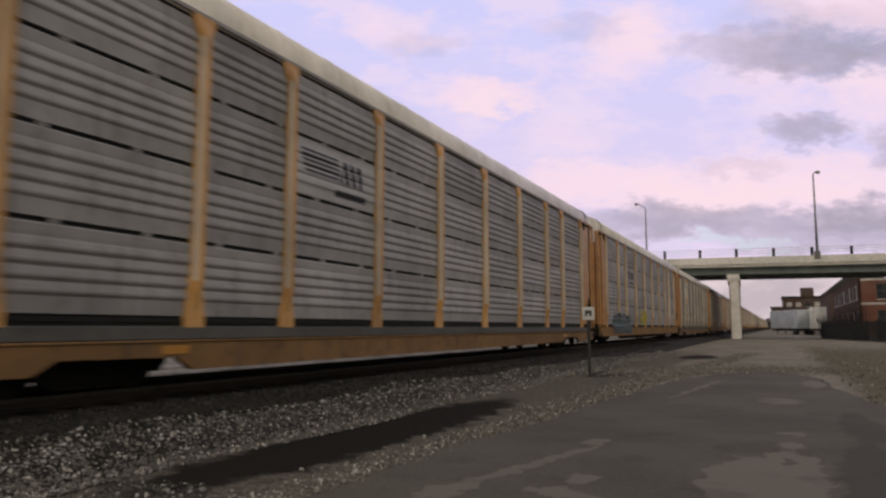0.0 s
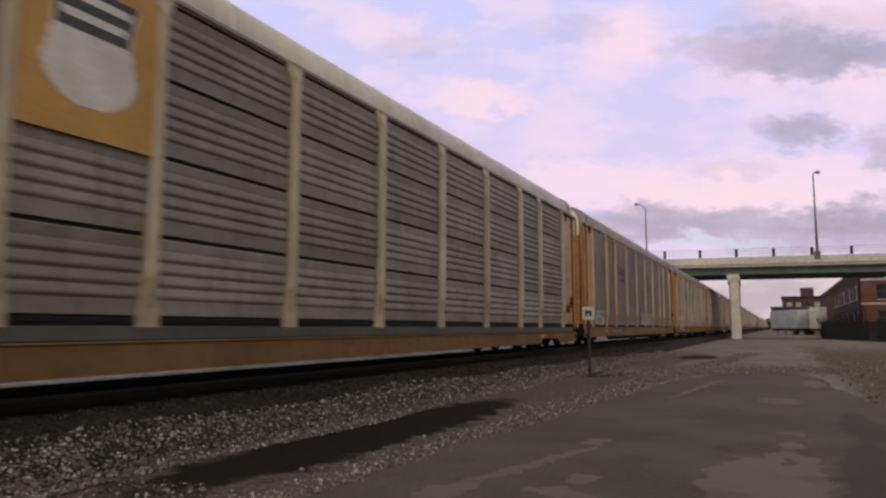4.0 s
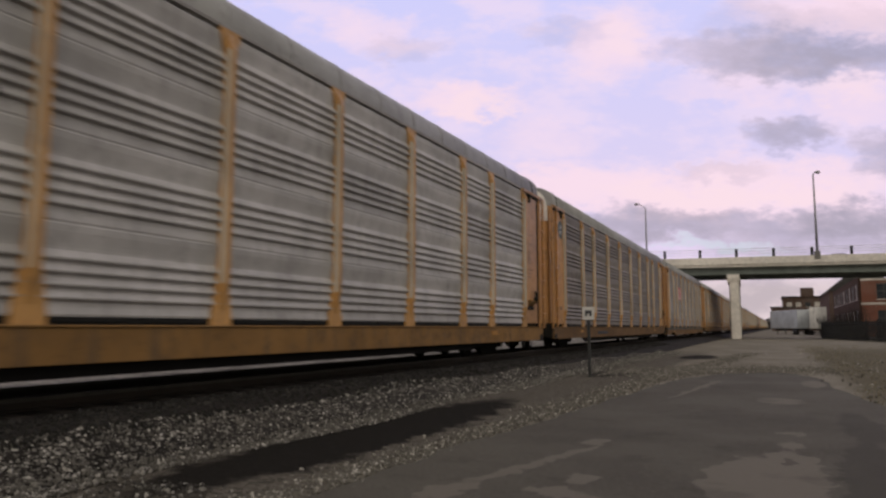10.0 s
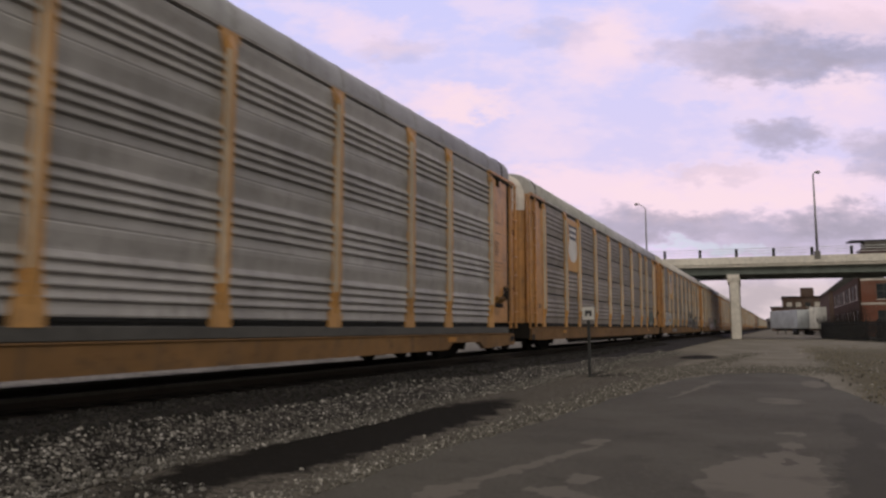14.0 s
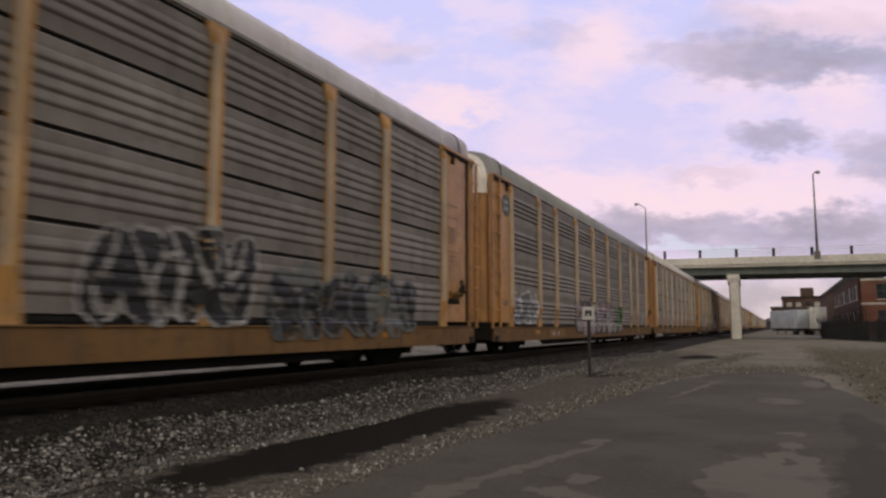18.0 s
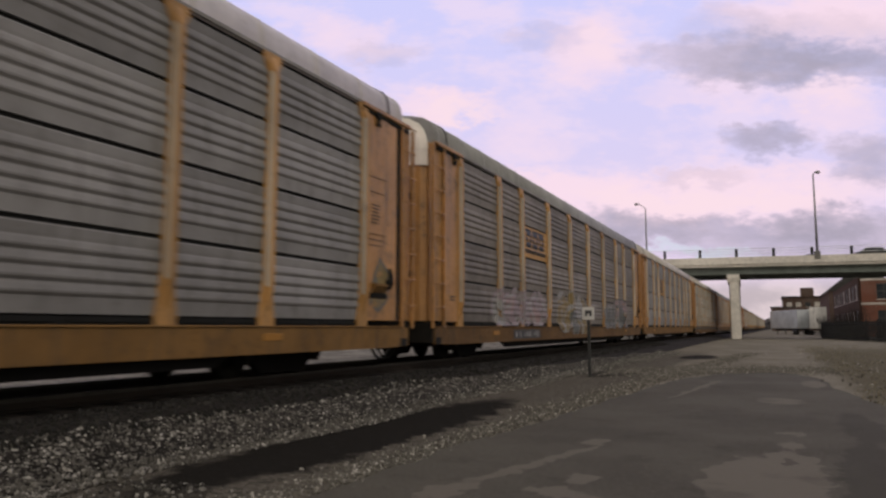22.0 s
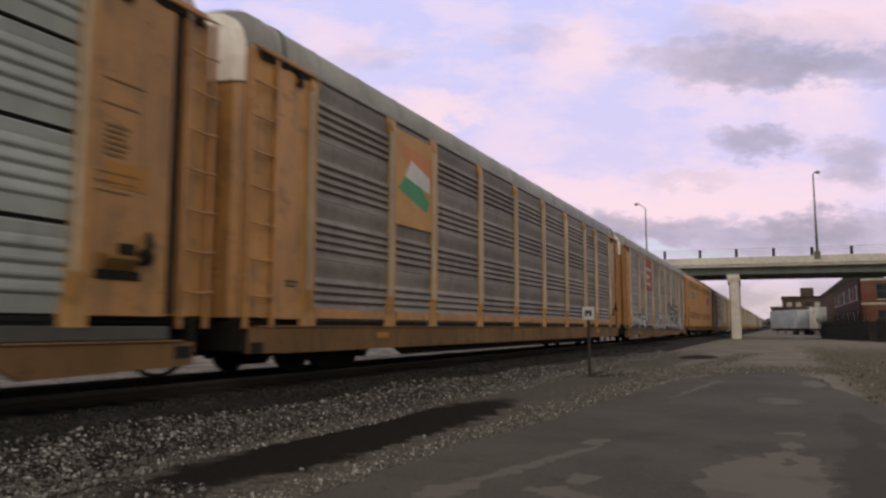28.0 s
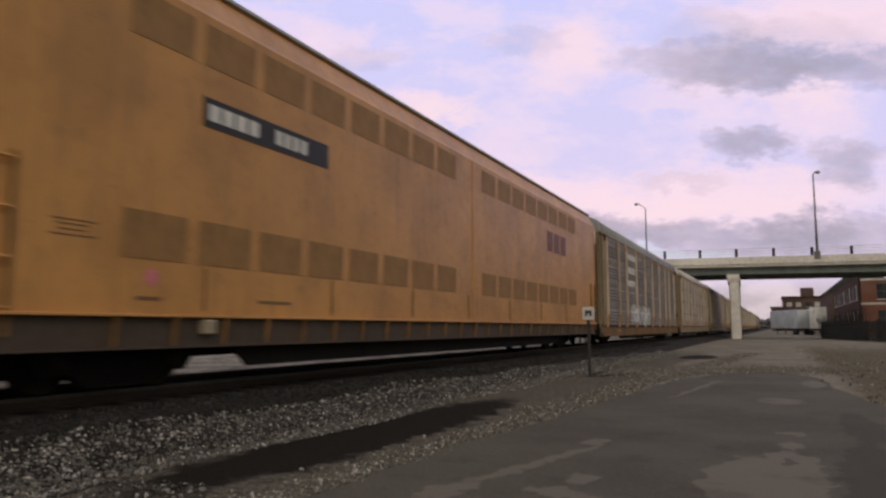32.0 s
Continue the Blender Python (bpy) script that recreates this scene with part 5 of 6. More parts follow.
def graffiti(car, style, y0, y1, z0, z1, fill, line, seed, letters=5, label="", patches=(), form="bubble", cloud=None):
    """Spray paint that reads as no word: leaning shapes with slits, patches of colour and an outline."""
    rng = np.random.default_rng(seed)
    cell = 0.034
    pad = 0.14
    ys, zs = np.arange(y0 - pad, y1 + pad, cell), np.arange(z0 - (0.1 if z0 > 1.0 else 0.0), z1 + 0.10, cell)
    Y, Z = np.meshgrid(ys, zs, indexing="ij")
    Y = Y + 0.03 * np.sin(6 * Z + seed) + 0.02 * np.sin(11 * Y)
    Z = Z + 0.03 * np.sin(5 * Y + seed)
    w, h = (y1 - y0) / letters, z1 - z0
    mask = np.zeros(Y.shape, bool)
    slit = np.zeros(Y.shape, bool)
    for k in range(letters):
        cy, cz = y0 + w * (k + 0.5), z0 + h * (0.48 + rng.uniform(-0.05, 0.05))
        lean = rng.uniform(-0.28, 0.28)
        u = (Y - cy - lean * (Z - cz)) / (w * rng.uniform(0.46, 0.58))
        v = (Z - cz) / (h * rng.uniform(0.40, 0.50))
        if form == "pointed":
            tip, rise = rng.uniform(-0.7, 0.7), rng.uniform(0.3, 0.8)
            block = (np.abs(u) < 0.97 - 0.12 * v) & (v > -0.95 + 0.25 * np.abs(u - tip)) & (v < 1.05 - rise * np.abs(u - tip))
        else:
            e = rng.uniform(2.2, 3.4)
            block = np.abs(u) ** e + np.abs(v) ** e < 1.0
            for q in range(3):
                a = rng.uniform(0, 2 * math.pi)
                bu, bv, br = 0.75 * math.cos(a), 0.75 * math.sin(a), rng.uniform(0.22, 0.38)
                block |= (u - bu) ** 2 + (v - bv) ** 2 < br * br
        for q in range(3):
            a, off = rng.uniform(-0.7, 0.7) + (0.0 if q < 2 else 1.4), rng.uniform(-0.6, 0.6)
            d = np.abs(math.cos(a) * u + math.sin(a) * v - off)
            e = -math.sin(a) * u + math.cos(a) * v
            slit |= block & (d < rng.uniform(0.05, 0.13)) & (e * rng.choice([-1, 1]) > rng.uniform(-0.5, 0.1))
        mask |= block
    body = mask & ~slit

    def grown(m, n):
        for _ in range(n):
            g = m.copy()
            g[1:] |= m[:-1]
            g[:-1] |= m[1:]
            g[:, 1:] |= m[:, :-1]
            g[:, :-1] |= m[:, 1:]
            m = g
        return m

    face = {}

    def lay(name, cells, mat, lift, text=""):
        s, index = Shape(), {}

        def vid(i, j):
            if (i, j) not in index:
                index[i, j] = len(s.v)
                y, z = float(ys[0]) + cell * i, float(zs[0]) + cell * j
                if (i, j) not in face:
                    face[i, j] = max(skin(style, y + a, z + b) for a in (-0.017, 0.017) for b in (-0.015, 0.0, 0.015))
                s.v.append((HALF + face[i, j] + lift, y, z))
            return index[i, j]

        for i, j in zip(*np.nonzero(cells)):
            i, j = int(i), int(j)
            s.f.append((vid(i, j), vid(i + 1, j), vid(i + 1, j + 1), vid(i, j + 1)))
        if s.f:
            me = bpy.data.meshes.new(name)
            me.from_pydata(s.v, [], s.f)
            me.materials.append(mat)
            ob = new(name, me)
            ob.parent = car
            tagged(ob, text, kind="stuff")

    # thin, uneven cover: paint is missing in places
    thin = np.sin(9.1 * Y + 3.0 * np.sin(4 * Z + seed)) + np.sin(13.0 * Z + 2.0 * np.sin(5 * Y)) + 0.7 * rng.standard_normal(Y.shape)
    if cloud:
        back = grown(mask, 5) & ~mask
        lay("graffiti_cloud", back & (thin > -1.0), SPRAY[cloud], 0.004)
    if fill:
        rest = body & (thin > -1.5)
        for k, c in enumerate(patches):
            f = np.sin(2.1 * Y + 1.7 * k + seed) + np.sin(3.1 * Z + 2.3 * k + 0.8 * Y)
            spot = rest & (f > 1.05)
            rest = rest & ~spot
            lay("graffiti_patch", spot, SPRAY[c], 0.007)
        lay("graffiti", rest, SPRAY[fill], 0.006, label)
    if line:
        edge = (grown(mask, 1 if fill is None else 2) & ~mask) | (slit & mask) if fill else grown(body, 1) & grown(~body, 1)
        lay("graffiti_outline", edge & (thin > -1.6), SPRAY[line], 0.009, "" if fill else label)


def bay(i):
    return POSTS[i] + 0.09, POSTS[i + 1] - 0.09


def row(j):
    return ROW0 + ROW_H * j + 0.03, ROW0 + ROW_H * (j + 1) - 0.03


def line_logo(car, style, b, mat, backing=None):
    """A striped emblem beside a short bar, and a smaller bar under it."""
    y0, y1 = bay(b)
    z0, z1 = row(2)
    if backing:
        strip(car, "emblem_backing", style, y0 + 0.05, y1 - 0.05, z0 + 0.02, z1 - 0.05, backing, "pale painted square behind the emblem")
    for i in range(5):
        z = z1 - 0.22 - i * 0.085
        strip(car, "emblem_stripe", style, y0 + 0.2 + 0.03 * i, y0 + 1.35, z, z + 0.05, mat, "", None, 0.010)
    strip(car, "emblem_bar", style, y0 + 1.40, y0 + 2.15, z1 - 0.60, z1 - 0.18, mat, "", lambda y, z: abs(((y - y0) * 4.2 + 1.2 * z) % 1.0 - 0.5) > 0.18, 0.010, 0.04)
    strip(car, "emblem_bar", style, y0 + 1.25, y0 + 2.3, z0 + 0.12, z0 + 0.24, mat, "", None, 0.010)


def shield(car, style, b, colors):
    """A tall yellow placard with a shield."""
    y0, y1 = bay(b)
    z0, z1 = ROW0 + ROW_H * 2 - 0.05, TOP - 0.12
    s = Shape().box(HALF + 0.016, HALF + 0.034, y0 - 0.02, y1 + 0.02, z0, z1, 0.004)
    plate = part("placard", s, SIGN_YELLOW, car, "yellow placard with a shield emblem")
    cy, top, low = (y0 + y1) / 2, z1 - 0.22, z0 + 0.36
    hw = 0.64

    def edge(z):
        q = (z - low) / (top - low)
        if q < 0.32:
            return hw * math.sqrt(max(0.0, 1 - ((0.32 - q) / 0.33) ** 2))
        return hw * (1.0 - 0.16 * math.sin(math.pi * min(1.0, (q - 0.32) / 0.68)))

    def flat(name, mat, test, x):
        g = Shape()
        ny, nz = 36, 56
        for i in range(ny):
            for j in range(nz):
                ya, yb = cy - hw + 2 * hw * i / ny, cy - hw + 2 * hw * (i + 1) / ny
                za, zb = low + (top - low) * j / nz, low + (top - low) * (j + 1) / nz
                if test((ya + yb) / 2 - cy, (za + zb) / 2):
                    g.add([(x, ya, za), (x, yb, za), (x, yb, zb), (x, ya, zb)], [(0, 1, 2, 3)])
        me = bpy.data.meshes.new(name)
        me.from_pydata(g.v, [], g.f)
        me.materials.append(mat)
        o = new(name, me)
        o.parent = plate
        if name in ("shield_stripe", "shield_bar"):
            o["kind"] = "stuff"
    split = low + (top - low) * 0.60
    flat("shield", colors[0], lambda y, z: abs(y) < edge(z), HALF + 0.037)
    flat("shield_head", colors[1], lambda y, z: abs(y) < edge(z) - 0.03 and z > split, HALF + 0.040)
    flat("shield_bar", CHALK, lambda y, z: abs(y) < edge(z) - 0.10 and (split + 0.14 < z < split + 0.24 or split + 0.36 < z < split + 0.46), HALF + 0.043)
    if len(colors) > 2:
        flat("shield_stripe", colors[2], lambda y, z: abs(y) < edge(z) - 0.03 and z < split - 0.02 and (y / hw * 3.5 + 0.25) % 1.0 < 0.5, HALF + 0.040)


def word_panel(car, style, b, back, ink, wide=0.62, shapes=3):
    """A painted panel with a heavy lettered emblem as plain shapes."""
    y0, y1 = bay(b)
    z0, z1 = row(2)
    strip(car, "emblem_panel", style, y0, y1, z0, z1, back, "yellow painted panel with a dark emblem")
    L = (y1 - y0) * wide
    a = (y0 + y1) / 2 - L / 2
    w = L / shapes
    for k in range(shapes):
        b0 = a + k * w
        strip(car, "emblem_shape", style, b0, b0 + 0.86 * w, z0 + 0.30, z1 - 0.06, ink, "", lambda y, z: not (0.34 < (y - b0) / w < 0.56 and 0.38 < (z - z0 - 0.30) / (z1 - z0 - 0.36) < 0.66), 0.010, 0.035)
    if wide > 0.6:
        strip(car, "emblem_bar", style, a - 0.1, a + L + 0.1, z0 + 0.14, z0 + 0.26, ink, "", None, 0.010)


def disc(car, y, z, r, mat, inner):
    s = Shape().lathe([(r, HALF + 0.006), (r, HALF + 0.012), (r * 0.9, HALF + 0.013)], (0, y, z), 0, 28)
    d = part("round_emblem", s, mat, car, "round dark green and white emblem")
    g = Shape()
    for k in range(4):
        a = math.pi / 4 + k * math.pi / 2
        g.box(HALF + 0.014, HALF + 0.018, y + 0.42 * r * math.cos(a) - 0.2 * r, y + 0.42 * r * math.cos(a) + 0.2 * r, z + 0.42 * r * math.sin(a) - 0.2 * r, z + 0.42 * r * math.sin(a) + 0.2 * r)
    part("emblem_shape", g, inner, d)


def reflector():
    if "reflector" not in cache:
        cache["reflector"] = Shape().box(HALF + 0.031, HALF + 0.040, 0, 0.46, 0, 0.11, 0.003).mesh("reflector", REFLECT)
    return cache["reflector"]


def slot_bridges(car, mat):
    """Short bridging pieces that break the slots between the panel rows into dashes."""
    s = Shape()
    for j in range(1, ROWS):
        z = ROW0 + ROW_H * j
        for i in range(int(BODY / 1.28)):
            y = 0.45 + 1.28 * i + 0.21 * (j % 2)
            s.box(HALF - 0.06, HALF - 0.018, y, y + 0.09, z - 0.031, z + 0.031)
    tagged(part("slot_bridge", s, mat, car), "short steel pieces across the slots", kind="stuff")


def warning_tape(car, bays):
    """Short red and white reflective plates along the panels' foot."""
    for b in bays:
        y0, y1 = bay(b)
        n = int((y1 - y0 - 0.3) / 0.19)
        for i in range(n):
            if (i * 7 + b) % 9:
                key = "tape", i % 2
                if key not in cache:
                    cache[key] = Shape().box(HALF - 0.012, HALF - 0.002, 0.0, 0.16, 0.945, 1.04, 0.002).mesh("tape_plate", CHALK if i % 2 else SIGN_RED)
                part("tape_plate", cache[key], None, car, "", pose(0, y0 + 0.15 + 0.19 * i, 0))


def foot_boards(car):
    """Yellow boards along the panels' foot, one to a bay."""
    for k, w in enumerate(BAYS):
        part("foot_board", Shape().box(HALF - 0.02, HALF + 0.028, POSTS[k] + 0.24, POSTS[k + 1] - 0.24, 0.95, 1.12, 0.008), YELLOW, car)


def auto_rack(number, style, panel, roof, deep=False, post="", mat=None, near=True, label=""):
    """One enclosed auto rack car with its panels, posts, ends, sill and bogies."""
    mat = mat or (YELLOW if number < 18 else HAZED_YELLOW)
    post_mat = TAN if post == "pale" else POSTPAINT
    car = thing("auto_rack_car", label, "railway car", pose(TRACK_X, berth(number) - run(0.0), RAIL_Z), "cars of the freight train")
    rm, ribs = roof_mesh(ROOFS[roof])
    r = part("roof", rm, None, car, {"cream": "cream-white rounded roof", "grey": "grey rounded roof", "dirty": "white roof with dark stains"}[roof])
    part("roof_seam", ribs, None, r)
    for i, w in enumerate(BAYS):
        for j in range(ROWS):
            part("panel", panel_mesh(style, w, PANELS[panel]), None, car, "", pose(0, POSTS[i], ROW0 + ROW_H * j))
    for y in POSTS:
        part("side_post", post_mesh("bolted" if post == "bolted" else "slot" if style == "slot" else "group", post_mat), None, car, "", pose(0, y, 0))
    if "inner" not in cache:
        s = Shape()
        s.box(-HALF - 0.02, -HALF + 0.05, 0, BODY, 0.9, TOP + 0.05)
        for y in POSTS:
            s.box(-HALF - 0.08, -HALF + 0.02, y - 0.09, y + 0.09, 0.88, TOP + 0.05)
        cache["inner"] = s.mesh("far_side", PANELS["dull"])
        # black sheet that paints the shade seen through the panel slots
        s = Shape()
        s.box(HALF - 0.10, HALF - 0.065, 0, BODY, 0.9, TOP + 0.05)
        cache["back"] = s.mesh("inner_lining", RECESS_SHADE)
        s = Shape()
        s.box(HALF - 0.06, HALF + 0.012, -0.05, BODY + 0.05, TOP + 0.045, TOP + 0.115, 0.01)
        cache["eave"] = s.mesh("top_rail", PANELS["dull"])
        # black bars that paint the shade of the gaps under the panels
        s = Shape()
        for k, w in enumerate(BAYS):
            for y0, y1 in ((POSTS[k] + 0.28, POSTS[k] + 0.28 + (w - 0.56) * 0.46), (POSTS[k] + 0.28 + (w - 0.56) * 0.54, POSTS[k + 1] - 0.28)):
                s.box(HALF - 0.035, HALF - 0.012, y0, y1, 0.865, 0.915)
        cache["drain"] = s.mesh("drain_slot", RECESS_SHADE)
    part("far_side", cache["inner"], None, car)
    tagged(part("drain_slot", cache["drain"], None, car, "narrow drain gaps under the panels, their shade painted as black bars"), "narrow drain gaps under the panels, their shade painted as black bars", kind="stuff")
    part("inner_lining", cache["back"], None, car)
    part("top_rail", cache["eave"], None, car)
    end_parts(car, mat, WHITE_END, style == "slot")
    sill_parts(car, deep, SILL_BROWN if deep or panel == "brown" else YELLOW_OLD if mat is YELLOW else mat)
    underframe(car)
    add_bogie(car, number, 1.64, near)
    add_bogie(car, number, BODY - 1.75, near)
    if near:
        for y in (2.24, BODY - 2.9):
            part("reflector", reflector(), None, car, "dirty orange reflector", pose(0, y, 0.46 if deep else 0.60))
        marks(car, BODY + 0.30, 3.2, 6, STENCIL)
        marks(car, BODY + 0.25, 3.75, 2, STENCIL, w=0.6, gap=0.3, h=0.02)
        marks(car, -0.62, 1.55, 2, GREYINK, w=0.3)
        marks(car, BODY + 0.22, 2.62, 3, STENCIL, w=0.62, gap=0.11, h=0.02)
    return car


def striped_sill(car, y0, y1, mat=None):
    """A black plate on the sill with worn white number bars."""
    s = Shape().box(HALF + 0.031, HALF + 0.036, y0, y1, 0.47, 0.74)
    plate = part("number_plate", s, mat or GREYINK, car, "black sill plate with worn white bars")
    s = Shape()
    rng = random.Random(round(y0 * 100))
    n = int((y1 - y0) / 0.19)
    for i in range(1, n):
        if i % 5 != 4 and rng.random() < 0.85:
            a, b = rng.uniform(0.51, 0.56), rng.uniform(0.63, 0.70)
            s.box(HALF + 0.037, HALF + 0.040, y0 + i * 0.19, y0 + i * 0.19 + rng.uniform(0.05, 0.11), a, b)
    tagged(part("number_bar", s, PALE, plate), kind="stuff")


# ---------------------------------------------------------------- the cars in their order
def build_train():
    cars = {}
    c = cars[0] = auto_rack(0, "slot", "steel", "cream", True, label="silver ribbed auto rack car with a dark striped emblem on white")
    slot_bridges(c, PANELS["steel"])
    line_logo(c, "slot", 2, INK, PALE)
    c = cars[1] = auto_rack(1, "slot", "steel", "cream", label="silver auto rack car with teal, purple and yellow graffiti")
    slot_bridges(c, PANELS["steel"])
    graffiti(c, "slot", 1.4, 5.9, 0.50, 1.42, "teal", "purple", 11, 4, "teal and purple spray-painted graffiti", ("grey",), "bubble", "teal")
    graffiti(c, "slot", 8.9, 11.2, 0.90, 1.85, "yellow", None, 12, 4, "yellow spray-painted graffiti")
    line_logo(c, "slot", 2, INK, None)
    striped_sill(c, 4.4, 6.2)
    c = cars[2] = auto_rack(2, "slot", "brown", "cream", True, "pale", label="brown-grey auto rack car with a white shield on a yellow placard")
    shield(c, "slot", 1, (CHALK, GREYINK))
    part("roof_hose", Shape().tube([(1.0, FRONT - 0.75 + 0.12 * i, 5.35 + 0.62 * math.sin(0.33 * i + 0.2)) for i in range(9)], 0.035, 6), RUBBER, c, "black hose arched over the gap", smooth=True)
    c = cars[3] = auto_rack(3, "fine", "taupe", "grey", False, "bolted", label="dark taupe finely ribbed auto rack car with bolted yellow posts")
    graffiti(c, "fine", 0.5, 2.1, 0.9, 1.5, None, "white", 13, 3, "thin white graffiti tag")
    graffiti(c, "fine", 12.0, 15.9, 0.85, 1.75, "faded", None, 14, 6, "faded white block graffiti", (), "pointed")
    line_logo(c, "fine", 2, INK, None)
    striped_sill(c, 3.7, 6.5)
    c = cars[4] = auto_rack(4, "group", "silver", "grey", label="silver ribbed auto rack car with a white graffiti tag")
    graffiti(c, "group", 0.5, 4.2, 0.50, 1.7, None, "white", 15, 4, "thin white graffiti tag")
    line_logo(c, "group", 2, GREYINK, None)
    striped_sill(c, 6.2, 7.5)
    c = cars[5] = auto_rack(5, "group", "bright", "grey", label="silver ribbed auto rack car with a dark striped emblem")
    line_logo(c, "group", 2, INK, None)
    marks(c, 4.9, 0.66, 1, INK, "number_bar", 1.8, 0.14, x=HALF + 0.034)
    c = cars[6] = auto_rack(6, "group", "brown", "grey", label="grey ribbed auto rack car with a round emblem")
    disc(c, -0.42, 4.35, 0.33, EMBLEM_DARK, PALE)
    marks(c, 5.2, 0.66, 1, INK, "number_bar", 2.0, 0.14, x=HALF + 0.034)
    c = cars[7] = auto_rack(7, "group", "silver", "grey", True, label="silver ribbed auto rack car with a sun-bleached red panel")
    y0, y1 = bay(2)
    strip(c, "emblem_panel", "group", y0, y1, row(2)[0], row(2)[1], SIGN_PINK, "sun-bleached red and white painted panel")
    for i in range(4):
        strip(c, "emblem_bar", "group", y0 + 0.1, y1 - 0.1, row(2)[0] + 0.10 + 0.2 * i, row(2)[0] + 0.19 + 0.2 * i, CHALK, "", None, 0.010)
    c = cars[8] = auto_rack(8, "slot", "brown", "dirty", False, "bolted", label="brown-grey auto rack car with a stained white roof and shield placard")
    graffiti(c, "slot", 21.3, 23.6, 0.9, 1.75, "teal", "black", 16, 4, "pale teal graffiti", ("faded",))
    shield(c, "slot", 1, (CHALK, GREYINK))
    c = cars[9] = auto_rack(9, "slot", "brown", "cream", label="brown-grey auto rack car with a striped shield and much graffiti")
    striped_sill(c, 3.9, 6.4)
    graffiti(c, "slot", 0.3, 3.9, 0.95, 1.85, "faded", "white", 17, 6, "white bubble graffiti", ("lilac", "grey"), "bubble", "grey")
    graffiti(c, "slot", 5.3, 7.4, 0.95, 1.7, "ochre", None, 18, 4, "ochre graffiti")
    graffiti(c, "slot", 14.3, 17.2, 0.8, 2.1, "black", "faded", 19, 5, "black graffiti letters edged in white")
    graffiti(c, "slot", 17.5, 22.5, 0.6, 1.8, "black", "grey", 20, 7, "smudged black graffiti on the last bays", ("grey",))
    graffiti(c, "slot", -1.25, -0.55, 1.1, 1.8, None, "black", 21, 2, "black graffiti scrawl on the end bay")
    graffiti(c, "slot", -1.2, -0.55, 2.1, 3.4, None, "black", 34, 2, "black graffiti scrawl on the end bay")
    shield(c, "slot", 1, (CHALK, SIGN_BLUE, SIGN_RED))
    c = cars[10] = auto_rack(10, "group", "brown", "grey", label="brown-grey ribbed auto rack car covered in graffiti")
    striped_sill(c, 3.8, 5.8, YELLOW_OLD)
    graffiti(c, "group", 0.1, 2.5, 0.9, 1.85, "grey", "white", 22, 4, "grey graffiti letters outlined in white", ("faded",))
    graffiti(c, "group", 7.4, 15.0, 0.50, 1.95, "lilac", "black", 23, 7, "pale lilac and white graffiti letters edged in black", ("faded", "faded", "pink"))
    graffiti(c, "group", 14.9, 16.4, 0.50, 1.75, "green", "black", 24, 2, "green graffiti", ("lilac",))
    graffiti(c, "group", 22.2, 23.6, 0.95, 1.75, "faded", None, 25, 2, "faded grey graffiti")
    disc(c, -0.42, 4.35, 0.33, EMBLEM_DARK, PALE)
    c = cars[11] = auto_rack(11, "slot", "steel", "cream", label="silver ribbed auto rack car with a white striped emblem")
    line_logo(c, "slot", 2, INK, PALE)
    striped_sill(c, 3.5, 5.8)
    graffiti(c, "slot", BODY + 0.35, BODY + 0.95, 1.1, 2.1, "ochre", "grey", 37, 1, "grey scrawl on the end bay", (), "pointed")
    c = cars[12] = auto_rack(12, "slot", "brown", "grey", label="grey auto rack car with a yellow emblem panel and pale graffiti")
    graffiti(c, "slot", 2.2, 7.3, 0.86, 1.88, "lilac", "faded", 26, 5, "broad pale lilac graffiti block", ("pink", "faded"), "pointed", "lilac")
    graffiti(c, "slot", 8.7, 13.0, 0.55, 2.1, "ochre", "faded", 27, 3, "ochre and white graffiti cloud", ("faded", "grey"))
    graffiti(c, "slot", 16.3, 18.6, 0.75, 1.9, "grey", "faded", 36, 3, "faded grey graffiti")
    graffiti(c, "slot", 18.7, 21.8, 0.75, 2.2, "lilac", "grey", 28, 6, "pale lilac graffiti cloud", ("grey", "faded", "lilac"))
    word_panel(c, "slot", 2, SIGN_YELLOW, INK, 0.74)
    striped_sill(c, 3.9, 6.5)
    c = cars[13] = auto_rack(13, "slot", "steel", "cream", label="silver auto rack car with a yellow emblem panel")
    word_panel(c, "slot", 2, SIGN_YELLOW, INK, 0.62, 2)
    s = Shape()
    for x in (-1.0, -0.6, -0.2, 0.2, 0.6):
        s.box(x - 0.07, x + 0.07, FRONT - 0.075, FRONT - 0.03, 4.62, 5.50, 0.01)
    tagged(part("head_rib", s, YELLOW_OLD, c, "bare rusty ribs on the white head"), "bare rusty ribs on the white head", kind="stuff")
    c = cars[14] = auto_rack(14, "slot", "bluish", "cream", True, label="pale bluish auto rack car with a small white emblem")
    line_logo(c, "slot", 2, GREYINK, CHALK)
    part("warning_label", Shape().box(HALF + 0.006, HALF + 0.012, BODY + 0.35, BODY + 0.95, 2.45, 2.75), REFLECT, c, "faded orange label")
    part("latch_plate", Shape().box(HALF + 0.0, HALF + 0.05, BODY + 0.55, BODY + 0.80, 1.62, 1.80, 0.02), GREASE, c)
    c = cars[15] = auto_rack(15, "group", "brown", "grey", label="brown-grey ribbed auto rack car with a green and red emblem placard")
    foot_boards(c)
    emblem_placard(c)
    c = cars[16] = auto_rack(16, "group", "dull", "grey", True, label="grey ribbed auto rack car with a red panel and white graffiti")
    graffiti(c, "group", 0.3, 4.8, 0.85, 1.6, "white", "black", 29, 6, "white pointed graffiti letters edged in black", (), "pointed")
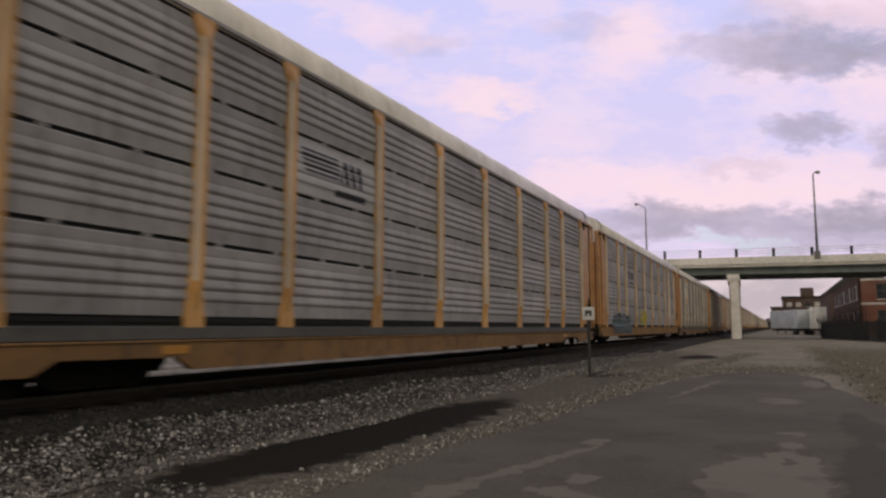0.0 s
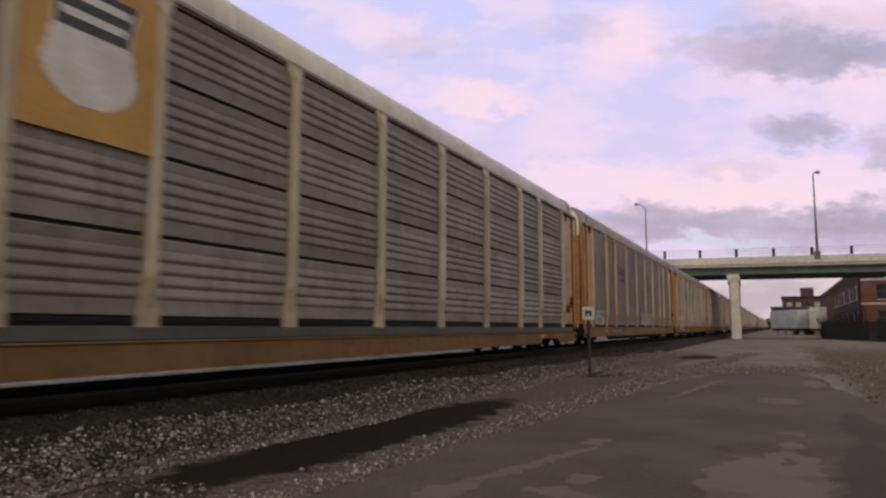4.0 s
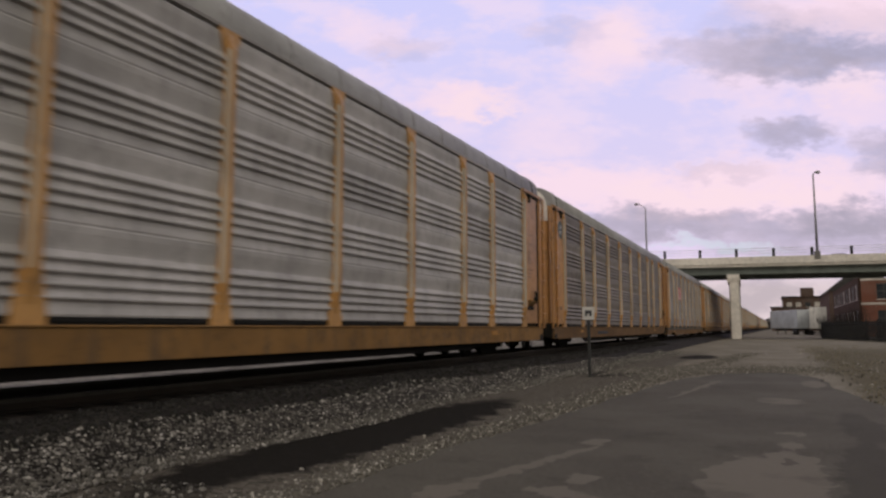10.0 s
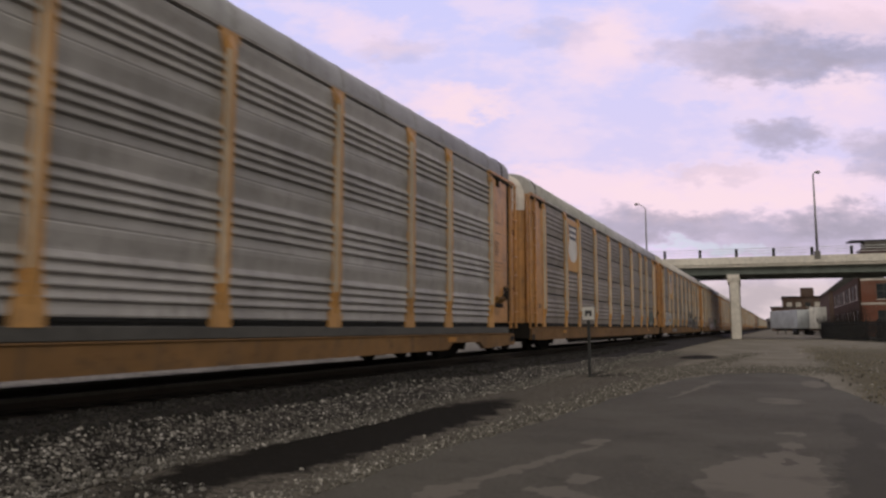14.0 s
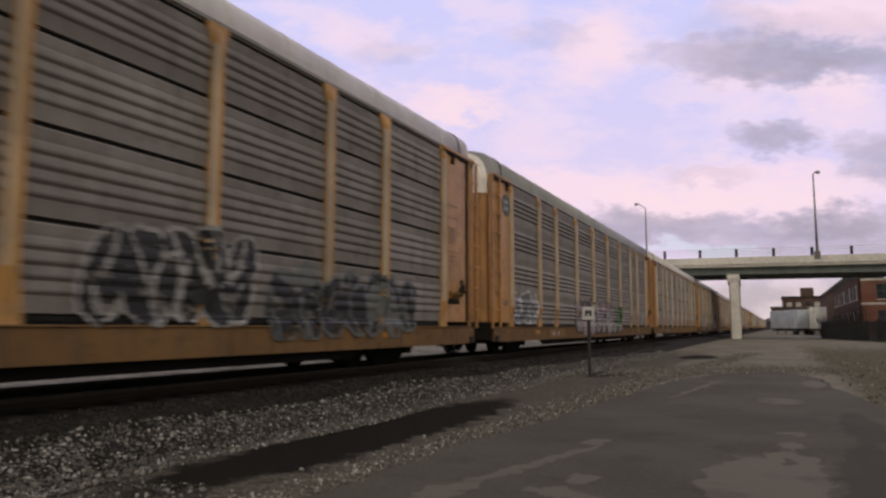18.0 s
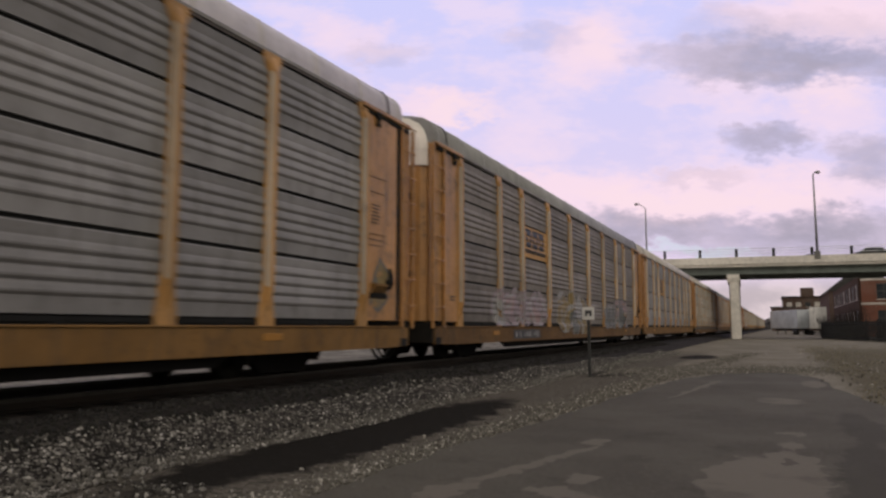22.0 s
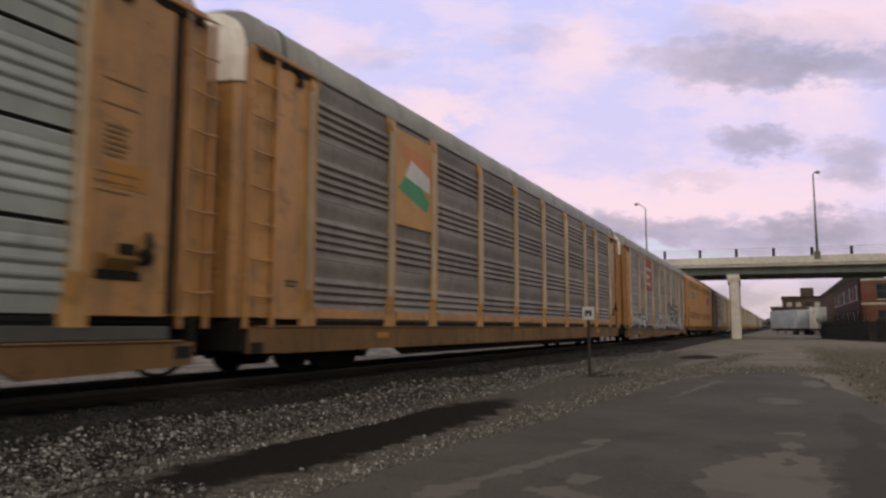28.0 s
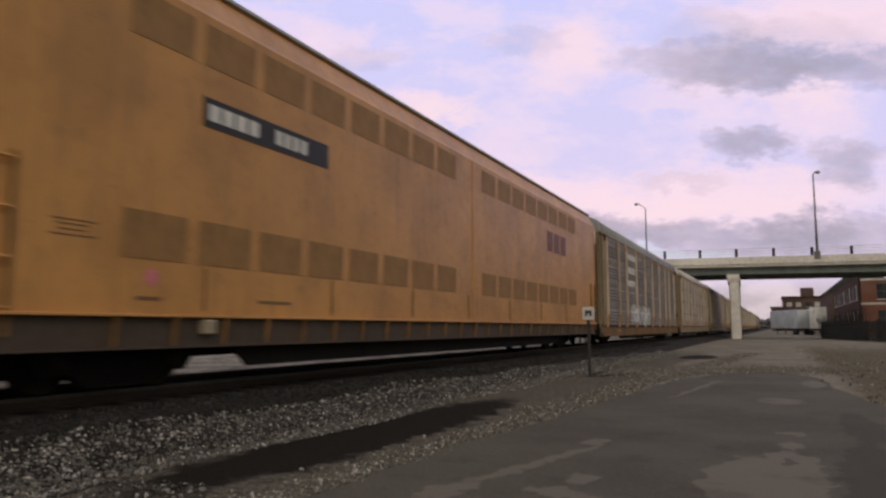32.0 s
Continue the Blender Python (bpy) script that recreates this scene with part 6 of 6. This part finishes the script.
    graffiti(c, "group", 7.7, 13.0, 0.65, 1.7, "faded", "grey", 30, 5, "faded white graffiti letters", ("white",))
    graffiti(c, "group", 13.9, 19.4, 0.55, 2.4, "mint", "black", 31, 4, "large pale mint graffiti edged in black", ("grey", "faded"), "pointed", "black")
    graffiti(c, "group", 19.6, 23.8, 0.60, 1.6, "pink", "faded", 32, 6, "pink and white graffiti", ("white", "red"))
    warning_tape(c, (1, 2, 3, 4))
    red_panel(c)
    cars[17] = smooth_car(17)
    kinds = (("group", "dull", "grey", False), ("group", "brown", "grey", False), ("slot", "silver", "cream", False), ("slot", "brown", "cream", True), ("group", "dull", "grey", False))
    for i in range(18, LAST + 1):
        style, pan, roof, deep = kinds[(i * 3) % 5]
        if i == 18:
            style, pan, roof = "group", "brown", "grey"
        cars[i] = auto_rack(i, style, pan, roof, deep, near=i < 20, label={"silver": "silver ribbed auto rack car far down the train", "dull": "grey ribbed auto rack car far down the train", "brown": "brown-grey auto rack car far down the train"}[pan])
        if i == 18:
            for j, z in enumerate((4.4, 3.7, 3.0)):
                strip(cars[i], "emblem_bar", style, POSTS[2] + 0.2, POSTS[3] - 0.2, z, z + 0.3, CHALK, "white painted bars", None, 0.010)
            graffiti(cars[18], "group", 6.0, 12.5, 0.95, 2.1, "white", "faded", 33, 4, "white graffiti letters")
    return cars


def emblem_placard(c):
    y0, y1 = bay(1)
    z0, z1 = ROW0 + ROW_H * 1.95, TOP - 0.1
    s = Shape().box(HALF + 0.016, HALF + 0.034, y0 - 0.02, y1 + 0.02, z0, z1, 0.004)
    plate = part("placard", s, SIGN_YELLOW, c, "yellow placard with a green and red wedge emblem")
    x = HALF + 0.037
    cy = (y0 + y1) / 2
    part("emblem_wedge", Shape().add([(x, cy - 0.75, z1 - 0.25), (x, cy + 0.8, z1 - 0.35), (x, cy + 0.8, z1 - 0.95), (x, cy - 0.2, z1 - 0.8)], [(0, 1, 2, 3)]), SIGN_ORANGE, plate)
    part("emblem_wedge", Shape().add([(x, cy - 0.75, z1 - 1.25), (x, cy + 0.6, z1 - 1.6), (x, cy + 0.75, z1 - 1.35), (x, cy - 0.2, z1 - 0.75)], [(0, 1, 2, 3)]), SIGN_GREEN, plate)
    part("emblem_bar", Shape().add([(x + 0.003, cy - 0.45, z1 - 0.95), (x + 0.003, cy + 0.75, z1 - 1.15), (x + 0.003, cy + 0.75, z1 - 0.80), (x + 0.003, cy - 0.15, z1 - 0.55)], [(0, 1, 2, 3)]), CHALK, plate)


def red_panel(c):
    y0, y1 = bay(2)
    z0, z1 = ROW0 + ROW_H * 2 + 0.05, TOP - 0.05
    strip(c, "emblem_panel", "group", y0, y1, z0, z1, SIGN_RED, "faded red painted panel with white bars")
    for k, (z, w) in enumerate(((z1 - 0.75, 0.92), (z1 - 1.20, 0.72), (z1 - 1.65, 0.86))):
        strip(c, "lettering_bar", "group", y0 + 0.12, y0 + 0.12 + (y1 - y0) * w * 0.9, z, z + 0.2, CHALK, "", lambda y, z2: ((y - y0) / 0.26) % 1.0 < 0.8, 0.010, 0.035)


def smooth_car(number):
    """The smooth-sided yellow auto carrier with perforated screens."""
    car = thing("auto_carrier_car", "smooth yellow auto carrier car with perforated screens", "railway car", pose(TRACK_X, berth(number) - run(0.0), RAIL_Z), "cars of the freight train")
    f, r = FRONT + 0.15, REAR - 0.25
    face = HALF + 0.02
    side = [(face, 0.93), (face, 5.14), (HALF - 0.02, 5.20), (HALF - 0.20, 5.60), (-HALF + 0.20, 5.60), (-HALF + 0.02, 5.20), (-face, 5.14), (-face, 0.93)]
    part("body", Shape().prism(side, 1, f, r), AUTOYELLOW, car, "smooth yellow body side and eave slope")
    cap = [(HALF - 0.16, 5.64), (HALF - 0.17, 5.70), (HALF - 0.30, 5.78), (0.9, 5.93), (0.0, 5.98), (-0.9, 5.93), (-HALF + 0.30, 5.78), (-HALF + 0.17, 5.70), (-HALF + 0.16, 5.64)]
    part("roof", Shape().prism(cap, 1, f - 0.03, r + 0.03), ROOFS["grey"], car, "grey sheet roof")
    part("roof_gap", Shape().box(-HALF + 0.22, HALF - 0.185, f + 0.01, r - 0.01, 5.602, 5.638), YELLOW_OLD, car, "dark joint under the roof")
    screen = Shape().box(face + 0.001, face + 0.008, 0, 1.04, 0, 0.60, 0.003).mesh("screen", MESH_SCREEN)
    for k in range(16):
        y = 1.10 + k * 1.262 + (1.50 if k > 7 else 0.0)
        for z in (1.64, 4.42):
            part("screen", screen, None, car, "", pose(0, y, z))
    seam = Shape().box(face - 0.01, face + 0.02, -0.03, 0.03, 0.95, 5.08, 0.008).mesh("body_seam", AUTOYELLOW)
    for y in (f + 0.04, 12.05, r - 0.04):
        part("body_seam", seam, None, car, "", pose(0, y, 0))
    rib = Shape().box(face - 0.01, face + 0.014, -0.022, 0.022, 1.02, 1.60, 0.006).mesh("body_rib", YELLOW_OLD)
    for k in range(8):
        part("body_rib", rib, None, car, "", pose(0, 2.5 + 3.09 * k, 0))
    plate = part("number_plate", Shape().box(face + 0.001, face + 0.010, 2.35, 5.40, 3.56, 3.98, 0.003), INK, car, "black plate with white bars")
    for i in range(9):
        if i != 4:
            wide = 0.22 if i < 4 else 0.17
            y = 2.46 + i * 0.28 if i < 4 else 3.93 + (i - 5) * 0.22
            s = Shape().box(face + 0.011, face + 0.014, y, y + wide, 3.66, 3.89)
            part("plate_bar", s, CHALK, plate)
    for i in range(3):
        y = 18.75 + 0.84 * i
        part("emblem_shape", Shape().box(face + 0.001, face + 0.006, y, y + 0.70, 3.42, 4.12, 0.002), DARK_RED, car, "dark red emblem bar")
    part("decal", Shape().lathe([(0.11, face + 0.001), (0.11, face + 0.005), (0.05, face + 0.006)], (0, 1.58, 1.42), 0, 20), SIGN_PINK, car, "small faded red and white decal")
    sill = part("side_sill", Shape().box(HALF - 0.02, HALF + 0.03, f + 0.3, r - 0.3, 0.56, 0.925, 0.01), RUSTY, car, "grimy dark brown ribbed side sill")
    part("sill_edge", Shape().box(HALF - 0.02, HALF + 0.115, f + 0.28, r - 0.28, 0.926, 0.965, 0.008), AUTOYELLOW, car, "thin yellow edge over the sill")
    part("lower_flange", Shape().box(HALF - 0.02, HALF + 0.07, f + 0.3, r - 0.3, 0.535, 0.565, 0.006), RUSTY, car)
    gusset = Shape().prism([(HALF + 0.03, 0.924), (HALF + 0.11, 0.924), (HALF + 0.062, 0.57), (HALF + 0.03, 0.57)], 1, -0.02, 0.02).mesh("sill_rib", YELLOW_OLD)
    for i in range(27):
        part("sill_rib", gusset, None, sill, "", pose(0, f + 2.6 + i * (r - f - 3.4) / 26, 0))
    part("sill_box", Shape().box(HALF + 0.03, HALF + 0.15, 2.40, 2.62, 0.71, 0.90, 0.015), TAN, car, "small pale box on the sill")
    part("lower_beam", Shape().prism([(3.2, 0.56), (3.6, 0.24), (BODY - 3.8, 0.24), (BODY - 3.4, 0.56)], 0, HALF - 0.18, HALF - 0.12), BLACK, car, "black lower side beam")
    part("end_head", Shape().box(-HALF + 0.1, HALF - 0.1, f - 0.06, f - 0.01, 4.3, 5.35, 0.02), WHITE_END, car, "white-painted end head")
    part("end_frame", Shape().box(-HALF + 0.05, HALF + 0.03, f - 0.05, f + 0.02, 0.9, 4.3, 0.02), AUTOYELLOW, car)
    for y0, y1 in ((f + 0.50, f + 1.28), (r - 0.85, r - 0.15)):
        stile = Shape().box(face + 0.0, face + 0.05, -0.025, 0.025, 0.70, 2.62, 0.01)
        lad = part("ladder", stile, YELLOW_OLD, car, "", pose(0, y1, 0))
        part("stile", stile, YELLOW_OLD, lad, "", pose(0, y0 - y1, 0))
        rung = Shape().tube([(face + 0.005, 0.0, 0), (face + 0.06, 0.04, 0), (face + 0.06, y1 - y0 - 0.04, 0), (face + 0.005, y1 - y0, 0)], 0.02, 6).mesh("rung", AUTOYELLOW)
        for i in range(4):
            part("rung", rung, None, lad, "", pose(0, y0 - y1, 1.0 + 0.51 * i))
    for z, y, w in ((1.98, 0.16, 0.60), (1.81, 0.16, 0.60), (1.93, 0.24, 0.40), (1.87, 0.26, 0.36), (1.13, 1.34, 0.40), (1.15, 3.62, 0.80)):
        part("stencil", Shape().box(face + 0.001, face + 0.004, y, y + w, z, z + (0.018 if z > 1.5 else 0.05)), STENCIL, car)
    underframe(car)
    add_bogie(car, number, 1.64, True)
    add_bogie(car, number, BODY - 1.75, True)
    return car


train = build_train()


# ---------------------------------------------------------------- traffic on the bridge
def road_car(label, color, long_=4.5, high=1.45, van=False):
    """A road car seen over the parapet: body, cabin, glass, wheels, lights. It heads along +x."""
    mat = plain("car_paint", color, 0.3, grain=3.0, vary=0.06, bump=0.0)
    c = thing("road_car", label, "car", None, "traffic on the bridge")
    h = long_ / 2
    if van:
        body = [(-h, 0.3), (h, 0.3), (h, 0.85), (h * 0.93, 1.0), (h * 0.52, 1.08), (h * 0.30, high), (-h * 0.86, high), (-h, 1.0)]
        glass = [(h * 0.47, 1.09), (h * 0.28, high - 0.10), (-h * 0.84, high - 0.10), (-h * 0.93, 1.05)]
    else:
        body = [(-h, 0.3), (h, 0.3), (h, 0.68), (h * 0.9, 0.82), (h * 0.42, 0.92), (h * 0.12, high), (-h * 0.45, high), (-h * 0.78, 0.95), (-h * 0.97, 0.9)]
        glass = [(h * 0.38, 0.95), (h * 0.10, high - 0.08), (-h * 0.43, high - 0.08), (-h * 0.70, 0.97)]
    part("body", Shape().prism(body, 1, -0.88, 0.88), mat, c)
    part("window_glass", Shape().prism(glass, 1, -0.89, -0.87).prism(glass, 1, 0.87, 0.89), GLASS, c)
    for x in (-h * 0.62, h * 0.62):
        for y in (-0.82, 0.82):
            part("wheel", Shape().lathe([(0.1, y - 0.1), (0.31, y - 0.1), (0.33, y), (0.31, y + 0.1), (0.1, y + 0.1)], (x, 0, 0.33), 1, 16), RUBBER, c, smooth=True)
    part("headlight", Shape().box(h - 0.02, h + 0.02, -0.8, -0.45, 0.55, 0.7).box(h - 0.02, h + 0.02, 0.45, 0.8, 0.55, 0.7), CHALK, c)
    part("tail_light", Shape().box(-h - 0.02, -h + 0.02, -0.8, -0.5, 0.6, 0.78).box(-h - 0.02, -h + 0.02, 0.5, 0.8, 0.6, 0.78), SIGN_RED, c)
    return c


def bus(label):
    c = thing("bus", label, "bus", None, "traffic on the bridge")
    red = plain("orange_red_bus_paint", (0.21, 0.105, 0.08), 0.4, grain=2.0, vary=0.2, bump=0.0)
    part("body", Shape().box(-6.1, 6.1, -1.25, 1.25, 0.35, 2.18, 0.08), red, c)
    part("roof", Shape().prism([(-1.27, 2.18), (1.27, 2.18), (1.27, 2.5), (1.05, 2.72), (-1.05, 2.72), (-1.27, 2.5)], 0, -6.1, 6.1), plain("bright_white_roof", (0.88, 0.87, 0.85), 0.5, vary=0.04), c, "white roof")
    pane = Shape().box(-0.52, 0.52, 1.24, 1.27, 1.25, 2.02).mesh("side_window", GLASS)
    for i in range(9):
        part("side_window", pane, None, c, "", pose(-5.0 + 1.2 * i, 0, 0))
    part("windscreen", Shape().box(-6.13, -6.09, -1.1, 1.1, 1.1, 2.1), GLASS, c)
    for x in (-4.0, 3.6):
        for y in (-1.1, 1.1):
            part("wheel", Shape().lathe([(0.1, y - 0.14), (0.46, y - 0.14), (0.48, y), (0.46, y + 0.14), (0.1, y + 0.14)], (x, 0, 0.48), 1, 18), RUBBER, c, smooth=True)
    return c


def rack_truck(label):
    c = thing("rack_truck", label, "truck", None, "traffic on the bridge")
    dark = plain("dark_red_truck_paint", (0.07, 0.035, 0.035), 0.4, grain=2.0, vary=0.1, bump=0.0)
    part("bed", Shape().box(-2.9, 0.9, -1.0, 1.0, 0.55, 1.25, 0.05), dark, c)
    part("cab", Shape().prism([(0.9, 0.4), (2.9, 0.4), (2.9, 1.05), (2.2, 1.15), (1.85, 1.85), (0.9, 1.85)], 1, -0.95, 0.95), dark, c)
    part("cab_window", Shape().box(1.05, 1.75, -0.97, 0.97, 1.2, 1.72), GLASS, c)
    part("rack", Shape().box(-3.9, 3.3, -0.9, 0.9, 2.10, 2.28, 0.03), POST_DARK, c, "long flat load on an overhead rack")
    part("rack_panel", Shape().box(-2.4, 1.4, -0.95, 0.95, 1.25, 2.1, 0.02), FRAME, c)
    for x in (-1.9, 2.0):
        for y in (-0.85, 0.85):
            part("wheel", Shape().lathe([(0.1, y - 0.12), (0.38, y - 0.12), (0.4, y), (0.38, y + 0.12), (0.1, y + 0.12)], (x, 0, 0.4), 1, 16), RUBBER, c, smooth=True)
    return c


traffic = []   # (vehicle, lane, [(time, place along the bridge)], heading)
DECK_Z = 8.80


def along(u, lane):
    """Place along the bridge of a vehicle in a lane, from its bearing."""
    a = (u - 784) / 1273.6
    cy, sy = math.cos(radians(YAW)), math.sin(radians(YAW))
    k = math.cos(radians(PITCH))
    d = Vector((a * cy - k * sy, a * sy + k * cy, 0))
    o = BRIDGE @ Vector((0, lane, 0))
    # solve o.xy + s * BDIR = q * d
    return (o.x * d.y - o.y * d.x) / (BDIR.y * d.x - BDIR.x * d.y)


def drive(ob, lane, t, u, speed, heading):
    """The vehicle passes the bearing u at t seconds, at that speed."""
    traffic.append((ob, lane, t, along(u, lane), speed, heading))


drive(road_car("dark grey sport utility car crossing the bridge", (0.03, 0.03, 0.033), 4.8, 1.95, True), 2.4, 11.0, 1345, 21.5, 1)
drive(rack_truck("dark red truck with a long rack crossing the bridge"), 2.4, 13.4, 1361, 20.0, 1)
drive(bus("orange-red bus with a white roof crossing the bridge"), 7.2, 19.8, 1438, 22.5, -1)
drive(road_car("dark grey sedan crossing the bridge", (0.04, 0.042, 0.045), 4.6, 1.42), 2.4, 21.2, 1435, 18.0, 1)
drive(road_car("dull green-grey sedan crossing the bridge", (0.05, 0.055, 0.05), 4.8, 1.45), 2.4, 21.2, 1320, 17.3, 1)
drive(road_car("low grey car in the far lane", (0.06, 0.06, 0.06), 4.4, 1.35), 8.2, 22.2, 1356, 23.0, -1)
drive(road_car("white car crossing the bridge", (0.55, 0.55, 0.55), 4.4, 1.42), 2.4, 27.5, 1560, 20.0, 1)
drive(road_car("dark red sport utility car crossing the bridge", (0.05, 0.022, 0.022), 4.9, 1.95, True), 2.4, 31.0, 1351, 18.0, 1)
drive(road_car("grey car in the far lane", (0.10, 0.10, 0.10), 4.4, 1.36), 8.2, 7.4, 1285, 18.0, -1)
drive(road_car("brown car in the far lane", (0.09, 0.06, 0.05), 4.4, 1.36), 8.2, 9.4, 1312, 18.5, 1)


# ---------------------------------------------------------------- a flag on a pole by the road's edge
def build_flag():
    cloth = plain("faded_red_cloth", (0.34, 0.10, 0.085), 0.85, grain=8.0, vary=0.15)
    flag = thing("flag_pole", "thin steel pole with a small faded red flag", "flag", pose(10.35, 56.0, 0))
    part("pole", Shape().tube([(0, 0, -0.2), (0, 0, 3.5), (0, 0, 7.2)], [0.05, 0.045, 0.035], 8), POLE_GREY, flag)
    part("hanging_lamp", Shape().lathe([(0.04, 0.0), (0.16, -0.10), (0.20, -0.35), (0.17, -0.42)], (-1.0, -0.1, 5.75), 2, 14), TRAILER_WHITE, flag, "pale hanging lamp shade", smooth=True)
    part("lamp_bracket", Shape().tube([(0, 0, 6.0), (-0.6, -0.05, 5.95), (-1.0, -0.1, 5.75)], 0.02, 6), POST_DARK, flag)
    pieces = []
    for k in range(2):
        s = Shape()
        for i in range(4):
            y0, y1 = 0.02 * math.sin(2.2 * i), 0.02 * math.sin(2.2 * (i + 1))
            x0, x1 = -0.14 * i, -0.14 * (i + 1)
            s.prism([(x0, y0 - 0.006), (x1, y1 - 0.006), (x1, y1 + 0.006), (x0, y0 + 0.006)], 2, 0.0, 0.85 - 0.1 * k)
        pieces.append(part("flag_cloth", s, cloth, flag if k == 0 else pieces[0], "", pose(-0.05, 0, 6.02) if k == 0 else pose(-0.56, 0, 0.05)))
    return pieces


flag_cloth = build_flag()


# ---------------------------------------------------------------- motions
def motions():
    times = [1.0 * i for i in range(33)]
    for number, car in train.items():
        walk(car, [(t, pose(TRACK_X, berth(number) - run(t), RAIL_Z)) for t in times])
    for w, number, y, dy in wheel_sets:
        # the wheels turn while they pass near the camera
        near = [t / 30.0 for t in range(0, 961) if -2.0 < berth(number) + y - run(t / 30.0) < 34.0]
        if not near:
            continue
        rows, last = [], 0.0
        t0 = near[0]
        for t in near:
            rows.append((t, pose(0, dy, 0.38, math.degrees((run(t) - run(t0)) / 0.38) % 360.0, 0, 0)))
        if t0 > 0.05:
            rows.insert(0, (0.0, rows[0][1]))
        if near[-1] < 31.95:
            rows.append((32.0, rows[-1][1]))
        walk(w, rows)
    queue = defaultdict(int)
    for ob, lane, t0, s0, speed, heading in traffic:
        # it stands on the approach, crosses at an even pace, and stands again
        place = {}
        for q in (-34.0, -17.0, 0.0, 17.0, 34.0):
            place[t0 + (q - heading * s0) / speed] = heading * q
        wait = 52.0 + 9.0 * queue[lane, heading, 0]
        queue[lane, heading, 0] += 1
        first, final = min(place), max(place)
        place[first - 3.0], place[first - 6.0] = -heading * wait, -heading * wait
        place[final + 3.0], place[final + 6.0] = heading * (150.0 - wait), heading * (150.0 - wait)
        place = {t: s for t, s in place.items() if 0.0 < t < 32.0}
        keys = sorted(place)
        place[0.0], place[32.0] = place[keys[0]], place[keys[-1]]
        if min(first, 99.0) < 0.0:
            place[0.0] = s0 - heading * speed * t0
        if final + 3.0 > 32.0:
            place[32.0] = s0 + heading * speed * (32.0 - t0) if final > 32.0 else place[keys[-1]] + heading * 6.0
        walk(ob, [(t, BRIDGE @ pose(place[t], lane, DECK_Z, 0, 0, 0 if heading > 0 else 180)) for t in sorted(place)])
    rng = random.Random(5)
    for k, cloth in enumerate(flag_cloth):
        rows = []
        for i in range(81):
            t = 0.4 * i
            swing = 28 * math.sin(2.3 * t + k) + 14 * math.sin(5.1 * t + 2 * k) + rng.uniform(-8, 8)
            droop = 10 + 8 * math.sin(1.7 * t + k)
            at = (-0.05, 0, 6.02) if k == 0 else (-0.56, 0, 0.05)
            rows.append((t, pose(*at, 0, -droop if k == 0 else 0, swing)))
        walk(cloth, rows)
    shift = [(0.0, 0.0, 0.0), (32.0, -245.0, -58.0)]
    walk(sky_sheet, [(t, VIEW @ pose(x, y, -SKY_D)) for t, x, y in shift])


motions()
